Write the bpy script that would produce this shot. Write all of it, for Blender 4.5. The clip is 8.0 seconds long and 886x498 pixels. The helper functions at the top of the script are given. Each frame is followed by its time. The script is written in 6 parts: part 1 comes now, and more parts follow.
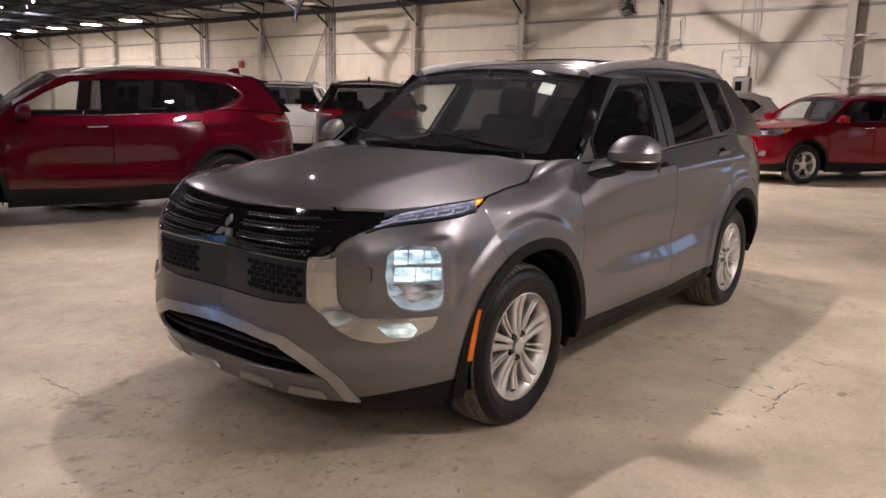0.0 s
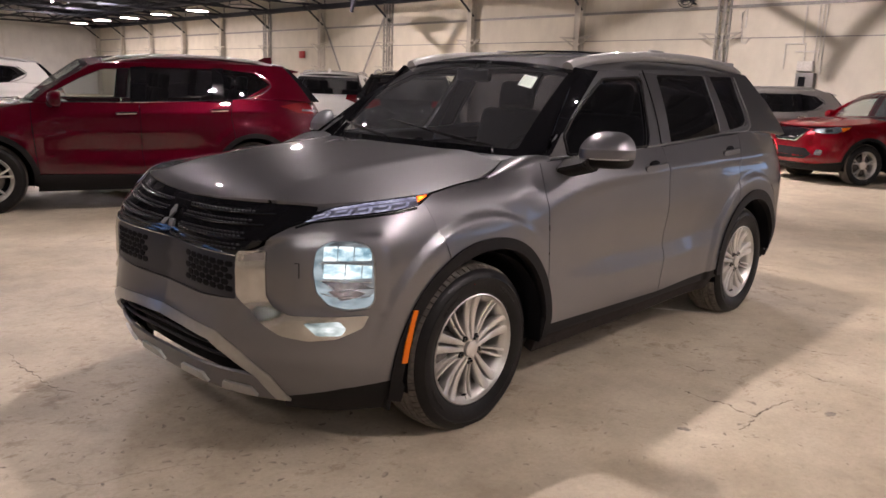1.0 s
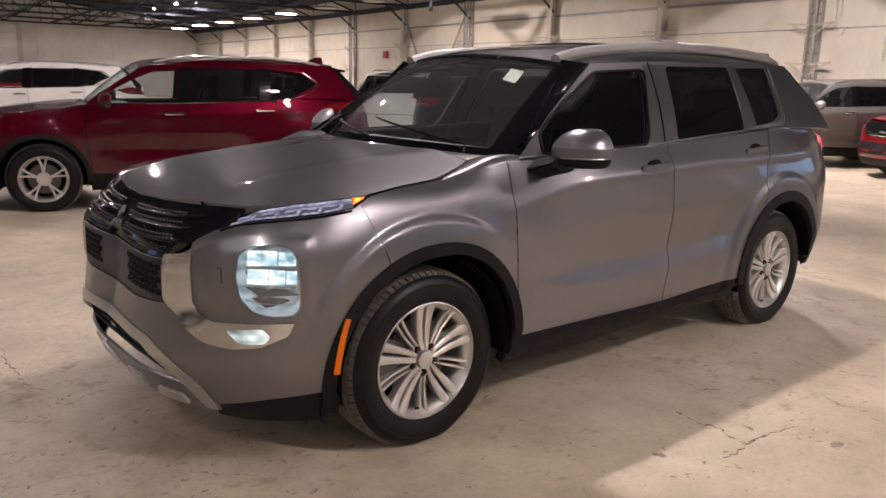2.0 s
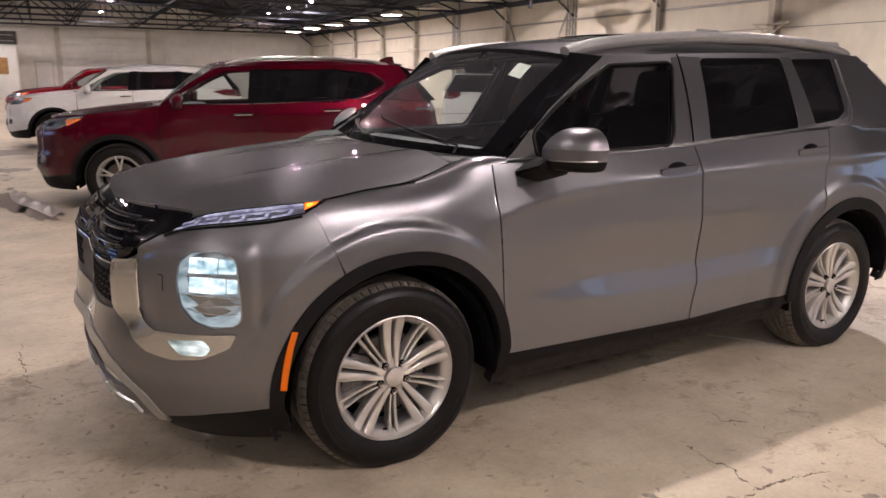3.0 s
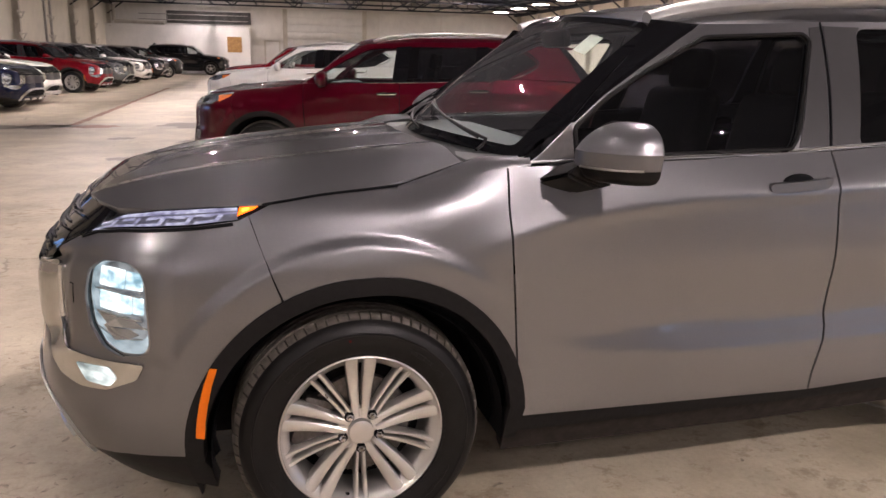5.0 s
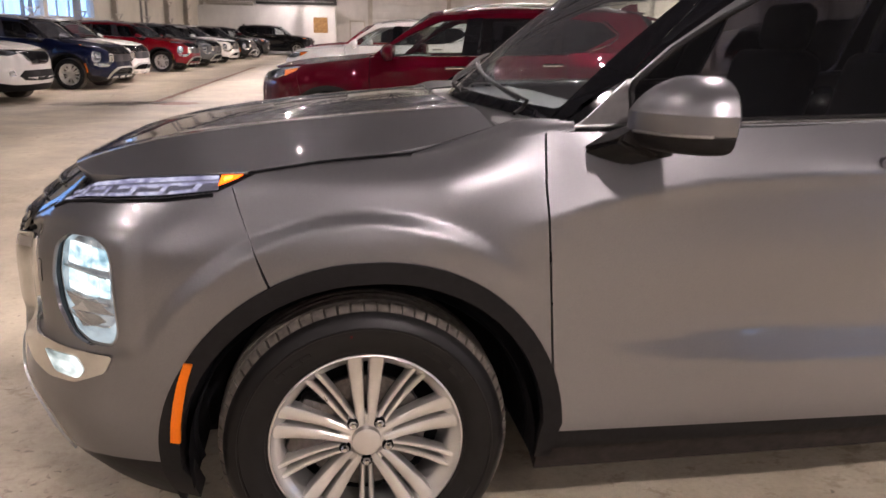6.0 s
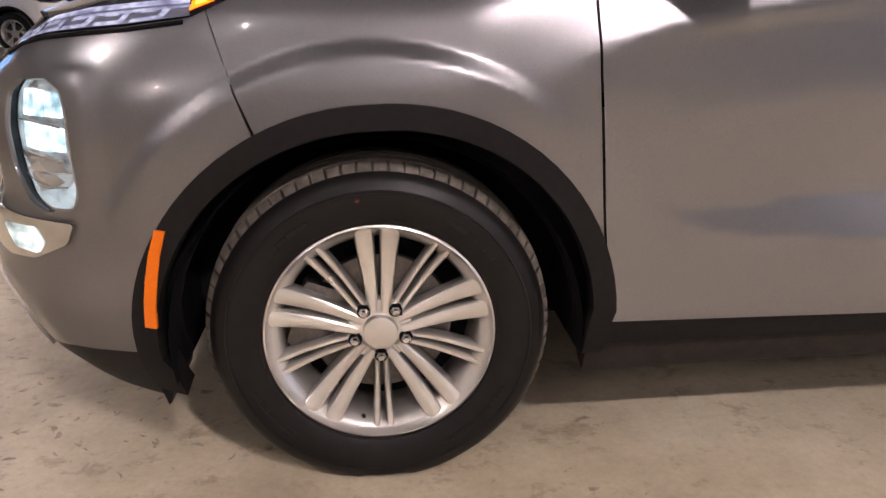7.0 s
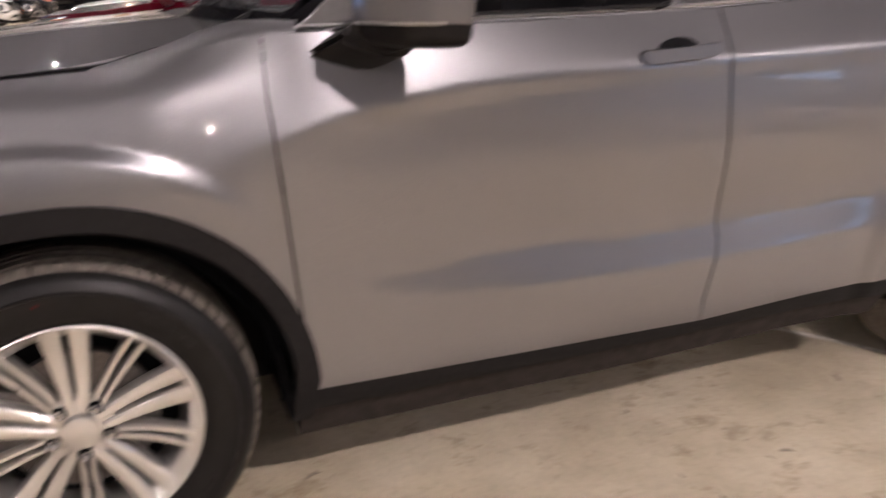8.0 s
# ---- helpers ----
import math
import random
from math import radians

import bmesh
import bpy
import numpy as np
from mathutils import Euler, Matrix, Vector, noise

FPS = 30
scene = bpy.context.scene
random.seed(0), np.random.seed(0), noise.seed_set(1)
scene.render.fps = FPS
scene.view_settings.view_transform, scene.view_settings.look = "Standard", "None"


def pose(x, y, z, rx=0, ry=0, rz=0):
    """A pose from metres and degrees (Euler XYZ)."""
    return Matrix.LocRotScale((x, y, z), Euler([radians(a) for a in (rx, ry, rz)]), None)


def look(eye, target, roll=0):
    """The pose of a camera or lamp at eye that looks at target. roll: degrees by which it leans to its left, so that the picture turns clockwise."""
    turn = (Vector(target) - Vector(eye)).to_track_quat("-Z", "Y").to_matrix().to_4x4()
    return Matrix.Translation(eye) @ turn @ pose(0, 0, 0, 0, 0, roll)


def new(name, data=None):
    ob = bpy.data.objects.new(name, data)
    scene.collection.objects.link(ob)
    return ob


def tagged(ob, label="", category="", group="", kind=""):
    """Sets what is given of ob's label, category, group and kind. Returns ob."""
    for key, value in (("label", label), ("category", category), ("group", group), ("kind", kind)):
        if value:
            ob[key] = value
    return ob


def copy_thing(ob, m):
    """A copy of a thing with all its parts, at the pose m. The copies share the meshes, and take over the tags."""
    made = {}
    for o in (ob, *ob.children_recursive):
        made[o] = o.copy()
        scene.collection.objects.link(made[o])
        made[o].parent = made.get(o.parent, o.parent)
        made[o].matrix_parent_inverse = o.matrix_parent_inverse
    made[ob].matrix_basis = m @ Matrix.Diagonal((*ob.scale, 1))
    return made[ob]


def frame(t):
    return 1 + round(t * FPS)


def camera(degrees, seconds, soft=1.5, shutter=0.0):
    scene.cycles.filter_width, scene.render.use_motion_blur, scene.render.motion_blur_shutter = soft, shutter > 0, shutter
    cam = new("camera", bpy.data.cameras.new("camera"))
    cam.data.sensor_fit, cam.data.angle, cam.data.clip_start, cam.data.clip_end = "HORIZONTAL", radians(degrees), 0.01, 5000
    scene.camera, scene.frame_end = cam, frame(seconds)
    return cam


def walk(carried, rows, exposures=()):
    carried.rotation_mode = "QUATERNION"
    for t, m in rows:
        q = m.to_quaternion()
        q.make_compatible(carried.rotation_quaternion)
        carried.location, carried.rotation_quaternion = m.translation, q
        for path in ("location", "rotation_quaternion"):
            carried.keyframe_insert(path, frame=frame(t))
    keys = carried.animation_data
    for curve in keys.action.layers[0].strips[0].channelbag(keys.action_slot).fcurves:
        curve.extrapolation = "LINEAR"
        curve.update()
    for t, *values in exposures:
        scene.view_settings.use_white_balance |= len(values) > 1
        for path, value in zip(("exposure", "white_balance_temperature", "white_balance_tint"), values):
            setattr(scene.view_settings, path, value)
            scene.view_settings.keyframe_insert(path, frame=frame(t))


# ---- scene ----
from mathutils import geometry

cam = camera(60.2, 8.0, shutter=0.35)
PATH = [
    (0, (-2.761, -2.621, 1.424), (-1.225, -1.403, 1.031), 1.4),
    (0.5, (-2.61, -2.79, 1.406), (-1.121, -1.525, 0.976), 1.9),
    (1, (-2.354, -2.905, 1.437), (-0.93, -1.564, 1.019), 2.1),
    (2.5, (-1.529, -3.24, 1.439), (-0.395, -1.652, 1.002), 0.8),
    (3, (-1.237, -3.266, 1.433), (-0.228, -1.595, 0.999), 0.6),
    (3.5, (-0.951, -3.287, 1.449), (-0.078, -1.543, 1.006), 0.7),
    (4, (-0.744, -3.152, 1.429), (-0.004, -1.352, 0.971), 1.0),
    (5.5, (-0.182, -2.797, 1.411), (0.241, -0.907, 0.91), 1.2),
    (6, (-0.1, -2.613, 1.331), (0.214, -0.712, 0.796), 1.0),
    (6.5, (-0.044, -2.437, 1.146), (0.169, -0.537, 0.558), 0.1),
    (7, (-0.002, -2.36, 1.031), (0.172, -0.475, 0.387), -0.6),
    (7.5, (0.03, -2.36, 1.037), (0.309, -0.498, 0.363), -1.1),
    (7.7, (0.068, -2.392, 1.047), (0.5, -0.542, 0.421), -1.5),
    (7.9, (0.133, -2.405, 1.15), (0.756, -0.619, 0.5), -0.5),
    (8, (0.18, -2.421, 1.192), (0.889, -0.663, 0.555), -0.5),
]
walk(cam, [(t, look(eye, target, roll)) for t, eye, target, roll in PATH],
     exposures=((0.0, 1.98), (3.5, 2.14), (5.5, 2.42), (6.5, 2.53), (7.0, 2.58), (8.0, 2.70)))


# ---- daylight outside the windows ----
world = bpy.data.worlds.new("sky")
scene.world = world
world.use_nodes = True
_sky = world.node_tree.nodes.new("ShaderNodeTexSky")
_sky.sky_type, _sky.sun_disc, _sky.sun_elevation, _sky.sun_rotation = "NISHITA", False, radians(24), radians(200)
world.node_tree.links.new(_sky.outputs[0], world.node_tree.nodes["Background"].inputs["Color"])
world.node_tree.nodes["Background"].inputs["Strength"].default_value = 0.11
LAMP_POWER = 116.0


# ---- materials ----
def material(name):
    m = bpy.data.materials.new(name)
    m.use_nodes = True
    return m, m.node_tree.nodes, m.node_tree.links, m.node_tree.nodes["Principled BSDF"]


def noise_node(n, l, scale, detail=4, rough=.55, coords="Object", stretch=None):
    c = n.new("ShaderNodeTexCoord")
    t = n.new("ShaderNodeTexNoise")
    t.inputs["Scale"].default_value, t.inputs["Detail"].default_value, t.inputs["Roughness"].default_value = scale, detail, rough
    if stretch:
        mp = n.new("ShaderNodeMapping")
        mp.inputs["Scale"].default_value = stretch
        l.new(c.outputs[coords], mp.inputs["Vector"])
        l.new(mp.outputs[0], t.inputs["Vector"])
    else:
        l.new(c.outputs[coords], t.inputs["Vector"])
    return t


def ramp_node(n, l, source, stops):
    r = n.new("ShaderNodeValToRGB")
    e = r.color_ramp.elements
    e[0].position, e[0].color = stops[0][0], (*stops[0][1], 1)
    e[1].position, e[1].color = stops[-1][0], (*stops[-1][1], 1)
    for p, c in stops[1:-1]:
        k = e.new(p)
        k.color = (*c, 1)
    l.new(source, r.inputs["Fac"])
    return r


def bump_node(n, l, height, bsdf, strength=.2, dist=.01):
    b = n.new("ShaderNodeBump")
    b.inputs["Strength"].default_value, b.inputs["Distance"].default_value = strength, dist
    l.new(height, b.inputs["Height"])
    l.new(b.outputs[0], bsdf.inputs["Normal"])


def plain(name, color, rough=.5, metal=0.0, coat=0.0, vary=.12, scale=25, bump=0.0, spec=.5):
    """A surface with a slight unevenness of colour and gloss."""
    m, n, l, b = material(name)
    t = noise_node(n, l, scale)
    lo, hi = [c * (1 - vary) for c in color], [min(1, c * (1 + vary)) for c in color]
    l.new(ramp_node(n, l, t.outputs["Fac"], [(.3, lo), (.7, hi)]).outputs[0], b.inputs["Base Color"])
    mr = n.new("ShaderNodeMapRange")
    mr.inputs["To Min"].default_value, mr.inputs["To Max"].default_value = max(0, rough - .06), min(1, rough + .06)
    l.new(t.outputs["Fac"], mr.inputs["Value"])
    l.new(mr.outputs[0], b.inputs["Roughness"])
    b.inputs["Metallic"].default_value, b.inputs["Coat Weight"].default_value, b.inputs["Coat Roughness"].default_value = metal, coat, .03
    b.inputs["Specular IOR Level"].default_value = spec
    if bump:
        bump_node(n, l, t.outputs["Fac"], b, bump, .004)
    return m


def paint(name, color, metal=.75, rough=.36, haze=.05):
    """Metallic car paint: fine flakes under a clear coat, with a little dust in the gloss."""
    m, n, l, b = material(name)
    fl = noise_node(n, l, 900, 2, .7)
    big = noise_node(n, l, 3, 3)
    mixc = ramp_node(n, l, fl.outputs["Fac"], [(.3, [c * .78 for c in color]), (.75, [min(1, c * 1.25) for c in color])])
    l.new(mixc.outputs[0], b.inputs["Base Color"])
    b.inputs["Metallic"].default_value, b.inputs["Roughness"].default_value = metal, rough
    b.inputs["Coat Weight"].default_value, b.inputs["Coat IOR"].default_value = 1.0, 1.5
    b.inputs["Specular Tint"].default_value = (*[min(1, c * 1.2) for c in color], 1)
    mr = n.new("ShaderNodeMapRange")
    mr.inputs["To Min"].default_value, mr.inputs["To Max"].default_value = .006, .006 + haze
    l.new(big.outputs["Fac"], mr.inputs["Value"])
    l.new(mr.outputs[0], b.inputs["Coat Roughness"])
    return m


def glow(name, color, strength):
    m, n, l, b = material(name)
    b.inputs["Base Color"].default_value = (*[.4 * c for c in color], 1)
    b.inputs["Emission Color"].default_value, b.inputs["Emission Strength"].default_value = (*color, 1), strength
    return m


def sparkle(name, low, high, dim, strong, scale):
    """A lamp's light broken up by the facets of its optics."""
    m, n, l, b = material(name)
    b.inputs["Base Color"].default_value = (.10, .10, .11, 1)
    b.inputs["Roughness"].default_value = .15
    t = noise_node(n, l, scale, 3, .6, stretch=(1, 1, 2.2))
    l.new(ramp_node(n, l, t.outputs["Fac"], [(.34, low), (.6, high)]).outputs[0], b.inputs["Emission Color"])
    mr = n.new("ShaderNodeMapRange")
    mr.inputs["From Min"].default_value, mr.inputs["From Max"].default_value = .32, .62
    mr.inputs["To Min"].default_value, mr.inputs["To Max"].default_value = dim, strong
    l.new(t.outputs["Fac"], mr.inputs["Value"])
    l.new(mr.outputs[0], b.inputs["Emission Strength"])
    return m


def pane(name, tint, haze=.02):
    """Thin window glass: clear by its tint, with the gloss that the angle gives."""
    m, n, l, b = material(name)
    n.remove(b)
    tr, gl, mx, fr = n.new("ShaderNodeBsdfTransparent"), n.new("ShaderNodeBsdfGlossy"), n.new("ShaderNodeMixShader"), n.new("ShaderNodeLayerWeight")
    tr.inputs["Color"].default_value = (*tint, 1)
    gl.inputs["Roughness"].default_value = .01
    fr.inputs["Blend"].default_value = .5
    po, ma = n.new("ShaderNodeMath"), n.new("ShaderNodeMath")
    po.operation, po.inputs[1].default_value = "POWER", 5
    ma.operation, ma.inputs[1].default_value, ma.inputs[2].default_value = "MULTIPLY_ADD", .9, .045
    l.new(fr.outputs["Facing"], po.inputs[0])
    l.new(po.outputs[0], ma.inputs[0])
    l.new(ma.outputs[0], mx.inputs[0])
    l.new(tr.outputs[0], mx.inputs[1])
    l.new(gl.outputs[0], mx.inputs[2])
    # a pale diffuse haze mixed in, lifting the dark behind the glass
    df, mx2 = n.new("ShaderNodeBsdfDiffuse"), n.new("ShaderNodeMixShader")
    df.inputs["Color"].default_value = (.62, .62, .66, 1)
    t = noise_node(n, l, 5, 5, .6)
    mr = n.new("ShaderNodeMapRange")
    mr.inputs["To Min"].default_value, mr.inputs["To Max"].default_value = haze * .5, haze * 1.5
    l.new(t.outputs["Fac"], mr.inputs["Value"])
    l.new(mr.outputs[0], mx2.inputs[0])
    l.new(mx.outputs[0], mx2.inputs[1])
    l.new(df.outputs[0], mx2.inputs[2])
    l.new(mx2.outputs[0], n["Material Output"].inputs["Surface"])
    return m


def concrete():
    """Worn pale concrete: blotches, dark tyre dirt, scuffs and cracks."""
    m, n, l, b = material("worn_concrete")
    big = noise_node(n, l, .35, 6, .6)
    mid = noise_node(n, l, 1.6, 8, .65)
    fine = noise_node(n, l, 44, 8, .78)
    base = ramp_node(n, l, mid.outputs["Fac"], [(.30, (.32, .272, .200)), (.5, (.465, .412, .318)), (.70, (.60, .545, .435))])
    tint = ramp_node(n, l, big.outputs["Fac"], [(.32, (.74, .72, .69)), (.5, (.95, .93, .90)), (.58, (1, .98, .94)), (.75, (1.0, .95, .86))])
    mul = n.new("ShaderNodeMixRGB")
    mul.blend_type, mul.inputs[0].default_value = "MULTIPLY", 1
    l.new(base.outputs[0], mul.inputs[1])
    l.new(tint.outputs[0], mul.inputs[2])
    # dark scuffs: sharp-edged flakes of worn-off skin in loose groups
    flake = noise_node(n, l, 7.0, 10, .74, stretch=(1, 1.2, 1))
    where = noise_node(n, l, .8, 3, .5, stretch=(1, 1, 1))
    add = n.new("ShaderNodeMath")
    add.operation = "MULTIPLY_ADD"
    l.new(where.outputs["Fac"], add.inputs[0])
    add.inputs[1].default_value = .45
    l.new(flake.outputs["Fac"], add.inputs[2])
    scuff = ramp_node(n, l, add.outputs[0], [(.812, (1, 1, 1)), (.838, (.86, .83, .80)), (.91, (.68, .63, .58)), (.98, (.45, .40, .36))])
    mul2 = n.new("ShaderNodeMixRGB")
    mul2.blend_type, mul2.inputs[0].default_value = "MULTIPLY", 1.0
    l.new(mul.outputs[0], mul2.inputs[1])
    l.new(scuff.outputs[0], mul2.inputs[2])
    # cracks: the borders of warped cells, broken up
    c = n.new("ShaderNodeTexCoord")
    warp = n.new("ShaderNodeMixRGB")
    warp.inputs[0].default_value = .32
    wn = noise_node(n, l, 1.1, 6, .65)
    l.new(c.outputs["Object"], warp.inputs[1])
    l.new(wn.outputs["Color"], warp.inputs[2])
    vo = n.new("ShaderNodeTexVoronoi")
    vo.feature = "DISTANCE_TO_EDGE"
    vo.inputs["Scale"].default_value = 1.15
    l.new(warp.outputs[0], vo.inputs["Vector"])
    gate = noise_node(n, l, .55, 2, .5)
    wid = n.new("ShaderNodeMath")
    wid.operation = "MULTIPLY_ADD"
    l.new(gate.outputs["Fac"], wid.inputs[0])
    wid.inputs[1].default_value, wid.inputs[2].default_value = -.070, .0275
    dist = n.new("ShaderNodeMath")
    dist.operation = "SUBTRACT"
    l.new(vo.outputs["Distance"], dist.inputs[0])
    l.new(wid.outputs[0], dist.inputs[1])
    crack = ramp_node(n, l, dist.outputs[0], [(0.0, (.42, .38, .35)), (.006, (1, 1, 1))])
    mul3 = n.new("ShaderNodeMixRGB")
    mul3.blend_type, mul3.inputs[0].default_value = "MULTIPLY", .62
    l.new(mul2.outputs[0], mul3.inputs[1])
    l.new(crack.outputs[0], mul3.inputs[2])
    sp = ramp_node(n, l, fine.outputs["Fac"], [(.30, (.74, .72, .70)), (.42, (.95, .95, .95)), (.68, (1.10, 1.10, 1.10))])
    mul4 = n.new("ShaderNodeMixRGB")
    mul4.blend_type, mul4.inputs[0].default_value = "MULTIPLY", 1
    l.new(mul3.outputs[0], mul4.inputs[1])
    l.new(sp.outputs[0], mul4.inputs[2])
    # gritty brown dirt in loose patches
    grit = noise_node(n, l, 16, 10, .76)
    lot = n.new("ShaderNodeMath")
    lot.operation = "MULTIPLY_ADD"
    l.new(big.outputs["Fac"], lot.inputs[0])
    lot.inputs[1].default_value = -.55
    l.new(grit.outputs["Fac"], lot.inputs[2])
    dirt = ramp_node(n, l, lot.outputs[0], [(.24, (1, 1, 1)), (.30, (.80, .75, .69)), (.36, (.58, .51, .44))])
    mul5 = n.new("ShaderNodeMixRGB")
    mul5.blend_type, mul5.inputs[0].default_value = "MULTIPLY", .32
    l.new(mul4.outputs[0], mul5.inputs[1])
    l.new(dirt.outputs[0], mul5.inputs[2])
    l.new(mul5.outputs[0], b.inputs["Base Color"])
    rr = ramp_node(n, l, mid.outputs["Fac"], [(.3, (.42, .42, .42)), (.7, (.62, .62, .62))])
    l.new(rr.outputs[0], b.inputs["Roughness"])
    bump_node(n, l, mul5.outputs[0], b, .4, .008)
    return m


def wall_paint(name, color, dirt=.25):
    """Old white paint on masonry: faint courses of dirt, runs and patches."""
    m, n, l, b = material(name)
    a = noise_node(n, l, .5, 5, .6)
    s = noise_node(n, l, 2.0, 6, .65, stretch=(1, 1, .6))
    f = noise_node(n, l, 60, 4, .6)
    r1 = ramp_node(n, l, a.outputs["Fac"], [(.3, [c * (1 - dirt) for c in color]), (.6, color)])
    r2 = ramp_node(n, l, s.outputs["Fac"], [(.35, (1 - dirt * .7,) * 3), (.6, (1, 1, 1))])
    mul = n.new("ShaderNodeMixRGB")
    mul.blend_type, mul.inputs[0].default_value = "MULTIPLY", 1
    l.new(r1.outputs[0], mul.inputs[1])
    l.new(r2.outputs[0], mul.inputs[2])
    l.new(mul.outputs[0], b.inputs["Base Color"])
    b.inputs["Roughness"].default_value = .7
    bump_node(n, l, f.outputs["Fac"], b, .15, .004)
    return m


GRAY = paint("gray_metallic_paint", (.178, .177, .184), .86, .345, .008)
DARK_RED = paint("dark_red_pearl_paint", (.054, .0006, .0062), .35, .36, .02)
BRIGHT_RED = paint("bright_red_paint", (.17, .0025, .009), .3, .36, .02)
WHITE = paint("white_paint", (.74, .73, .70), .0, .4)
NAVY = paint("navy_blue_paint", (.005, .008, .028), .4, .35)
BLACK = paint("black_paint", (.012, .012, .013), .2, .35)
SLATE = paint("slate_gray_paint", (.10, .105, .11), .7, .35)
SILVER_GRAY = paint("light_gray_paint", (.36, .35, .34), .7, .35)
GLOSS_BLACK = plain("gloss_black_plastic", (.006, .006, .007), .035, 0, 0, .1, 25, 0, .40)
MATT_BLACK = plain("matt_black_plastic", (.0075, .007, .0073), .55, 0, 0, .2, 60, .15, .15)
GRILLE_GRAY = plain("dark_gray_plastic", (.024, .024, .028), .45, 0, 0, .2, 80, .1, .3)
# black plastic lightened to the tone of the shadowed floor behind it
SHADOW_TONED = plain("shadow_toned_plastic", (.026, .022, .020), .8, 0, 0, .25, 30, .1, .1)
# near-black: the shade inside gaps and recesses is put into this colour
PIT = plain("dark_recess", (.005, .005, .006), .8, 0, 0, .12, 25, 0, .1)
DIM_CHROME = plain("dark_chrome", (.36, .36, .37), .12, 1, 0, .08)
SLATE_METAL = plain("dark_satin_metal", (.11, .11, .11), .45, .8, 0, .08)
BLADE = plain("brushed_chrome", (.60, .595, .58), .17, 1, 0, .06)
CHROME = plain("chrome", (.72, .72, .73), .07, 1, 0, .05)
SATIN = plain("satin_silver", (.43, .43, .42), .3, 1, 0, .06)
RAIL = plain("silver_rail_paint", (.35, .345, .335), .46, .55, .3, .05)
ALLOY = plain("cast_alloy", (.64, .62, .59), .30, .84, .5, .03)
DISC = plain("brake_steel", (.12, .11, .105), .38, .9, 0, .25, 90)
RUBBER = plain("tyre_rubber", (.0065, .006, .006), .42, 0, 0, .25, 30, .2, .22)
TREAD = plain("tyre_tread_dusty", (.12, .105, .088), .8, 0, 0, .35, 45, .3)
SEAT = plain("dark_cloth", (.014, .0135, .015), .8, 0, 0, .2, 200, .2)
DASH = plain("dash_plastic", (.085, .088, .086), .6, 0, 0, .15, 150, .1)
LED = sparkle("headlamp_light", (.34, .66, .82), (.92, 1.0, 1.0), .12, .42, 13)
DRL = sparkle("running_light", (.50, .47, .92), (.80, .78, 1.0), .045, .17, 40)
AMBER = glow("amber_light", (1.0, .10, .0), .95)
AMBER_CORE = glow("amber_core", (1.0, .22, .02), 2.2)
ORANGE = plain("orange_reflector", (.68, .145, .003), .35, 0, 0, .08, 300, 0, .3)
RED_LENS = plain("red_lens", (.13, .004, .006), .12, 0, .8, .15, 60)
TAIL = glow("tail_light", (1, .03, .06), .45)
REFLECTOR = plain("lamp_reflector", (.55, .57, .6), .16, .9, 0, .1)
WIND = pane("windscreen_glass", (.84, .90, .90), .033)
TINT = pane("tinted_glass", (.10, .10, .12), .008)
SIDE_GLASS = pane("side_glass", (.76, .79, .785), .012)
# the same side glass with the cabin's darkness put into its tint
SHADED_GLASS = pane("shaded_side_glass", (.42, .42, .45), .006)
FACET = plain("lamp_facet_chrome", (.62, .62, .63), .14, .9, 0, .1)
CLEAR = pane("lamp_lens", (.93, .95, .97), .006)
PAPER = plain("white_paper", (.80, .82, .70), .6)
FOG = sparkle("fog_light", (.45, .62, .60), (.95, 1.0, 1.0), .04, .28, 9)
# emission on the lamp's inner bevel, for its bluish reflected light
BEVEL_GLOW = sparkle("lamp_bevel_glow", (.50, .70, .80), (.80, .93, 1.0), .06, .14, 14)
DIVIDER = plain("bronze_trim", (.34, .31, .28), .3, .6, 0, .1)
# emission on the bowl, for LED light falling on the reflector
BOWL = sparkle("glowing_lamp_bowl", (.55, .62, .66), (.9, .97, 1.0), .012, .065, 18)
SKY_PANE = pane("old_window_glass", (.85, .92, 1.0), .01)
DRL_BASE = sparkle("running_lamp_bed", (.30, .28, .62), (.62, .60, .95), .001, .022, 55)
POST_GRAY = plain("dark_post_gray", (.021, .0205, .022), .42, 0, .08, .1, 40)
SAIL = plain("satin_gray_plastic", (.075, .072, .070), .6, 0, 0, .1, 60, 0, .3)
# ---- smooth curves and the body's surfaces ----
def pchip(xs, ys):
    """A smooth curve through the given knots that never overshoots them."""
    xs, ys = np.asarray(xs, float), np.asarray(ys, float)
    h, d = np.diff(xs), np.diff(ys) / np.diff(xs)
    m = np.zeros(len(xs))
    m[0], m[-1] = d[0], d[-1]
    for i in range(1, len(xs) - 1):
        if d[i - 1] * d[i] > 0:
            w1, w2 = 2 * h[i] + h[i - 1], h[i] + 2 * h[i - 1]
            m[i] = (w1 + w2) / (w1 / d[i - 1] + w2 / d[i])

    def f(x):
        x = np.clip(np.asarray(x, float), xs[0], xs[-1])
        i = np.clip(np.searchsorted(xs, x) - 1, 0, len(xs) - 2)
        t = (x - xs[i]) / h[i]
        return (ys[i] * (1 + 2 * t) * (1 - t) ** 2 + m[i] * h[i] * t * (1 - t) ** 2
                + ys[i + 1] * t * t * (3 - 2 * t) + m[i + 1] * h[i] * t * t * (t - 1))
    return f


def ease(a, b, v):
    t = np.clip((np.asarray(v, float) - a) / (b - a), 0, 1)
    return t * t * (3 - 2 * t)


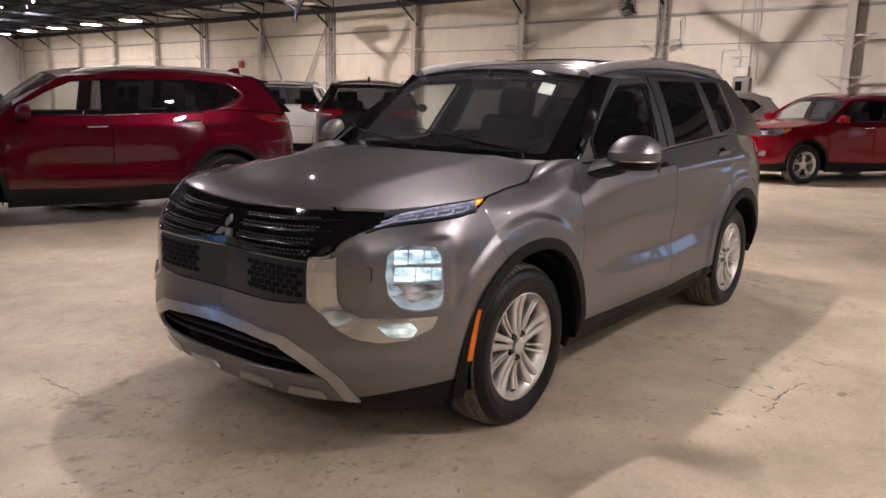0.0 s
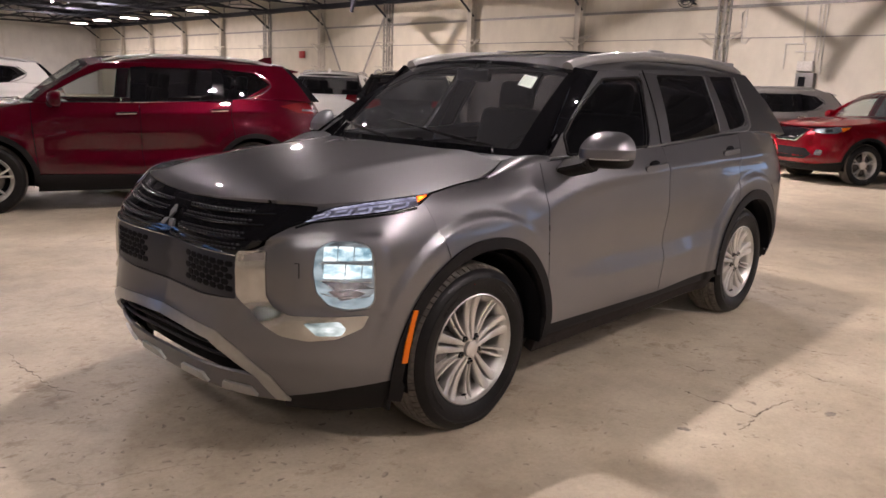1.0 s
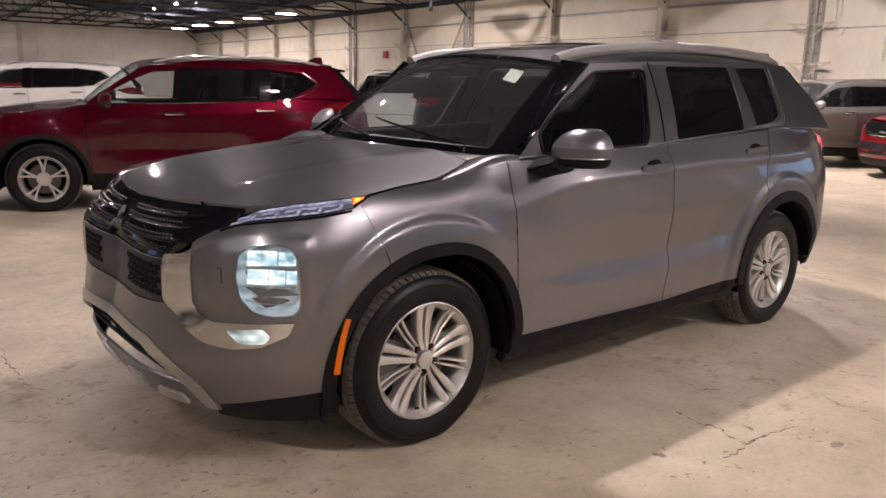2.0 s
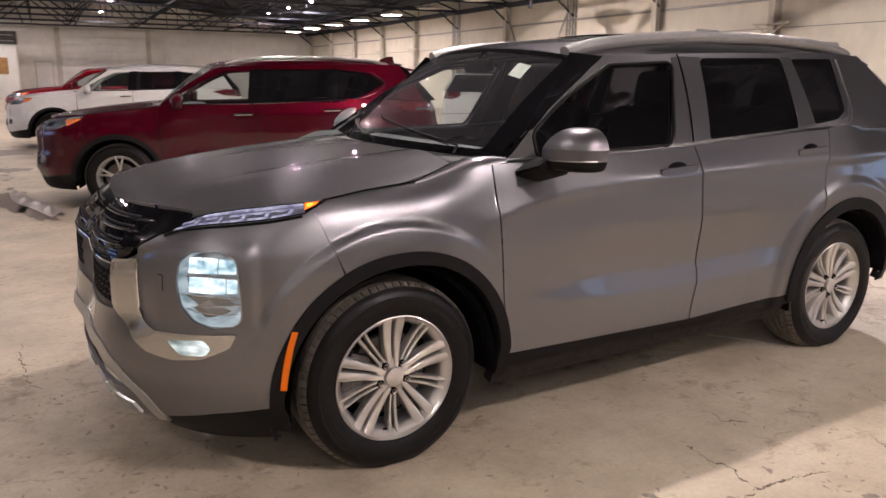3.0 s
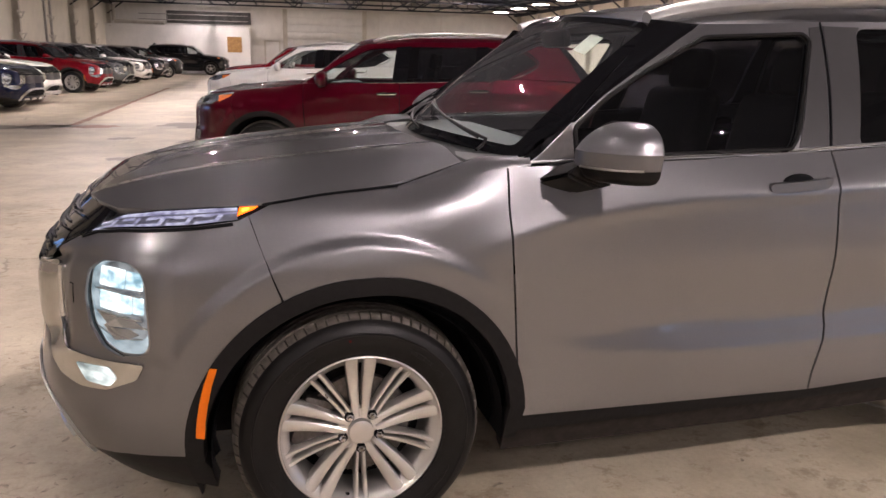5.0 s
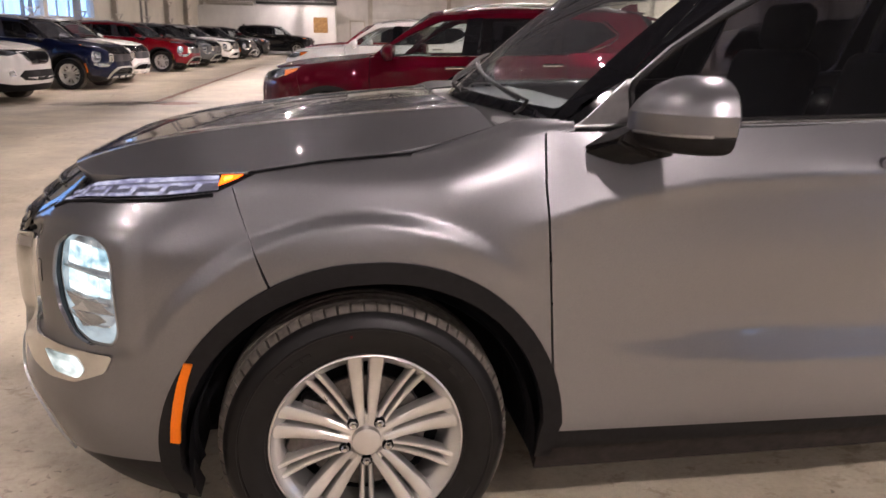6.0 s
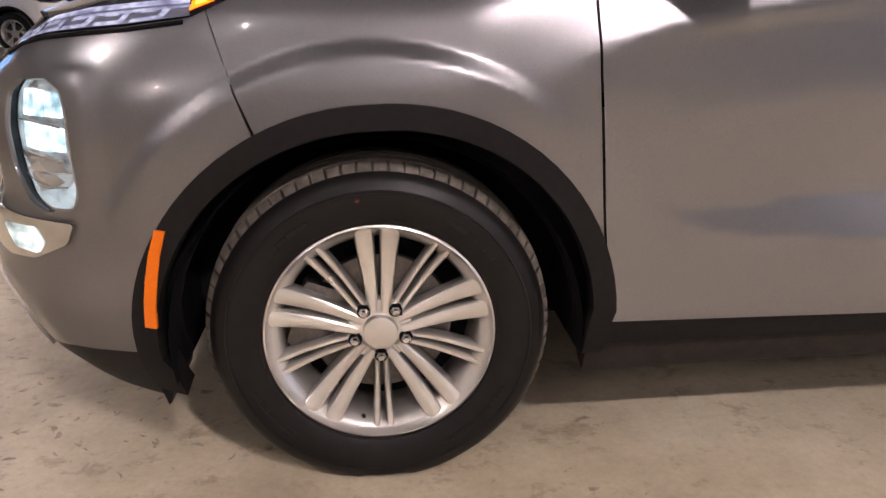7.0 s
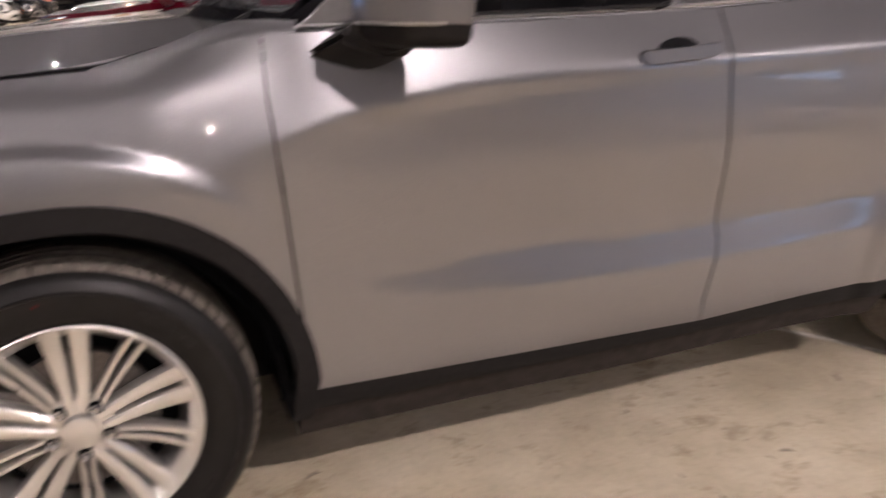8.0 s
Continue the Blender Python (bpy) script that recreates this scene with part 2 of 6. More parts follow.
WB = 2.706      # wheelbase
HUB = 0.343     # height of the hubs over the floor
PLAN_X = (-.955, -.948, -.925, -.885, -.83, -.755, -.66, -.56, -.42, -.25, 0, .5, 1.1, 1.8, 2.4, 2.8, 3.1, 3.35, 3.52, 3.63, 3.69, 3.71)
PLAN_W = (0, .22, .40, .53, .64, .74, .825, .878, .912, .925, .93, .932, .932, .932, .93, .925, .91, .87, .79, .64, .40, 0)


def make_plan(xs, ws):
    """The half outline from the nose's middle round to the tail's, by its length s: x(s), w(s)."""
    u = np.concatenate([[0], np.cumsum(np.hypot(np.diff(xs), np.diff(ws)))])
    k = np.concatenate([-u[1:4][::-1], u, 2 * u[-1] - u[-4:-1][::-1]])
    kx = np.concatenate([xs[1:4][::-1], xs, xs[-4:-1][::-1]])
    kw = np.concatenate([-np.asarray(ws[1:4][::-1]), ws, -np.asarray(ws[-4:-1][::-1])])
    fx, fw = pchip(k, kx), pchip(k, kw)
    t = np.linspace(0, u[-1], 3000)
    x, w = fx(t), fw(t)
    for _ in range(30):
        x[1:-1] = (x[:-2] + 2 * x[1:-1] + x[2:]) / 4
        w[1:-1] = (w[:-2] + 2 * w[1:-1] + w[2:]) / 4
    s = np.concatenate([[0], np.cumsum(np.hypot(np.diff(x), np.diff(w)))])
    return s, x, w


PS, PX, PW = make_plan(PLAN_X, PLAN_W)
S_END = PS[-1]
_i0, _i1 = int(np.argmin(np.abs(PX - (-.7)) + (PW < .6) * 9)), int(np.argmin(np.abs(PX - 3.4) + (PW < .6) * 9))


def sx(x):
    """Length along the outline of a place on the flank, by its x."""
    return np.interp(x, PX[_i0:_i1], PS[_i0:_i1])


def sw(w):
    """Length along the outline of a place on the nose, by its distance from the middle."""
    j = int(np.searchsorted(PX, -.66))
    j = int(np.argmax(PW > .82))
    return np.interp(w, PW[:j], PS[:j])


Z_KNOTS = (.18, .24, .33, .45, .55, .65, .75, .85, .92, .97, 1.02, 1.06, 1.10, 1.14, 1.20)
# how far the flank lies inside the outline, station by station, at the heights above
INSETS = (
    (0.0, (.14, .06, .025, .0, .03, .045, .05, .07, .11, .17, .24, .30, .36, .42, .5)),
    (sw(.5), (.14, .06, .02, -.020, -.008, .002, .002, .028, .10, .16, .22, .28, .34, .40, .48)),
    (sx(-.66), (.115, .062, .014, -.010, -.006, .0, .0, .012, .05, .09, .14, .19, .24, .3, .36)),
    (sx(-.25), (.08, .045, .018, .004, .0, .0, .0, .008, .027, .047, .077, .115, .17, .23, .32)),
    (sx(.1), (.08, .05, .02, .0, .0, .0, .0, .005, .02, .035, .065, .11, .17, .23, .32)),
    (sx(.45), (.06, .04, .005, .0, .0, .0, .0, .002, .005, .006, .004, .002, .0, .0, .016)),
    (sx(1.4), (.06, .04, .005, .0, .0, .0, .0, .0, .0, .002, .006, .012, .020, .029, .040)),
    (sx(2.7), (.06, .04, .005, .0, .0, .0, .0, .0, .003, .007, .013, .014, .016, .018, .024)),
    (sx(3.38), (.12, .09, .06, .02, .0, .0, .0, .0, .01, .02, .035, .05, .065, .085, .12)),
    (S_END - .5, (.12, .09, .05, .0, .0, .02, .03, .04, .05, .06, .07, .085, .10, .12, .16)),
    (S_END, (.12, .09, .05, .0, .0, .02, .03, .04, .05, .06, .07, .085, .10, .12, .16)),
)
_zg = np.linspace(.18, 1.20, 103)
_sg = np.linspace(0, S_END, 600)
_tab = np.array([pchip(Z_KNOTS, v)(_zg) for _, v in INSETS])
INSET = np.array([pchip([k for k, _ in INSETS], _tab[:, j])(_sg) for j in range(len(_zg))]).T


for _ in range(60):        # fair the table, more along the car than up it
    INSET[1:-1] = (INSET[:-2] + 2 * INSET[1:-1] + INSET[2:]) / 4
for _ in range(3):
    INSET[:, 1:-1] = (INSET[:, :-2] + 2 * INSET[:, 1:-1] + INSET[:, 2:]) / 4


def slope(a, b, v, soft=.004):
    """0 before a, 1 after b, straight between, with short rounded ends."""
    v = np.asarray(v, float)
    up = lambda q: .5 * (q + np.sqrt(q * q + soft * soft))
    return (up(v - a) - up(v - b)) / (b - a)


SHOULDER = pchip((.05, .25, .45, .57, .735, .9, 1.16, 1.5, 2.2, 3.0), (.80, .875, .927, .962, .993, 1.012, 1.028, 1.038, 1.052, 1.062))
FOOT = pchip((.4, .56, .667, .82, 1.06, 1.32, 1.56, 2.3), (.63, .597, .566, .543, .531, .523, .525, .56))


POD = pchip((.30, .503, .612, .68, .74, .80, .90, 1.0, 1.05, 1.095, 1.3), (0, 0, -.030, -.018, -.006, -.008, -.002, .008, .012, 0, 0))
POD_TOP = pchip((.4, .52, .58, .65, .75, .9, 1.1), (.83, .832, .85, .875, .893, .905, .908))


def inset(s, z):
    a = np.clip(s / S_END * 599, 0, 598.999)
    b = np.clip((z - .18) / 1.02 * 102, 0, 101.999)
    i, j = a.astype(int), b.astype(int)
    p, q = a - i, b - j
    return (INSET[i, j] * (1 - p) * (1 - q) + INSET[i + 1, j] * p * (1 - q) + INSET[i, j + 1] * (1 - p) * q + INSET[i + 1, j + 1] * p * q)


def flank(s, z):
    """A point of the body's outside. s: length along the outline, negative on the car's right; z: height."""
    s, z = np.asarray(s, float), np.asarray(z, float)
    side, a = np.sign(s) + (s == 0), np.abs(s)
    x, w = np.interp(a, PS, PX), np.interp(a, PS, PW)
    e = .012
    tx = np.interp(np.minimum(a + e, S_END), PS, PX) - np.interp(np.abs(a - e), PS, PX)
    tw = np.interp(np.minimum(a + e, S_END), PS, PW) - np.interp(np.abs(a - e), PS, PW) * np.sign(a - e)
    n = np.hypot(tx, tw) + 1e-9
    nx, nw = -tw / n, tx / n                # outwards
    d = -inset(a, z)
    r1, r2 = np.hypot(x, z - HUB), np.hypot(x - WB, z - HUB)
    lim = ease(-.60, -.42, x) * (1 - ease(.08, .46, x))
    d = d + .017 * (1 - slope(.571, .602, r1, .0025)) * lim + .017 * (1 - slope(.575, .615, r2)) * ease(3.5, 3.2, x)
    d = d + .008 * (1 - ease(.62, .85, r2)) * ease(3.6, 3.2, x)
    # lamp pods: set back beside the grille, proud of the bumper at their outer edge
    top = POD_TOP(a)
    d = d + POD(a) * ease(.545 + .045 * ease(.58, .75, a), .640, z) * (1 - ease(top - .022, top + .006, z))
    # shoulder: the door leans in above a crease, and is a little undercut below it
    up = z - SHOULDER(x)
    run = ease(.18, .48, x) * ease(3.3, 2.9, x)
    soft = .006 + .07 * (1 - ease(.22, .47, x))
    d = d - .36 * .5 * (up + np.sqrt(up * up + soft * soft)) * run
    d = d - .0045 * ease(0, .05, -up) * (1 - ease(.05, .22, -up)) * run * ease(.44, .75, x)
    # hollow along the foot of the doors, over a sharp lower edge
    up = z - FOOT(x)
    wide = .025 + .060 * ease(.56, .95, x)
    d = d - .027 * slope(0, wide, up, .003) * (1 - ease(wide, wide + .24, up)) * slope(.54, 1.05, x, .03) * ease(2.36, 1.9, x)
    return np.stack([x + nx * d, -(w + nw * d) * side, z], -1)


def lamp_well(s, z):
    """The headlamp's face: flush at its outer edge and set back into the pod at its inner one."""
    back = .004 + .036 * np.clip((1.02 - np.abs(s)) / .21, 0, 1)
    side = np.sign(s) + (np.asarray(s) == 0)
    return flank(s, z) + np.stack([.29 * back, .95 * back * side, 0 * back], -1)


HOOD_MID = pchip((-.86, -.82, -.76, -.66, -.5, -.25, 0, .25, .45, .6), (.905, .955, .99, 1.02, 1.053, 1.09, 1.118, 1.142, 1.157, 1.165))


HOOD_EDGE = pchip((-.9, -.8, -.65, -.5, -.29, -.1, .116, .3, .5), (.52, .60, .69, .76, .835, .835, .81, .75, .70))
HOOD_DROP = pchip((-.9, -.75, -.6, -.5, -.4, -.2, .1, .4), (.0, .02, .036, .040, .048, .060, .062, .045))


def hood_z(x, y):
    """The bonnet's height."""
    x, w = np.asarray(x, float), np.abs(np.asarray(y, float))
    edge, drop = HOOD_EDGE(x), HOOD_DROP(x)
    q = np.clip(w / edge, 0, 1.3)
    ridge = .010 * np.exp(-((w - .47 - .06 * (x + .2)) / .10) ** 2) * ease(-.85, -.5, x)
    return HOOD_MID(x) - drop * q ** 3.0 + ridge


def glass_w(x, z):
    """Half width of the cabin's side at the windows."""
    x, z = np.asarray(x, float), np.asarray(z, float)
    h = np.clip(z - 1.12, -.2, .6)
    w = .866 - .33 * h - .30 * h * h
    w = w + .042 * ease(2.45, 2.95, x) * (1 - ease(1.16, 1.46, z))
    return w - .035 * np.clip((x - 1.9) / 1.3, 0, 2) ** 2 - .05 * np.clip((.8 - x) / .5, 0, 1) ** 2


ROOF_MID = pchip((.90, 1.1, 1.4, 1.8, 2.3, 2.8, 3.2, 3.5, 3.62), (1.575, 1.615, 1.648, 1.675, 1.677, 1.655, 1.615, 1.565, 1.54))


def roof_z(x, y):
    w = np.abs(np.asarray(y, float))
    return ROOF_MID(x) - .075 * np.clip(w / .66, 0, 1.2) ** 2.6


def screen(y, t):
    """The windscreen: t from 0 at its foot to 1 at its top."""
    y, t = np.asarray(y, float), np.asarray(t, float)
    w = y / (.79 - .15 * t)
    xb, zb = .36 + .20 * w ** 2, 1.135 - .015 * w ** 2
    xt, zt = .93 + .08 * w ** 2, 1.584 - .048 * w ** 2
    bow = .035 * t * (1 - t) * 4 * .5
    return np.stack([xb + (xt - xb) * t - bow * .5, y, zb + (zt - zb) * t + bow * .8], -1)


# ---- mesh tools ----
def in_poly(px, py, poly):
    poly = np.asarray(poly, float)
    x0, y0 = poly[:, 0], poly[:, 1]
    x1, y1 = np.roll(x0, -1), np.roll(y0, -1)
    inside = np.zeros(len(px), bool)
    for a, b, c, d in zip(x0, y0, x1, y1):
        cross = (b > py) != (d > py)
        if b != d:
            inside ^= cross & (px < (c - a) * (py - b) / (d - b) + a)
    return inside


def dense(poly, step):
    """The closed outline with points no further apart than step."""
    out = []
    for (a, b), (c, d) in zip(poly, list(poly[1:]) + [poly[0]]):
        n = max(1, int(math.ceil(math.hypot(c - a, d - b) / step)))
        out += [(a + (c - a) * i / n, b + (d - b) * i / n) for i in range(n)]
    return out


def rounded(poly, r, n=4):
    """The closed outline with its corners rounded."""
    out, k = [], len(poly)
    for i in range(k):
        p, q, o = Vector(poly[i - 1]), Vector(poly[i]), Vector(poly[(i + 1) % k])
        a, b = p - q, o - q
        d = min(r, a.length * .45, b.length * .45)
        if a.angle(b, 3.1) > 2.95:
            out.append((q.x, q.y))
            continue
        u, v = q + a.normalized() * d, q + b.normalized() * d
        for j in range(n + 1):
            t = j / n
            w = u * (1 - t) ** 2 + q * 2 * t * (1 - t) + v * t * t
            out.append((w.x, w.y))
    return out


def smooth_line(points, n=8):
    """A smooth open line through the points (any dimension)."""
    p = np.asarray(points, float)
    u = np.concatenate([[0], np.cumsum(np.linalg.norm(np.diff(p, axis=0), axis=1))])
    t = np.linspace(0, u[-1], n * (len(p) - 1) + 1)
    return np.stack([pchip(u, p[:, i])(t) for i in range(p.shape[1])], -1)


def shade(me, mat, smooth=True):
    if mat:
        me.materials.append(mat)
    if smooth:
        me.polygons.foreach_set("use_smooth", [True] * len(me.polygons))
    return me


def link(name, me, parent, label=""):
    ob = new(name, me)
    if parent:
        ob.parent = parent
    if label:
        tagged(ob, label)
    return ob


def part(name, bm, mat, parent, label="", smooth=True, sharp=32):
    """One mesh object out of a bmesh, under its thing."""
    me = bpy.data.meshes.new(name)
    bmesh.ops.recalc_face_normals(bm, faces=bm.faces)
    bm.to_mesh(me)
    bm.free()
    shade(me, mat, smooth)
    if smooth and sharp:
        me.set_sharp_from_angle(angle=radians(sharp))
    return link(name, me, parent, label)


def patch(name, outline, fn, mat, parent, out, step=.03, label="", thick=.010, holes=(), lift=0.0, mirror=False):
    """A panel cut out of the surface fn(a, b) along an outline in its two parameters, with edges turned inwards and the
    surface's own normals. out: a direction that points outwards."""
    rim = dense(outline, step)
    loops = [rim] + [dense(h, step) for h in holes]
    pts, edges = [], []
    for lp in loops:
        o = len(pts)
        pts += lp
        edges += [(o + i, o + (i + 1) % len(lp)) for i in range(len(lp))]
    arr = np.asarray(rim)
    (a0, b0), (a1, b1) = arr.min(0), arr.max(0)
    ga, gb = np.meshgrid(np.arange(a0 + step / 2, a1, step), np.arange(b0 + step / 2, b1, step), indexing="ij")
    ga[:, ::2] += step * .25
    ga, gb = ga.ravel(), gb.ravel()
    keep = in_poly(ga, gb, rim)
    for h in loops[1:]:
        keep &= ~in_poly(ga, gb, h)
    ga, gb = ga[keep], gb[keep]
    edge = np.asarray(pts)
    if len(ga):
        far = np.ones(len(ga), bool)
        for i in range(0, len(ga), 400):
            dd = np.hypot(ga[i:i + 400, None] - edge[None, :, 0], gb[i:i + 400, None] - edge[None, :, 1]).min(1)
            far[i:i + 400] = dd > step * .45
        pts = pts + list(zip(ga[far].tolist(), gb[far].tolist()))
    vs, _, fs, ov, _, _ = geometry.delaunay_2d_cdt([Vector(p) for p in pts], edges, [], 0, 1e-7)
    uv = np.array([(v[0], v[1]) for v in vs])
    tri = np.array([f for f in fs if len(f) == 3])
    c = uv[tri].mean(1)
    keep = in_poly(c[:, 0], c[:, 1], rim)
    for h in loops[1:]:
        keep &= ~in_poly(c[:, 0], c[:, 1], h)
    tri = tri[keep]
    e = .004
    def f(a, b):
        p = fn(a, b)
        return p * np.array([1, -1, 1.0]) if mirror else p
    P = f(uv[:, 0], uv[:, 1])
    da, db = f(uv[:, 0] + e, uv[:, 1]) - f(uv[:, 0] - e, uv[:, 1]), f(uv[:, 0], uv[:, 1] + e) - f(uv[:, 0], uv[:, 1] - e)
    N = np.cross(da, db)
    N /= np.linalg.norm(N, axis=1)[:, None] + 1e-12
    o = np.array([out(p) for p in P]) if callable(out) else np.array(out, float) * (np.array([1, -1, 1]) if mirror else 1)
    N *= np.where((N * o).sum(1) < 0, -1, 1)[:, None]
    P = P + N * lift
    fnorm = np.cross(P[tri[:, 1]] - P[tri[:, 0]], P[tri[:, 2]] - P[tri[:, 0]])
    flip = (fnorm * N[tri].mean(1)).sum(1) < 0
    tri[flip] = tri[flip][:, ::-1]
    # turned-in rim
    count = {}
    for t in tri:
        for i in range(3):
            a, b = int(t[i]), int(t[(i + 1) % 3])
            count[(a, b)] = 1
    border = [k for k in count if (k[1], k[0]) not in count]
    verts, faces, norms = P.tolist(), tri.tolist(), [N[t] for t in tri]
    inner = {}
    for a, b in border if thick else ():
        for i in (a, b):
            if i not in inner:
                inner[i] = len(verts)
                verts.append((P[i] - N[i] * thick).tolist())
        faces.append([b, a, inner[a], inner[b]])
        fn_ = np.cross(P[a] - P[b], -N[a])
        fn_ = fn_ / (np.linalg.norm(fn_) + 1e-12)
        ed = (N[a] * .45 + fn_)
        ed = ed / (np.linalg.norm(ed) + 1e-12)
        norms.append([ed, ed, fn_, fn_])
    me = bpy.data.meshes.new(name)
    me.from_pydata(verts, [], faces)
    shade(me, mat)
    rims = {(min(k), max(k)) for k in border} if thick else ()
    for ed in me.edges:
        if (min(ed.vertices), max(ed.vertices)) in rims:
            ed.use_edge_sharp = True
    me.normals_split_custom_set([tuple(n) for ns in norms for n in ns])
    return link(name, me, parent, label)


def add_box(bm, size, at=(0, 0, 0), rot=(0, 0, 0), bevel=0.0, seg=2):
    made = bmesh.ops.create_cube(bm, size=1)["verts"]
    bmesh.ops.scale(bm, vec=size, verts=made)
    if bevel:
        ed = {e for v in made for e in v.link_edges}
        made = [v for v in bmesh.ops.bevel(bm, geom=list(ed), offset=bevel, segments=seg, affect="EDGES", profile=.5)["verts"]]
    bmesh.ops.transform(bm, matrix=pose(*at, *rot), verts=made)
    return made


def add_tube(bm, line, r, seg=8, flat=1.0, caps=True, up=(0, 0, 1)):
    """A tube along a line; r: one radius or one a point; flat: its height over its width."""
    p = [Vector(q) for q in line]
    rs = list(r) if np.ndim(r) else [r] * len(p)
    rings = []
    for i, q in enumerate(p):
        t = (p[min(i + 1, len(p) - 1)] - p[max(i - 1, 0)]).normalized()
        a = t.cross(Vector(up))
        a = a.normalized() if a.length > 1e-4 else t.orthogonal().normalized()
        b = a.cross(t)
        rings.append([bm.verts.new(q + a * rs[i] * math.cos(2 * math.pi * k / seg) + b * rs[i] * flat * math.sin(2 * math.pi * k / seg)) for k in range(seg)])
    for u, v in zip(rings, rings[1:]):
        for k in range(seg):
            bm.faces.new((u[k], u[(k + 1) % seg], v[(k + 1) % seg], v[k]))
    if caps:
        bm.faces.new(rings[0]), bm.faces.new(rings[-1][::-1])


def add_lathe(bm, profile, seg=64, close=False, wobble=None, turns=None):
    """Turns a profile of (radius, y) round the y axis."""
    rings = []
    for j in range(seg):
        a = 2 * math.pi * (turns(j) if turns else j / seg)
        ring = []
        for i, (r, y) in enumerate(profile):
            rr = r + (wobble(i, j) if wobble else 0)
            ring.append(bm.verts.new((rr * math.cos(a), y, rr * math.sin(a))))
        rings.append(ring)
    n = len(profile)
    for j in range(seg):
        u, v = rings[j], rings[(j + 1) % seg]
        for i in range(n if close else n - 1):
            bm.faces.new((u[i], u[(i + 1) % n], v[(i + 1) % n], v[i]))


def add_prism(bm, poly, fn, depth):
    """A solid from an outline in two parameters: fn(a, b, d) with d from 0 to depth."""
    top = [bm.verts.new(fn(a, b, 0)) for a, b in poly]
    low = [bm.verts.new(fn(a, b, depth)) for a, b in poly]
    n = len(poly)
    bm.faces.new(top)
    bm.faces.new(low[::-1])
    for i in range(n):
        bm.faces.new((top[i], low[i], low[(i + 1) % n], top[(i + 1) % n]))


def thing(name, label, category, group="", at=None):
    ob = tagged(new(name), label, category, group)
    ob.empty_display_size = .2
    if at is not None:
        ob.matrix_basis = at
    return ob


# ---- the hall ----
ROOM = pose(0, 0, 0, 0, 0, -4.13)      # the hall stands a little askew to the car
X_R, X_L, Y_END, Y_BACK, EAVE = 16.6, -11.6, 53.4, -21.0, 4.38
BAY, Y_0 = 4.54, 7.04                  # spacing of the frames, and one of them
FLOOR_M = concrete()
WALL_M = wall_paint("old_white_paint", (.70, .655, .55), .12)
PANEL_M = wall_paint("white_sheeting", (.80, .79, .76), .12)
END_M = wall_paint("pale_end_wall_paint", (.76, .74, .70), .15)
STEEL_M = plain("dark_painted_steel", (.020, .023, .034), .6, .2, 0, .25, 8)
DECK_M = plain("dark_roof_deck", (.022, .027, .042), .8, 0, 0, .3, 3)
COLUMN_M = wall_paint("painted_steel_column", (.62, .58, .50), .3)
GRAY_STEEL_M = plain("gray_steel", (.30, .29, .27), .5, .3, 0, .2, 12)
LAMP_M = glow("lamp_disc", (1.0, .85, .845), LAMP_POWER * 9.2)
HOUSING_M = plain("lamp_housing", (.25, .25, .25), .5, .4)
FRAME_M = plain("window_frame_paint", (.55, .53, .48), .5)


def room_part(name, bm, mat, label="", kind="structure", parent=None, smooth=False):
    ob = part(name, bm, mat, parent, label, smooth)
    if parent is None:
        ob.matrix_basis = ROOM
        tagged(ob, kind=kind)
    return ob


def slab(bm, x0, x1, y0, y1, z0, z1):
    add_box(bm, (x1 - x0, y1 - y0, z1 - z0), ((x0 + x1) / 2, (y0 + y1) / 2, (z0 + z1) / 2))


def wall_with(name, along, place, a0, a1, z1, openings, mat, label):
    """A wall 0.3 m thick along x or y, with openings (from, to, sill, head) right through it."""
    bm = bmesh.new()
    def bit(p, q, lo, hi):
        if q - p > .001 and hi - lo > .001:
            if along == "y":
                slab(bm, min(place), max(place), p, q, lo, hi)
            else:
                slab(bm, p, q, min(place), max(place), lo, hi)
    at = a0
    for p, q, lo, hi in sorted(openings):
        bit(at, p, 0, z1)
        bit(p, q, 0, lo)
        bit(p, q, hi, z1)
        at = q
    bit(at, a1, 0, z1)
    return room_part(name, bm, mat, label)


bm = bmesh.new()
bmesh.ops.create_grid(bm, x_segments=40, y_segments=40, size=70)
bmesh.ops.translate(bm, verts=bm.verts, vec=(2, 18, 0))
floor = tagged(part("floor", bm, FLOOR_M, None, "worn pale concrete floor with cracks and dirt"), kind="structure")

W_LEFT = [(27.4, 32.1, 1.83, 2.64), (21.4, 27.0, 1.80, 2.64), (8.7, 14.1, 1.95, 3.7)]
W_RIGHT = [(-7.6, -2.6, 1.3, 3.2), (-19.5, -11.6, 1.3, 3.2)]
wall_with("wall_east", "y", (X_R, X_R + .3), Y_BACK, Y_END, 6.9, W_RIGHT, WALL_M, "long white painted wall between steel columns")
wall_with("wall_west", "y", (X_L - .3, X_L), Y_BACK, Y_END, 6.9, W_LEFT, WALL_M, "long white painted wall with high windows")
wall_with("wall_north", "x", (Y_END, Y_END + .3), X_L - .3, X_R + .3, 6.9, [], END_M, "white end wall with a shutter door")
wall_with("wall_south", "x", (Y_BACK - .3, Y_BACK), X_L - .3, X_R + .3, 6.9, [], WALL_M, "white end wall")

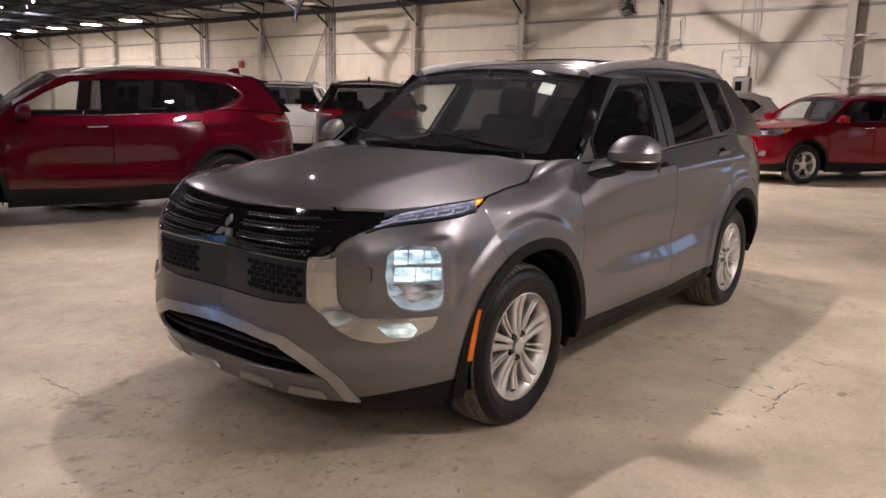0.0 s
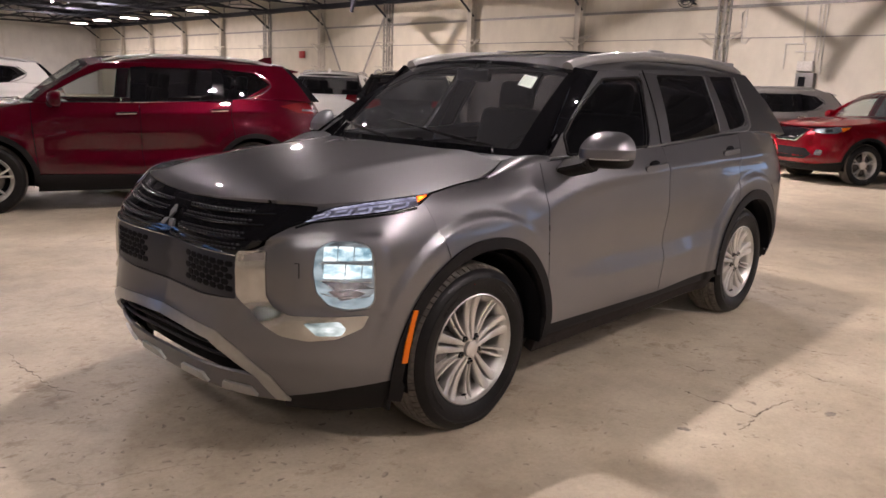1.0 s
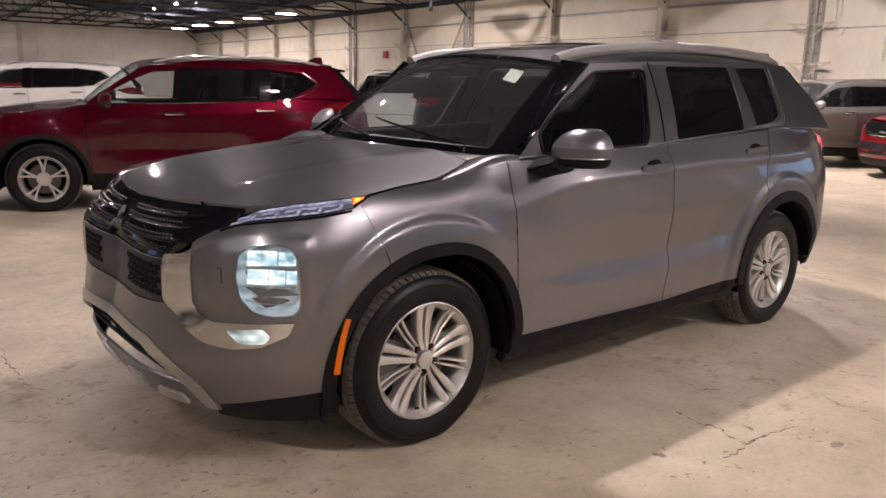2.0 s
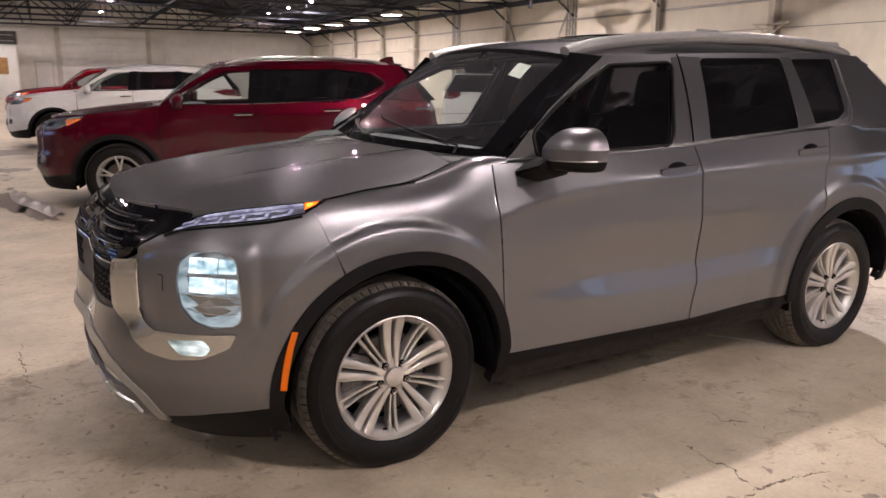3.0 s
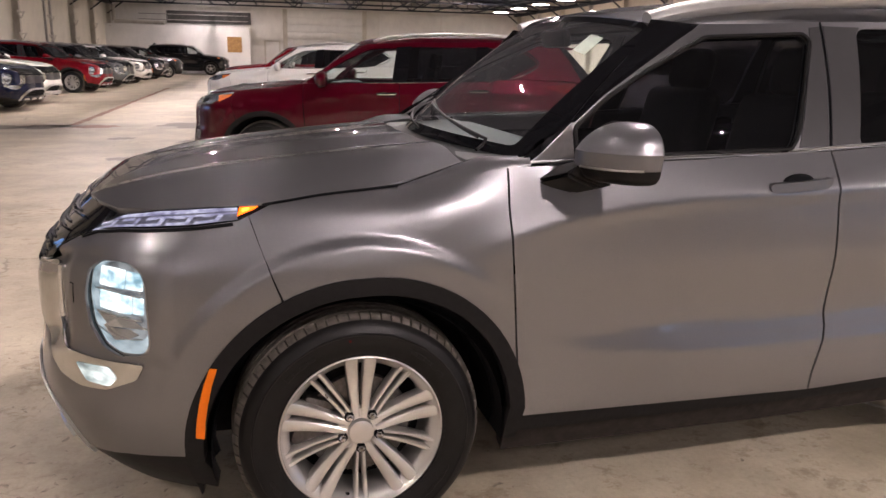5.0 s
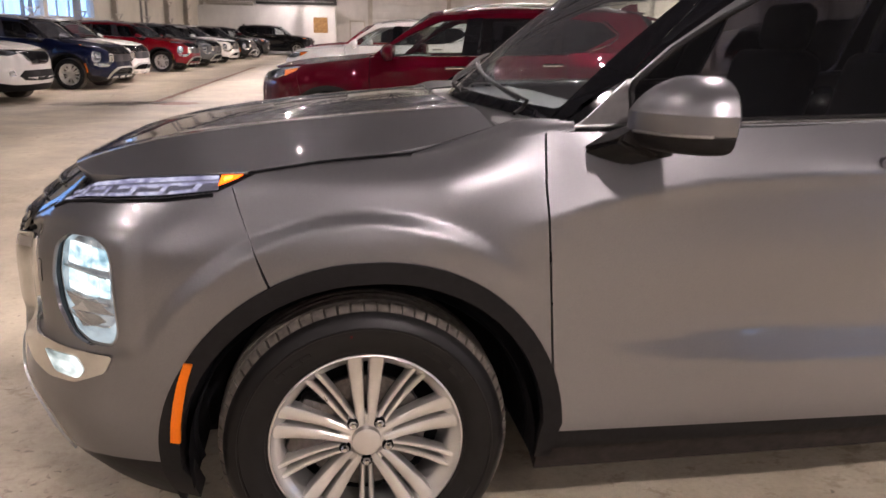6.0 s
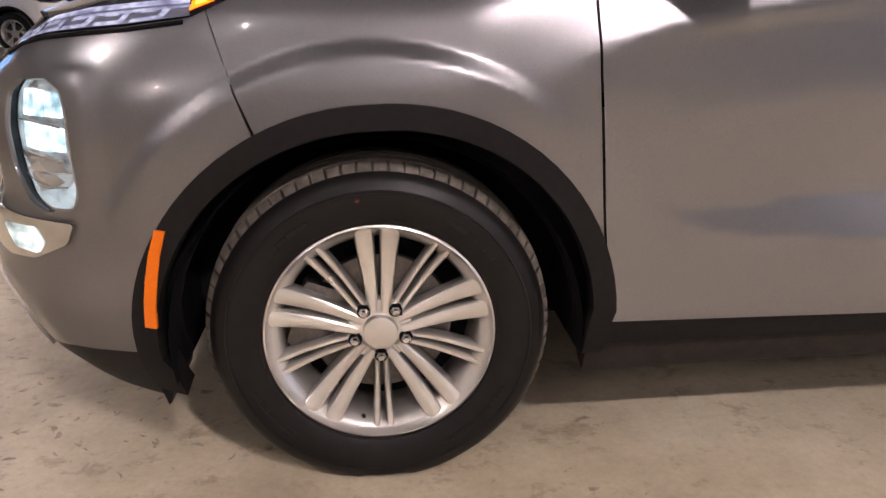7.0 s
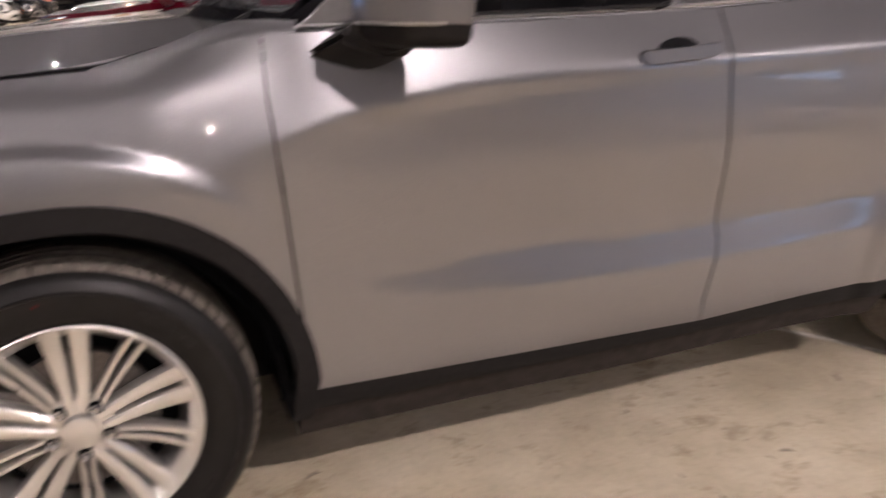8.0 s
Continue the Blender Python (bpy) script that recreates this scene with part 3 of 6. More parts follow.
# roof: a dark deck in two slopes
bm = bmesh.new()
mid = (X_L + X_R) / 2
for x0, x1, z0, z1 in ((X_L - .4, mid, 5.1, 6.5), (mid, X_R + .4, 6.5, 5.1)):
    vs = [bm.verts.new(p) for p in ((x0, Y_BACK - .4, z0), (x1, Y_BACK - .4, z1), (x1, Y_END + .4, z1), (x0, Y_END + .4, z0))]
    ws = [bm.verts.new(v.co + Vector((0, 0, .2))) for v in vs]
    bm.faces.new(vs), bm.faces.new(ws[::-1])
    for i in range(4):
        bm.faces.new((vs[i], ws[i], ws[(i + 1) % 4], vs[(i + 1) % 4]))
room_part("ceiling", bm, DECK_M, "dark roof deck")

# windows: frames, bars and panes in the openings
def window(name, place, y0, y1, z0, z1, cols, rows):
    ob = tagged(thing(name, "steel window with daylight behind it", "window"), kind="structure")
    ob.matrix_basis = ROOM @ pose(place, (y0 + y1) / 2, z0)
    w, h = y1 - y0, z1 - z0
    for i in range(cols + 1):
        bm = bmesh.new()
        add_box(bm, (.07, .05, h), (0, -w / 2 + w * i / cols, h / 2), bevel=.006, seg=1)
        part("window_bar", bm, FRAME_M, ob)
    for j in range(rows + 1):
        bm = bmesh.new()
        add_box(bm, (.07, w, .05), (0, 0, h * j / rows), bevel=.006, seg=1)
        part("window_bar", bm, FRAME_M, ob)
    for i in range(cols):
        for j in range(rows):
            bm = bmesh.new()
            add_box(bm, (.006, w / cols - .05, h / rows - .05), (0, -w / 2 + w * (i + .5) / cols, h * (j + .5) / rows))
            o = part("pane", bm, SKY_PANE, ob, smooth=False)
            o.visible_shadow = False


n_win = 0
for place, lst in ((X_L - .15, W_LEFT), (X_R + .15, W_RIGHT)):
    for y0, y1, z0, z1 in lst:
        n_win += 1
        window("window_%d" % n_win, place, y0, y1, z0, z1, 4, 1 if z1 - z0 < 1 else 2 if z1 - z0 < 2 else 3)

# open sky beyond the windows: glowing sheets, the east one dimmed for its reflections
WEST_SKY_M = glow("bright_west_sky", (.36, .56, 1.0), .55)
EAST_SKY_M = glow("dim_east_sky", (.66, .76, 1.0), .40)
for x, sky in ((X_L - 5, WEST_SKY_M), (X_R + 5, EAST_SKY_M)):
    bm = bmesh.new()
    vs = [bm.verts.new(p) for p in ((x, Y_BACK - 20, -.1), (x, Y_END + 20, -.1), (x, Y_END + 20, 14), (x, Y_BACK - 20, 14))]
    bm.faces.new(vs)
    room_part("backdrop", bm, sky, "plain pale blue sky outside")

# columns along both long walls
def column(x, y, inward, laced):
    ob = tagged(thing("column", "painted steel column against the wall" if not laced else "laced steel column against the wall", "column", "wall columns"), kind="structure")
    ob.matrix_basis = ROOM @ pose(x, y, 0)
    bm = bmesh.new()
    if laced:
        for dx in (-.13, .13):
            for dy in (-.09, .09):
                add_box(bm, (.05, .05, EAVE), (dx, dy, EAVE / 2))
        for i in range(14):
            for dx in (-.15, .15):
                add_box(bm, (.012, .24, .03), (dx, 0, .2 + i * .3), (38 if i % 2 else -38, 0, 0))
    else:
        add_box(bm, (.02, .20, EAVE), (-inward * -.12, 0, EAVE / 2))
        add_box(bm, (.22, .014, EAVE), (0, 0, EAVE / 2))
        add_box(bm, (.02, .20, EAVE), (-inward * .12, 0, EAVE / 2))
    part("shaft", bm, COLUMN_M if not laced else GRAY_STEEL_M, ob, smooth=False)
    for z in (2.05, 2.95):
        for s in (-1, 1):
            bm = bmesh.new()
            add_box(bm, (.05, .52, .045), (inward * .16, s * .30, z), (s * 4, 0, 0))
            add_box(bm, (.04, .50, .030), (inward * .16, s * .27, z - .13), (s * 32, 0, 0))
            part("bracket", bm, COLUMN_M, ob, smooth=False)


for k in range(-6, 11):
    y = Y_0 + BAY * k
    if Y_BACK < y < Y_END:
        column(X_R - .16, y, -1, k in (0, 3, 5, -3))
        column(X_L + .16, y, 1, k in (1, 4, 7))

# roof trusses
def truss(y):
    ob = tagged(thing("roof_truss", "dark steel roof truss", "truss", "roof trusses"), kind="structure")
    ob.matrix_basis = ROOM @ pose(0, y, 0)
    lo, n = 4.52, 14
    xs = [X_L + (X_R - X_L) * i / n for i in range(n + 1)]
    top = [4.98 + 1.42 * (1 - abs(x - mid) / (mid - X_L)) for x in xs]
    bm = bmesh.new()
    add_box(bm, (X_R - X_L, .12, .10), (mid, 0, lo))
    part("bottom_chord", bm, STEEL_M, ob, smooth=False)
    bm = bmesh.new()
    add_tube(bm, [(x, 0, z) for x, z in zip(xs, top)], .07, 4)
    part("top_chord", bm, STEEL_M, ob, smooth=False)
    bm = bmesh.new()
    for i in range(n):
        a, b = ((xs[i], lo), (xs[i + 1], top[i + 1])) if i % 2 == 0 else ((xs[i], top[i]), (xs[i + 1], lo))
        add_tube(bm, [(a[0], 0, a[1]), (b[0], 0, b[1])], .04, 4)
        add_tube(bm, [(xs[i + 1], 0, lo), (xs[i + 1], 0, top[i + 1])], .03, 4)
    part("web", bm, STEEL_M, ob, smooth=False)
    for s, x in ((1, X_L + .1), (-1, X_R - .1)):
        bm = bmesh.new()
        add_tube(bm, [(x, 0, 3.75), (x + s * 1.0, 0, lo)], .045, 4)
        part("knee_brace", bm, STEEL_M, ob, smooth=False)


for k in range(-6, 11):
    y = Y_0 + BAY * k
    if Y_BACK < y < Y_END:
        truss(y)

# long members: eave beams, purlins, and cross ties between the trusses
for x, z, w, h in [(X_R - .16, EAVE + .09, .22, .18), (X_L + .16, EAVE + .09, .22, .18)] + [(X_L + (X_R - X_L) * i / 14, 5.08 + 1.42 * (1 - abs(X_L + (X_R - X_L) * i / 14 - mid) / (mid - X_L)), .08, .16) for i in range(1, 14)] + [(x, 4.62, .07, .09) for x in (-8.2, -4.9, -2.0, .95, 4.2, 7.3, 10.4, 13.4)]:
    bm = bmesh.new()
    add_box(bm, (w, Y_END - Y_BACK, h), (x, (Y_END + Y_BACK) / 2, z))
    room_part("roof_beam", bm, STEEL_M, "dark steel roof beam")

# braces in one bay of the wall
for y0, y1 in ((Y_0 + BAY * 3, Y_0 + BAY * 3.5), (Y_0 + BAY * 4, Y_0 + BAY * 3.5)):
    bm = bmesh.new()
    add_tube(bm, [(X_R - .2, y0, 4.2), (X_R - .2, y1, .6)], .05, 4)
    room_part("wall_brace", bm, GRAY_STEEL_M, "gray steel diagonal brace")
# girt and conduit lines on the wall
for z, r in ((3.62, .035), (2.86, .012)):
    bm = bmesh.new()
    add_box(bm, (r * 1.6, Y_END - Y_BACK - 2, r * 2), (X_R - r * .8, (Y_END + Y_BACK) / 2, z))
    room_part("wall_rail", bm, GRAY_STEEL_M, "thin rail along the wall")

# hanging lamps
def lamp(at, r, mat):
    ob = thing("ceiling_lamp", "round white lamp under the roof trusses", "lamp", "ceiling lamps")
    bm = bmesh.new()
    vs = [[bm.verts.new((r * k * math.cos(a), r * k * math.sin(a), z)) for a in np.linspace(0, 2 * math.pi, 24, endpoint=False)] for k, z in ((1.03, .012), (1.12, .03), (1.08, .06), (.5, .10), (.15, .13))]
    for u, v in zip(vs, vs[1:]):
        for i in range(24):
            bm.faces.new((u[i], u[(i + 1) % 24], v[(i + 1) % 24], v[i]))
    bm.faces.new(vs[-1])
    part("housing", bm, HOUSING_M, ob)
    bm = bmesh.new()
    bmesh.ops.create_circle(bm, cap_ends=True, segments=24, radius=r)
    bmesh.ops.reverse_faces(bm, faces=bm.faces)
    me = bpy.data.meshes.new("diffuser")
    bm.to_mesh(me), bm.free()
    o = link("diffuser", shade(me, mat, False), ob, "glowing round diffuser")
    o.location = (0, 0, .012)
    bm = bmesh.new()
    add_tube(bm, [(0, 0, .12), (0, 0, .31)], .012, 6)
    part("hanger", bm, STEEL_M, ob)
    ob.matrix_basis = at
    return ob


WIDE_LAMP_M = glow("wide_lamp_disc", (1.0, .85, .845), LAMP_POWER * .15)
UNLIT_M = plain("unlit_diffuser", (.55, .53, .50), .5)


def deck_z(x):
    """The underside of the roof deck."""
    return 5.1 + 1.4 * (1 - abs(x - mid) / (mid - X_L))


def hang(made, x, z, k=1.0):
    """A rod from a lamp's hanger up to the deck; k: the lamp's own scale."""
    bm = bmesh.new()
    add_tube(bm, [(0, 0, .30), (0, 0, (deck_z(x) - z + .01) / k)], .012, 6)
    part("drop_rod", bm, STEEL_M, made)


# wide lamps along the wall, those beyond the dark ones lit
wide = lamp(ROOM @ pose(13.6, 43.05, 4.30), .46, WIDE_LAMP_M)
wides = [(wide, 43.05)] + [(copy_thing(wide, ROOM @ pose(13.6, 43.05 - 4.05 * j, 4.30)), 43.05 - 4.05 * j) for j in range(-1, 4)]
dark = lamp(ROOM @ pose(13.6, 26.85, 4.30), .46, UNLIT_M)
tagged(dark, "round lamp under the roof trusses, switched off")
wides += [(dark, 26.85)] + [(copy_thing(dark, ROOM @ pose(13.6, y, 4.30)), y) for y in (22.8, 18.75)]
for made, y in wides:
    hang(made, 13.6, 4.30)
# small bright lamps in rows, hung higher; those by the wall are larger
SMALL = [(x, y0 - 7.54 * j, 5.0) for x, y0, n in ((2.154, 46.65, 9), (-4.9, 49.93, 9)) for j in range(n)]
SMALL = [(x, y + 4.5 if x < 0 and 8 < y < 15 else y, z) for x, y, z in SMALL]
# one beside the gray car hangs low, off its row
SMALL = [(2.1, -5.2, 4.50) if x == 2.154 and -8 < y < -5 else (x, y, z) for x, y, z in SMALL]
SMALL += [(10.75, y, 5.0) for y in (42.1, 38.05, 34.0)]
FAINT = [(x, 24.6 - 3.77 * j + dy, 5.0) for x, dy in ((6.1, 0), (-1.4, 1.2), (-8.3, .4)) for j in range(12)]
STRONG = [(10.75, y, 5.0) for y in (19.0, 5.6, -7.8)]
small = None
for x, y, z in SMALL:
    k = 1.12 if z < 5 else 1.12 if 0 < x < 5 and -3 < y < 6 else .72 if x < 0 and -5 < y < 6 else 1.0
    at = ROOM @ pose(x, y, z) @ Matrix.Scale(k, 4)
    if small is None:
        made = small = lamp(at, .07, LAMP_M)
    else:
        made = copy_thing(small, at)
        for o in [o for o in made.children if o.name.startswith("drop_rod")]:
            bpy.data.objects.remove(o)
    hang(made, x, z, k)
for x, y, z in STRONG:
    made = lamp(ROOM @ pose(x, y, z), .145 if y > 0 else .10, LAMP_M)
    hang(made, x, z)
faint = None
for x, y, z in FAINT:
    if faint is None or x != faint[1]:
        faint = (lamp(ROOM @ pose(x, y, z), .021, LAMP_M), x)
        hang(faint[0], x, z)
    else:
        copy_thing(faint[0], ROOM @ pose(x, y, z))
# unseen forks added under the trusses to cast V-shaped shadows on the wall
for y in (5.0, 18.4):
    bm = bmesh.new()
    add_tube(bm, [(13.2, y + .81, 4.47), (13.2, y, 4.0)], .055, 6)
    add_tube(bm, [(13.2, y - .42, 4.47), (13.2, y, 4.0)], .075, 6)
    add_tube(bm, [(13.2, y, 4.02), (13.2, y + .10, 3.70)], .07, 6)
    add_tube(bm, [(13.2, y + .81, 4.46), (13.2, y + .81, 5.45)], .03, 6)
    add_tube(bm, [(13.2, y - .42, 4.46), (13.2, y - .42, 5.45)], .03, 6)
    room_part("roof_hanger", bm, STEEL_M, "unseen dark fork added under the roof to cast a wall shadow")


# ---- wheels ----
def build_wheel(parent, at, style="pairs", detail=True):
    """A wheel whose outer face looks along -y; its rim holds the tyre, disc, cap and nuts."""
    bm = bmesh.new()
    seg = 72 if detail else 40
    add_lathe(bm, [(.244, .006), (.243, -.001), (.239, -.003), (.2365, .002), (.233, .010), (.226, .017), (.217, .025), (.209, .04), (.204, .10), (.203, .20), (.225, .215)], seg)

    spokes = []

    def spoke(angle, off, half, y_of, depth, r0=.045, r1=.2365, steps=8):
        rows, bm = [], bmesh.new()
        for i in range(steps + 1):
            t = i / steps
            r, o, h, y = r0 + (r1 - r0) * t, off(t), half(t), y_of(t)
            row = []
            for q, d in ((-1, .013), (-.80, .004), (-.45, .0005), (.45, .0005), (.80, .004), (1, .013), (.8, depth), (-.8, depth)):
                v = o + q * h
                row.append(bm.verts.new((r * math.cos(angle) - v * math.sin(angle), y + d, r * math.sin(angle) + v * math.cos(angle))))
            rows.append(row)
        for u, v in zip(rows, rows[1:]):
            for k in range(8):
                bm.faces.new((u[k], u[(k + 1) % 8], v[(k + 1) % 8], v[k]))
        spokes.append(bm)

    face = lambda t: .020 - .012 * t + .020 * math.sin(math.pi * t) * .6
    if style == "pairs":
        for i in range(5):
            a = radians(90 + 72 * i)
            for sgn in (-1, 1):
                spoke(a, lambda t: sgn * (.0128 + .0160 * t), lambda t: .0112 + .0115 * t, face, .046)
            a = radians(54 + 72 * i)
            for sgn in (-1, 1):
                spoke(a, lambda t: sgn * (.0085 + .0070 * t), lambda t: .0058 + .0030 * t, lambda t: face(t) + .004, .040, .062)
    else:
        for i in range(5):
            a = radians(90 + 72 * i)
            for sgn in (-1, 1):
                spoke(a, lambda t: sgn * (.004 + .044 * t * t), lambda t: .010 + .003 * t, face, .034)
    hub = [(.001, .030), (.050, .028), (.068, .030), (.074, .040), (.070, .060)]
    add_lathe(bm, hub, 40)
    wheel = part("wheel", bm, ALLOY, parent, "silver multi-spoke alloy wheel")
    wheel.matrix_basis = at
    for sp in spokes:
        part("spoke", sp, ALLOY, wheel)
    # tyre, flattened where it stands
    out = [(.234, .014), (.240, .004), (.247, .001), (.2475, -.0015), (.251, -.0025), (.2515, -.002), (.262, -.008), (.290, -.016), (.312, -.0152), (.313, -.0170), (.317, -.0165), (.318, -.0142), (.334, -.007), (.345, .002), (.351, .010)]
    shoulder = [(.351, .010), (.356, .017), (.3605, .025), (.3645, .034), (.3655, .040), (.357, .043), (.357, .049), (.3670, .052), (.3690, .074), (.360, .078), (.360, .085), (.3695, .088), (.3695, .104), (.361, .107), (.361, .114),
                (.3695, .117), (.3695, .146), (.361, .149), (.361, .157), (.3685, .160), (.3665, .182), (.358, .2), (.338, .218), (.29, .226), (.24, .215)]
    for name, prof, mat, n in (("tyre", out, RUBBER, seg), ("tread", shoulder, TREAD, 288 if detail else 56)):
        bm = bmesh.new()
        cut, turns = None, None
        if detail and name == "tread":
            cut = lambda i, j: -.012 if i in (1, 2, 3, 4) and j % 4 in (1, 2) else 0.0
            turns = lambda j: (j // 4 + (0, .04, .17, .21)[j % 4]) / 72
        add_lathe(bm, prof, n, wobble=cut, turns=turns)
        for v in bm.verts:
            if v.co.z < -HUB + .002:
                v.co.z = -HUB + .002
            elif v.co.z < -.30 and name == "tyre":
                v.co.y -= .006 * (-.30 - v.co.z) / .043
        part(name, bm, mat, wheel, "black rubber tyre sidewall" if name == "tyre" else "dusty tread with cut shoulder blocks", sharp=28)
    bm = bmesh.new()
    add_lathe(bm, [(.02, .075), (.155, .075), (.157, .078), (.157, .095), (.02, .095)], 48)
    part("brake_disc", bm, DISC, wheel)
    bm = bmesh.new()
    add_lathe(bm, [(.001, .130), (.204, .130), (.204, .14)], 40)
    part("backing_plate", bm, PIT, wheel)
    if detail:
        bm = bmesh.new()
        add_box(bm, (.10, .06, .16), (-.135, .085, .02), (0, 20, 0), .015)
        part("caliper", bm, DISC, wheel)
        bm = bmesh.new()
        add_lathe(bm, [(.001, .008), (.030, .009), (.036, .012), (.038, .030)], 32)
        part("hub_cap", bm, ALLOY, wheel, "silver centre cap with a plain emblem")
        for i in range(5):
            a = radians(54 + 72 * i)
            bm = bmesh.new()
            add_lathe(bm, [(.001, .010), (.006, .009), (.009, .012), (.0116, .016), (.0116, .034)], 6)
            nut = part("lug_nut", bm, CHROME, wheel, sharp=20)
            nut.location = (.05715 * math.cos(a), 0, .05715 * math.sin(a))
            bm = bmesh.new()
            # a black ring and disc paint the shade round each nut
            add_lathe(bm, [(.0150, .030), (.0146, .0220), (.0140, .0212), (.0132, .0225), (.012, .0245), (.001, .0245)], 24)
            seat = part("nut_pocket", bm, PIT, wheel)
            seat.location = nut.location
        bm = bmesh.new()
        add_tube(bm, [(-.045, .02, -.20), (-.043, .0, -.190)], .0045, 8)
        part("valve", bm, MATT_BLACK, wheel)
        for a0, count in ((38, 5), (205, 5), (300, 7), (120, 4)):
            for k in range(count):
                a = radians(a0 + 5.2 * k)
                bm = bmesh.new()
                add_box(bm, (.026, .0022, .011 + .004 * (k % 2)), (0, 0, 0), (0, 0, 0), .001, 1)
                o = part("raised_mark", bm, RUBBER, wheel)
                o.matrix_basis = pose(.288 * math.cos(a), -.0162, .288 * math.sin(a), 0, 90 - math.degrees(a), 0)
        bm = bmesh.new()
        add_lathe(bm, [(.001, -.001), (.0035, -.001), (.0035, .002)], 12)
        part("red_dot", bm, RED_LENS, wheel).location = (-.035, -.0155, .297)
    return wheel


# ---- the gray car ----
def arc(cx, cz, r, a0, a1, n=24):
    return [(cx + r * math.cos(radians(a0 + (a1 - a0) * i / n)), cz + r * math.sin(radians(a0 + (a1 - a0) * i / n))) for i in range(n + 1)]


def arch(r, a0, a1, n=24):
    """The front wheel arch: a little fuller behind the wheel."""
    out = []
    for i in range(n + 1):
        a = radians(a0 + (a1 - a0) * i / n)
        q = r + .016 * max(0.0, math.sin(2 * a)) * (a < math.pi / 2)
        out.append((q * math.cos(a), HUB + q * math.sin(a)))
    return out


def side_xz(x, z):
    return flank(sx(x), z)


def cabin_xz(x, z):
    return np.stack([x, -glass_w(x, z), z], -1)


def ruled(a, b):
    """The surface between two lines in space, each a list of points: fn(u along, v across)."""
    a, b = smooth_line(a, 10), smooth_line(b, 10)
    ta, tb = np.linspace(0, 1, len(a)), np.linspace(0, 1, len(b))

    def fn(u, v):
        p = np.stack([np.interp(u, ta, a[:, i]) for i in range(3)], -1)
        q = np.stack([np.interp(u, tb, b[:, i]) for i in range(3)], -1)
        return p + (q - p) * np.asarray(v)[..., None]
    return fn


SQUARE = [(0, 0), (1, 0), (1, 1), (0, 1)]
LEFT, FRONT, UP = (0, -1, .15), (-1, 0, .1), (0, 0, 1)
CORNER = (-.7, -1, .1)


def tail_out(p):
    return np.array((p[0] - 1.4, p[1] * 2.2, .1))


FRONT_WINDOW = [(.648, 1.138), (1.395, 1.157), (1.425, 1.20), (1.54, 1.50), (1.515, 1.520), (1.14, 1.500), (.90, 1.388), (.765, 1.312), (.648, 1.226)]
REAR_WINDOW = [(1.665, 1.172), (2.335, 1.208), (2.352, 1.23), (2.378, 1.545), (2.36, 1.558), (1.765, 1.545), (1.738, 1.525)]
QUARTER_WINDOW = [(2.456, 1.556), (2.49, 1.224), (2.68, 1.246), (2.765, 1.285), (2.80, 1.38), (2.835, 1.565)]
BELT = [(.47, 1.122), (1.0, 1.137), (1.4, 1.148), (1.66, 1.163), (2.34, 1.198), (2.75, 1.216)]


AIR = [(0, .345), (.17, .342), (.575, .355), (.485, .425), (.38, .472), (.2, .485), (0, .489)]
HEADLAMP = rounded([(.803, .77), (.812, .845), (.86, .876), (.965, .880), (1.012, .862), (1.026, .82), (1.030, .66), (1.012, .631), (.93, .620), (.865, .637), (.815, .69)], .016, 3)


def both(name, outline, fn, mat, car, out, **kw):
    return [patch(name, outline, fn, mat, car, out, mirror=m, **kw) for m in (False, True)]


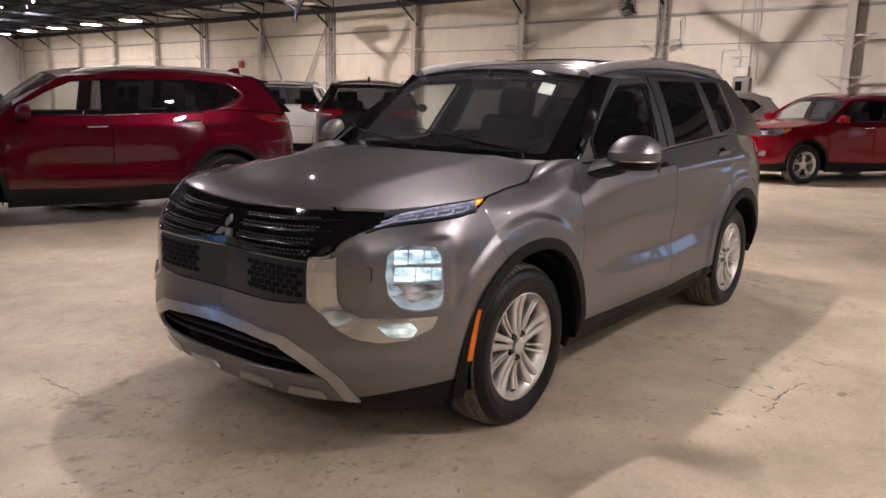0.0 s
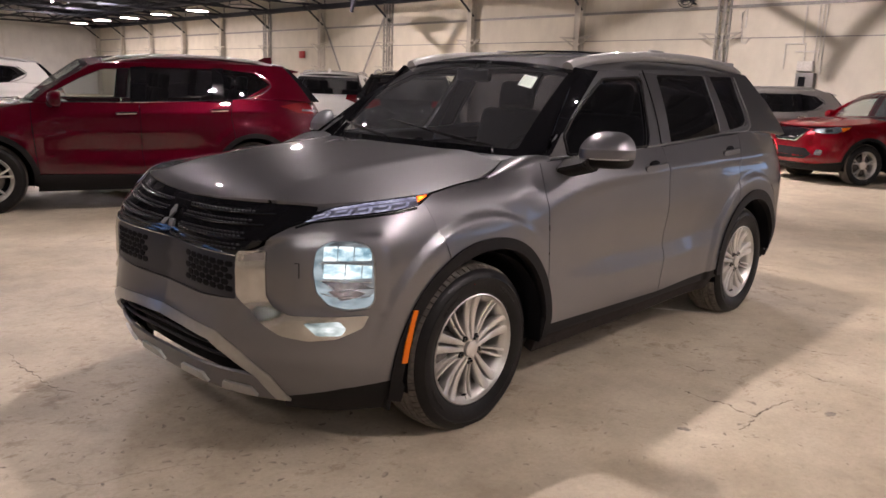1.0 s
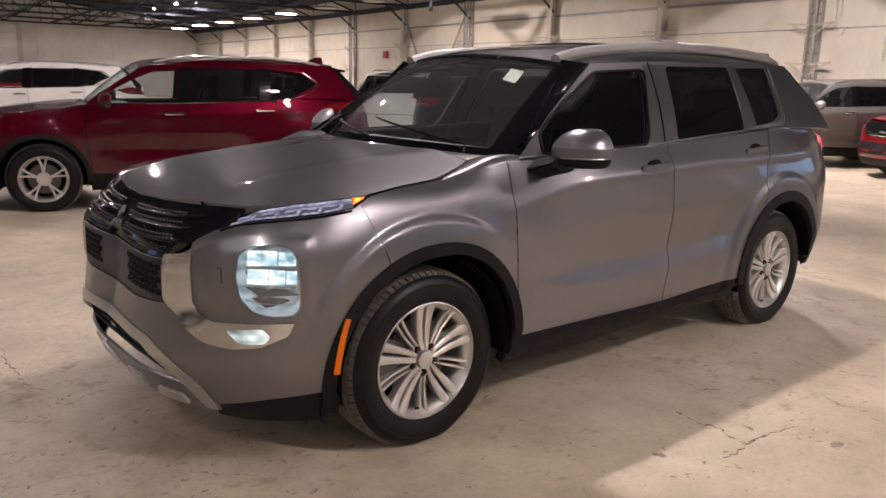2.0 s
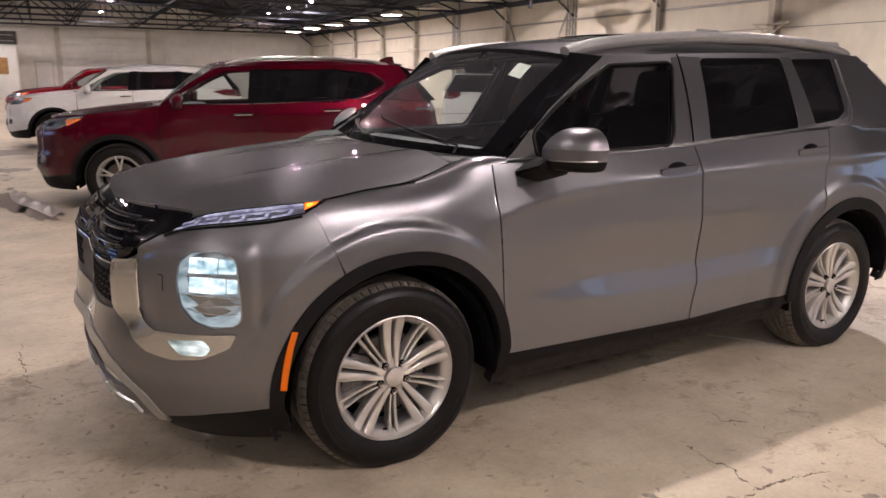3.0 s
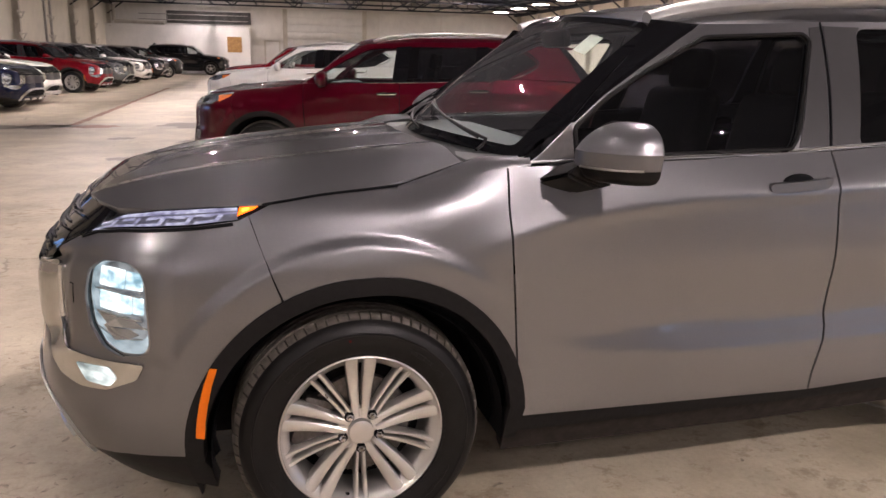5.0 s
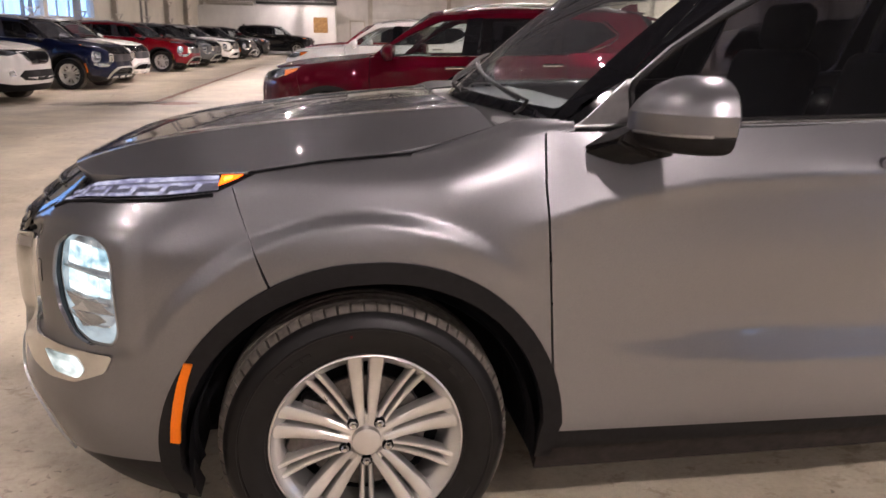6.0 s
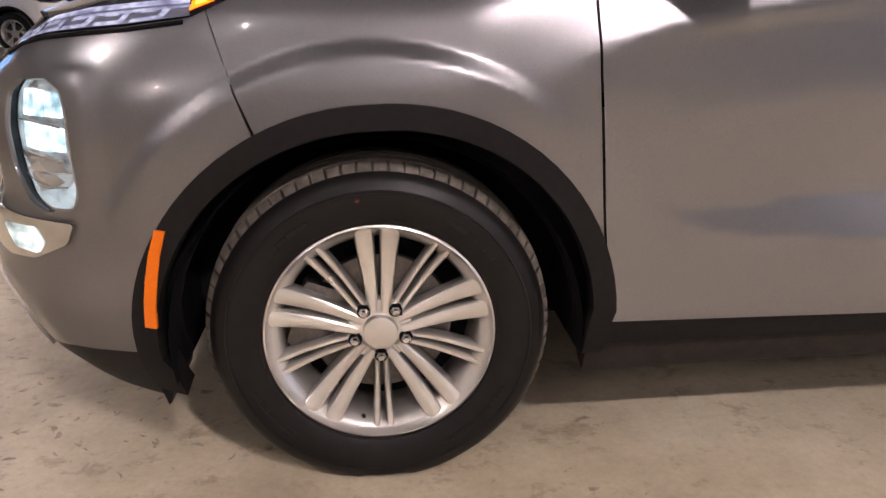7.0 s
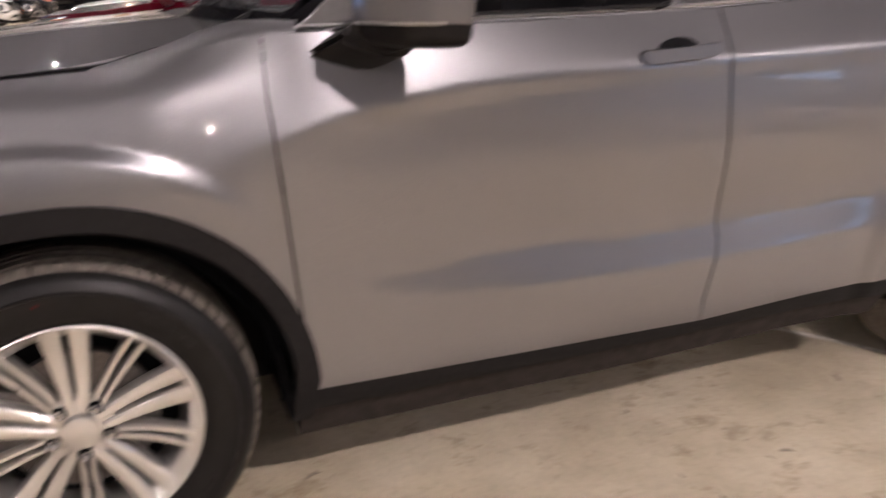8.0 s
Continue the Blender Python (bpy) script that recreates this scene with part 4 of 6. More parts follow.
def build_suv(name, label, mat, detail=True, group=""):
    car = thing(name, label, "car", group)
    st = .015 if detail else .06
    # --- flanks ---
    fender = [(.472, .366), (.452, .60), (.431, .886), (.425, 1.0), (.429, 1.115), (.35, 1.103), (.25, 1.083), (.116, 1.058), (-.10, 1.045), (-.30, 1.016),
              (-.303, 1.010), (-.264, .90)] + arch(.485, 116.2, 20, 26) + [(.462, .45), (.464, .366)]
    door_f = [(.480, .366), (1.00, .357), (1.522, .349), (1.524, .41), (1.562, .573), (1.556, .75), (1.543, .968), (1.540, 1.150), (1.0, 1.131), (.4345, 1.117), (.4305, 1.0), (.4365, .886), (.4575, .60)]
    door_r = [(1.529, .349), (2.19, .378)] + arc(WB, HUB, .497, 176, 122, 14) + [(2.47, 1.0), (2.545, 1.168), (2.558, 1.201), (2.34, 1.192), (1.66, 1.157), (1.548, 1.150), (1.551, .968), (1.564, .75), (1.570, .573), (1.532, .41)]
    quarter = [(2.565, 1.202), (2.552, 1.168), (2.477, 1.0)] + arc(WB, HUB, .497, 121, 20, 20) + [(3.19, .52), (3.30, .70), (3.34, .98), (3.44, 1.05), (3.43, 1.205), (2.9, 1.222), (2.60, 1.209)]
    both("fender", fender, side_xz, mat, car, LEFT, step=st * .72)
    for o in both("front_door", door_f, side_xz, mat, car, LEFT, step=st):
        tagged(o, "painted front door with a sculpted lower hollow")
    both("rear_door", door_r, side_xz, mat, car, LEFT, step=st)
    both("rear_quarter", quarter, side_xz, mat, car, LEFT, step=st)
    # shelf of the fender between bonnet and screen
    foot_x = pchip((0, .3, .6, .85, 1), (.116, .25, .35, .429, .50))
    foot_z = pchip((0, .3, .6, .85, 1), (1.058, 1.083, 1.103, 1.115, 1.121))
    rim = [pchip((0, .25, .5, .72, 1), v) for v in ((.124, .215, .300, .372, .53), (-.806, -.772, -.730, -.708, -.765), (1.062, 1.084, 1.102, 1.117, 1.128))]

    def shelf(u, v):
        p = flank(sx(foot_x(u)), foot_z(u))
        d = flank(sx(foot_x(u)), foot_z(u) + .002) - p
        q = np.stack([f(u) for f in rim], -1)
        d = d / np.linalg.norm(d, axis=-1)[..., None] * np.linalg.norm(q - p, axis=-1)[..., None] * .45
        v = np.asarray(v)[..., None]
        return p * (1 - v) ** 2 + (p + d) * 2 * v * (1 - v) + q * v * v
    both("fender_top", SQUARE, shelf, mat, car, UP, step=.06 if detail else .2)
    # --- bonnet ---
    half = [(-.80, 0), (-.787, .22), (-.755, .40), (-.715, .53), (-.65, .66), (-.52, .772), (-.40, .822), (-.287, .846), (-.10, .833), (.05, .818), (.116, .800), (.18, .775), (.27, .735), (.345, .70), (.335, .55), (.30, .30), (.285, 0)]
    hood_line = [(x, -y) for x, y in half] + [(x, y) for x, y in half[1:-1][::-1]]
    patch("bonnet", hood_line, lambda x, y: np.stack([x, y, hood_z(x, y)], -1), mat, car, UP, step=st, thick=.038, label="painted bonnet with two soft ridges")
    # the dark gap round the bonnet's side
    gap = [(flank(sx(x), z) + np.array((x, -y, float(hood_z(x, y))))) / 2 for x, z, y in ((-.262, 1.022, .8445), (-.18, 1.034, .838), (-.10, 1.046, .833), (0, 1.052, .823), (.09, 1.057, .807))]
    gap += [np.array([float(f(u)) for f in rim]) for u in (.03, .2, .4, .6, .70)]
    for m in (1, -1):
        bm = bmesh.new()
        add_tube(bm, [tuple(p * np.array((1, m, 1))) for p in smooth_line(gap, 4)], .0042, 6)
        part("bonnet_gap", bm, PIT, car)
    # --- bumper and nose ---
    seam = [(sx(x), z) for x, z in arc(0, HUB, .485, 178, 117.0, 18)]
    hb = [(0, .245), (.45, .245), (.70, .275), (sx(-.66), .318), (sx(-.48), .335)] + seam + [(sx(-.2655), .90), (sx(-.3045), 1.006), (sx(-.345), .989), (1.137, .976), (1.0, .968), (.85, .957), (.78, .945), (.70, .915), (.628, .878), (.60, .84), (.505, .80), (.495, .640), (.30, .625), (0, .622)]
    line = hb + [(-a, b) for a, b in hb[1:-1][::-1]]
    patch("front_bumper", line, flank, mat, car, lambda p: np.array((p[0] - 1.4, p[1] * 2.0, .1)), step=st * .8, holes=[HEADLAMP, [(-a, b) for a, b in HEADLAMP[::-1]], AIR + [(-a, b) for a, b in AIR[1:-1][::-1]]], label="painted front bumper with lamp pods")
    gr = [(0, .80), (.25, .802), (.505, .806), (.585, .848), (.622, .885), (.70, .921), (.79, .955), (.80, .985), (.70, .985), (.55, .980), (.3, .972), (0, .965)]
    grille = patch("grille", gr + [(-a, b) for a, b in gr[1:-1][::-1]], flank, GLOSS_BLACK, car, FRONT, step=.03, lift=.001, label="gloss black radiator grille")
    for z, s1 in ((.932, .62), (.896, .585), (.852, .53)):
        for sg in (1, -1):
            bm = bmesh.new()
            pts = [flank(sg * s, z + .012 * (s / .5) ** 2) + np.array((-.009, 0, 0)) for s in np.linspace(.085, s1, 14)]
            add_tube(bm, pts, .0042, 6)
            part("grille_bar", bm, DIM_CHROME, grille, "thin bright bar")
    if detail:
        bm = bmesh.new()
        for j, z in enumerate((.815, .829, .857, .868, .897, .909, .938)):
            for s in np.arange(-.50, .50, .024):
                ss = s + (.012 if j % 2 else 0)
                if abs(ss) > .07:
                    p = flank(ss, z + .012 * (ss / .5) ** 2)
                    add_box(bm, (.008, .013, .006), p + np.array((-.003, 0, 0)))
        tagged(part("grille_mesh", bm, GRILLE_GRAY, grille, smooth=False), kind="stuff")
        bm = bmesh.new()
        c = flank(0.0, .872)
        for a in (90, 210, 330):
            d = radians(a)
            ring = [(0, 0), (.030, .017), (.060, 0), (.030, -.017)]
            pts = [(r * math.cos(d) - t * math.sin(d), r * math.sin(d) + t * math.cos(d)) for r, t in ring]
            add_prism(bm, pts, lambda y, z, q: (c[0] - .022 + z * .9 * .55 + q, y, c[2] + z * .9), .012)
        part("emblem", bm, SLATE_METAL, grille, "plain dark chrome emblem", smooth=False)
    lo = [(0, .626), (.30, .629), (.497, .643), (.503, .80), (.25, .796), (0, .794)]
    lower = patch("lower_grille", lo + [(-a, b) for a, b in lo[1:-1][::-1]], flank, GRILLE_GRAY, car, FRONT, step=.04, lift=-.006, label="matt black lower grille with honeycomb cells")
    if detail:
        for sg in (1, -1):
            for i in range(7):
                for j in range(5):
                    s0, z0 = .185 + i * .046 + (.023 if j % 2 else 0), .672 + j * .0235
                    if s0 < .478:
                        cell = [(s0 - .0205, z0), (s0 - .013, z0 + .0102), (s0 + .013, z0 + .0102), (s0 + .0205, z0), (s0 + .013, z0 - .0102), (s0 - .013, z0 - .0102)]
                        # flat black hexagon painted for the shade inside a cell
                        patch("grille_cell", [(sg * a, b) for a, b in cell], flank, PIT, lower, FRONT, step=.05, lift=-.003, thick=.002)
    bm = bmesh.new()
    add_tube(bm, [flank(s, .803 + .004 * abs(s)) + np.array((-.006, 0, 0)) for s in np.linspace(-.50, .50, 30)], .0045, 6)
    part("grille_edge", bm, CHROME, grille)
    # chrome blades and fog lamps
    blade = [(.504, .818), (.555, .828), (.612, .826), (.617, .66), (.65, .622), (.72, .603), (.85, .603), (1.008, .609), (.985, .562), (.89, .522), (.79, .513), (.69, .527), (.60, .572), (.53, .628), (.504, .66)]
    for m in (False, True):
        b = patch("chrome_blade", rounded(blade, .012, 3), flank, BLADE, car, CORNER, step=.014, lift=.010, thick=.018, mirror=m, label="bright chrome blade beside the grille")
        patch("fog_lamp", rounded([(.772, .579), (.90, .588), (.925, .56), (.905, .535), (.82, .535)], .01, 3), flank, FOG, b, CORNER, step=.04, lift=.013, mirror=m, label="lit white fog lamp")
        # coloured patch laid on the blade for the reflection at its top
        patch("blade_inset", [(.512, .808), (.605, .816), (.607, .792), (.512, .784)], flank, DIVIDER, b, CORNER, step=.04, lift=.0112, mirror=m)
        hl = HEADLAMP
        bm = bmesh.new()
        add_tube(bm, [(flank(a, b) * np.array((1, -1 if m else 1, 1))) for a, b in ((.735, .795), (.752, .795), (.7525, .768), (.7525, .742))], .0021, 5)
        part("cover_groove", bm, PIT, car)
        bm = bmesh.new()
        loop = dense(hl, .02)
        rings = [[bm.verts.new(fn(a, b) * np.array((1, -1 if m else 1, 1))) for a, b in loop] for fn in (lambda a, b: flank(a, b), lambda a, b: flank(a, b) + (lamp_well(a, b) - flank(a, b)) * .96)]
        for k in range(len(loop)):
            bm.faces.new((rings[0][k], rings[0][(k + 1) % len(loop)], rings[1][(k + 1) % len(loop)], rings[1][k]))
        part("lamp_surround", bm, GLOSS_BLACK, car)
        lamp = patch("headlamp", hl, lamp_well, REFLECTOR, car, CORNER, step=.03, lift=0, mirror=m, label="lit square led headlamp")
        shrink = lambda k, cz=.745: [(.917 + (a - .917) * k, cz + (b - cz) * k) for a, b in hl]
        patch("lamp_bezel", hl, lamp_well, DIVIDER, lamp, CORNER, step=.03, lift=.004, holes=[shrink(.965)], mirror=m)
        # bowl and bevel emit a little, standing in for light caught inside
        patch("lamp_reflector", shrink(.97), lamp_well, BOWL, lamp, CORNER, step=.03, lift=.002, mirror=m)
        inner = [(.938 + (a - .917) * .80, .768 + (b - .745) * .79) for a, b in hl]
        patch("light_guide", shrink(.955), lamp_well, BEVEL_GLOW, lamp, CORNER, step=.03, lift=.003, holes=[inner], mirror=m)
        # lit chambers above, bright faceted bowls below
        for z0, z1, cut in ((.802, .856, (.90, .955)), (.738, .794, (.925, .98))):
            for k, (a, b) in enumerate(((.852, cut[0]), (cut[0] + .003, cut[1]), (cut[1] + .003, 1.016))):
                patch("led_unit", rounded([(a, z0 + .003 * k), (b, z0 + .003 * k + .002), (b + .002, z1 - .003 * (k == 2)), (a + .004, z1 - .004 * (k == 0))], .004, 2), lamp_well, LED, lamp, CORNER, step=.04, lift=(.004, .007, .0035)[k], mirror=m)
        for tri in ([(.852, .728), (.94, .733), (.90, .700)], [(.945, .733), (1.016, .729), (1.016, .705), (.905, .699)], [(.872, .690), (.898, .695), (.96, .668), (.92, .658)], [(.906, .693), (1.014, .699), (.966, .670)]):
            ctr = np.mean(tri, axis=0)
            patch("lamp_facet", tri, lambda a, b, c=ctr: lamp_well(a, b) + np.stack([.25 * (a - c[0]) + .45 * (b - c[1]), 0 * a, 0 * a], -1), FACET, lamp, CORNER, step=.04, lift=.006, mirror=m)
        if detail:
            bm = bmesh.new()
            for z, dip in ((.793, .004), (.730, .002), (.684, -.012)):
                add_tube(bm, [lamp_well(s, z + dip * math.sin((s - .84) * 16)) * np.array((1, -1 if m else 1, 1)) + np.array((-.007, (.006 if m else -.006), 0)) for s in np.linspace(.845, 1.015, 8)], .0019, 6)
            part("lamp_divider", bm, DIVIDER, lamp)
        patch("lamp_lens", hl, lamp_well, CLEAR, lamp, CORNER, step=.03, lift=.012, mirror=m)
        drl = [(.690, .910), (.79, .941), (.90, .955), (1.04, .965), (1.14, .972), (1.262, .986), (1.345, 1.022), (1.28, 1.0205), (1.18, 1.0165), (1.037, 1.006), (.90, .989), (.80, .968)]
        day = patch("running_lamp", drl, flank, GLOSS_BLACK, car, (-.5, -.8, .6), step=.03, lift=.002, mirror=m, label="lit slim daytime running lamp")
        f0 = lambda s: np.interp(s, [p[0] for p in drl[:7]], [p[1] for p in drl[:7]])
        f1 = lambda s: np.interp(s, [.69, .80, .90, 1.037, 1.18, 1.28, 1.345], [.912, .968, .989, 1.006, 1.0165, 1.0205, 1.022])
        mix = lambda s, k: (s, f0(s) * (1 - k) + f1(s) * k)
        patch("lamp_bed", [mix(s, .08) for s in np.linspace(.765, 1.262, 9)] + [mix(s, .93) for s in np.linspace(1.262, .845, 9)], flank, DRL_BASE, day, (-.5, -.8, .6), step=.03, lift=.0028, mirror=m)
        glowing = [[mix(s, .72) for s in np.linspace(.845, 1.262, 9)] + [mix(s, .93) for s in np.linspace(1.262, .875, 9)], [mix(s, .52) for s in np.linspace(1.01, 1.262, 7)] + [mix(s, .62) for s in np.linspace(1.262, 1.025, 7)]]
        for a, b in ((.762, .845), (.862, .945), (.962, 1.04), (1.058, 1.125), (1.145, 1.21)):
            # each cell: a lit sill, a slanting lit cheek and a lit brow, dark between
            glowing += [[mix(a - .006, .10), mix(b - .014, .10), mix(b - .012, .24), mix(a + .002, .24)],
                        [mix(b - .016, .10), mix(b - .002, .10), mix(b + .020, .62), mix(b + .006, .62)],
                        [mix(a + .022, .46), mix(b - .014, .46), mix(b - .004, .62), mix(a + .030, .62)]]
        for strip in glowing:
            patch("light_strip", strip, flank, DRL, day, (-.5, -.8, .6), step=.03, lift=.0035, mirror=m)
        patch("amber_lamp", [mix(1.262, .35), mix(1.305, .5), mix(1.318, .9), mix(1.268, .93)], flank, AMBER, day, (-.5, -.8, .6), step=.03, lift=.004, mirror=m, label="lit amber lamp")
        patch("amber_core", [mix(1.274, .55), mix(1.292, .60), mix(1.294, .80), mix(1.276, .80)], flank, AMBER_CORE, day, (-.5, -.8, .6), step=.03, lift=.0052, mirror=m)
        # black tube drawn as the shadow line under the running lamp
        bm = bmesh.new()
        add_tube(bm, [flank(s, f0(s) - .006) * np.array((1, -1 if m else 1, 1)) for s in np.linspace(.72, 1.25, 24)], .0052, 6)
        part("lamp_gap", bm, PIT, day)
        patch("lamp_lens", drl, flank, CLEAR, day, (-.5, -.8, .6), step=.03, lift=.006, mirror=m)
    # lower air intake, silver frame and skid plate
    intake = patch("air_intake", AIR + [(-a, b) for a, b in AIR[1:-1][::-1]], flank, PIT, car, FRONT, step=.04, lift=-.07)
    for z in (.400, .440):
        bm = bmesh.new()
        add_tube(bm, [flank(s, z) + np.array((.030, 0, 0)) for s in np.linspace(-.48, .48, 20)], .010, 6, .7)
        part("intake_slat", bm, MATT_BLACK, intake)
    fr = [(0, .482), (.2, .478), (.37, .465), (.47, .42), (.575, .350), (.645, .252), (.705, .252), (.64, .36), (.53, .452), (.415, .506), (.22, .518), (0, .522)]
    patch("silver_frame", fr + [(-a, b) for a, b in fr[1:-1][::-1]], flank, SATIN, car, FRONT, step=.03, lift=.006, thick=.016, label="satin silver frame round the lower intake")
    bp = [(0, .245), (.45, .245), (.645, .252), (.565, .352), (.17, .342), (0, .345)]
    skid = patch("skid_plate", bp + [(-a, b) for a, b in bp[1:-1][::-1]], flank, mat, car, FRONT, step=.03, lift=.004, label="painted skid plate with raised silver pads")
    for a, b in ((-.56, -.36), (-.26, -.04), (.10, .30), (.38, .57)):
        patch("skid_pad", rounded([(a, .262), (b, .262), (b - .025, .300), (a + .025, .300)], .008, 3), flank, SATIN, skid, FRONT, step=.05, lift=.015, thick=.014)
    low = [(.64, .185), (sx(-.66), .188), (sx(-.47), .190), (sx(-.475), .338), (sx(-.66), .322), (.70, .28)]
    both("lower_lip", low, flank, MATT_BLACK, car, CORNER, step=.05, lift=-.004)
    # --- cladding ---
    for cx in (0, WB):
        if cx == 0:
            ol = arch(.489, 6, 184, 40) + [(-.478, .245), (-.415, .225), (-.424, .30)] + arch(.441, 182, 8, 40) + [(.432, .36), (.424, .300), (.466, .298), (.472, .34)]
        else:
            ol = arc(WB, HUB, .500, -2, 176, 40) + [(WB - .49, .34), (WB - .43, .33)] + arc(WB, HUB, .438, 174, -2, 40)
        for o in both("arch_cladding", ol, side_xz, MATT_BLACK, car, LEFT, step=.03, lift=.010, thick=.05):
            tagged(o, "matt black wheel arch cladding")
    for m in (1, -1):
        bm = bmesh.new()
        add_prism(bm, [(-.475, .245), (-.440, .245), (-.452, .195), (-.458, .190)], lambda x, z, q: (x, (-.86 + q) * m, z), .20)
        part("air_flap", bm, MATT_BLACK, car, smooth=False)
    both("sill_cladding", [(.470, .372), (1.0, .368), (1.526, .360), (2.21, .386), (2.25, .320), (1.4, .303), (.470, .305)], side_xz, MATT_BLACK, car, LEFT, step=.05, lift=-.009, thick=.05)
    # strip under the sill, coloured to merge with the car's shadow
    both("under_sill", [(.445, .325), (1.4, .320), (2.24, .335), (2.22, .240), (1.4, .215), (.445, .215)], side_xz, SHADOW_TONED, car, LEFT, step=.06, lift=-.022, thick=.05)
    for o in both("side_marker", [(-.412, .607), (-.403, .606), (-.393, .604), (-.409, .555), (-.420, .506), (-.429, .455), (-.434, .405), (-.445, .4065), (-.455, .408), (-.449, .460), (-.440, .510), (-.428, .560)], side_xz, ORANGE, car, LEFT, step=.03, lift=.016):
        tagged(o, "orange side marker reflector")
    # --- tail ---
    tb = [(sx(3.19), .52), (sx(3.30), .70), (S_END, .74), (S_END, .33), (sx(3.3), .33), (sx(3.14), .37)]
    both("rear_bumper", tb, flank, mat, car, tail_out, step=.06)
    both("rear_apron", [(sx(3.13), .37), (sx(3.3), .33), (S_END, .33), (S_END, .27), (sx(3.2), .30)], flank, MATT_BLACK, car, tail_out, step=.08, lift=-.01)
    both("tailgate", [(sx(3.34), .71), (sx(3.345), .98), (sx(3.44), 1.05), (sx(3.43), 1.19), (S_END, 1.19), (S_END, .75)], flank, mat, car, tail_out, step=.06)
    for o in both("tail_lamp", [(sx(3.24), 1.115), (sx(3.29), 1.150), (S_END - .35, 1.14), (S_END - .30, 1.05), (sx(3.38), 1.055)], flank, RED_LENS, car, tail_out, step=.04, lift=.008):
        tagged(o, "red tail lamp")
    both("tail_glow", [(sx(3.36), 1.075), (sx(3.36), 1.138), (S_END - .45, 1.13), (S_END - .45, 1.065)], flank, TAIL, car, tail_out, step=.04, lift=.011)
    # --- cabin ---
    top = [(3.12, 1.585), (2.8, 1.592), (2.25, 1.580), (1.7, 1.565), (1.1, 1.535), (.98, 1.468), (.80, 1.358), (.627, 1.234), (.46, 1.122)]
    cab = BELT[:1] + [(x, z - .004) for x, z in BELT[1:]] + [(3.2, 1.205), (3.40, 1.185), (3.325, 1.40)] + top
    holes = [rounded(w, .02, 3) for w in (FRONT_WINDOW, REAR_WINDOW, QUARTER_WINDOW)]
    for o in both("cabin_frame", cab, cabin_xz, mat, car, LEFT, step=st * 1.1, holes=holes, thick=.03):
        tagged(o, "painted door frames and pillars round the side windows")
    for m in (False, True):
        # near pane tinted darker for the shaded cabin, far pane left bright
        patch("front_window", holes[0], cabin_xz, SIDE_GLASS if m and detail else SHADED_GLASS, car, LEFT, step=.08, lift=-.012, mirror=m)
        patch("rear_window", holes[1], cabin_xz, TINT, car, LEFT, step=.08, lift=-.004, mirror=m)
        patch("quarter_window", holes[2], cabin_xz, TINT, car, LEFT, step=.08, lift=-.004, mirror=m)
        sy = -1 if m else 1
        for nm, path, r, mt in (("belt_trim", [(x, z + .006) for x, z in BELT] + [(2.80, 1.262), (2.845, 1.36), (2.872, 1.56)], .0045, SATIN),
                                ("window_seal", holes[0] + holes[0][:1], .008, MATT_BLACK),
                                ("door_gap", [(1.60, 1.56), (1.583, 1.40), (1.546, 1.16)], .0035, PIT)):
            bm = bmesh.new()
            ln = smooth_line(path, 6) if nm != "window_seal" else np.array(path)
            add_tube(bm, [cabin_xz(np.array(x), np.array(z)) * np.array((1, sy, 1)) + np.array((0, -.003 * sy, 0)) for x, z in ln], r, 6)
            part(nm, bm, mt, car)
        # darker panels on the posts between the windows, satin panel behind the mirror
        for post in ([(1.428, 1.162), (1.538, 1.164), (1.575, 1.40), (1.592, 1.546), (1.550, 1.540), (1.542, 1.50)], [(1.554, 1.165), (1.664, 1.1745), (1.737, 1.526), (1.758, 1.547), (1.608, 1.547), (1.591, 1.40)],
                     [(2.345, 1.215), (2.354, 1.23), (2.380, 1.545), (2.376, 1.562), (2.454, 1.562), (2.488, 1.224)], [(2.70, 1.243), (2.775, 1.262), (2.828, 1.36), (2.858, 1.560), (2.838, 1.562), (2.803, 1.38), (2.768, 1.285)]):
            patch("window_post", post, cabin_xz, POST_GRAY, car, LEFT, step=.08, lift=.0025, mirror=m)
        patch("sail_panel", [(.515, 1.131), (.640, 1.140), (.640, 1.236), (.545, 1.156)], cabin_xz, SAIL, car, LEFT, step=.06, lift=.0025, mirror=m)
        # black screen pillar
        pa = [cabin_xz(np.array(x), np.array(z)) for x, z in [(.45, 1.124)] + top[::-1][1:4] + [(1.115, 1.540)]]
        pb = [screen(np.array(-(.79 - .15 * t)), np.array(t)) for t in (0.0, .25, .5, .75)] + [np.array((.985, -.628, 1.553))]
        patch("screen_pillar", SQUARE, ruled(pa, pb), GLOSS_BLACK, car, (-.5, -1, .4), step=.08, mirror=m, label="gloss black windscreen pillar")
        patch("pillar_cover", [(.462, 1.126), (.627, 1.236), (.80, 1.360), (.98, 1.470), (1.10, 1.536), (1.13, 1.539), (1.105, 1.522), (1.04, 1.487), (.88, 1.394), (.75, 1.316), (.652, 1.2405), (.640, 1.240), (.535, 1.150), (.50, 1.128)],
              cabin_xz, GLOSS_BLACK, car, LEFT, step=.05, lift=.0035, mirror=m)
        ra = [cabin_xz(np.array(x), np.array(z)) for x, z in [(1.115, 1.540), (1.3, 1.546), (1.7, 1.565), (2.25, 1.580), (2.8, 1.592), (3.12, 1.585)]]
        rb = [(x, -.60, roof_z(np.array(x), np.array(.60))) for x in (1.0, 1.25, 1.7, 2.25, 2.8, 3.12)]
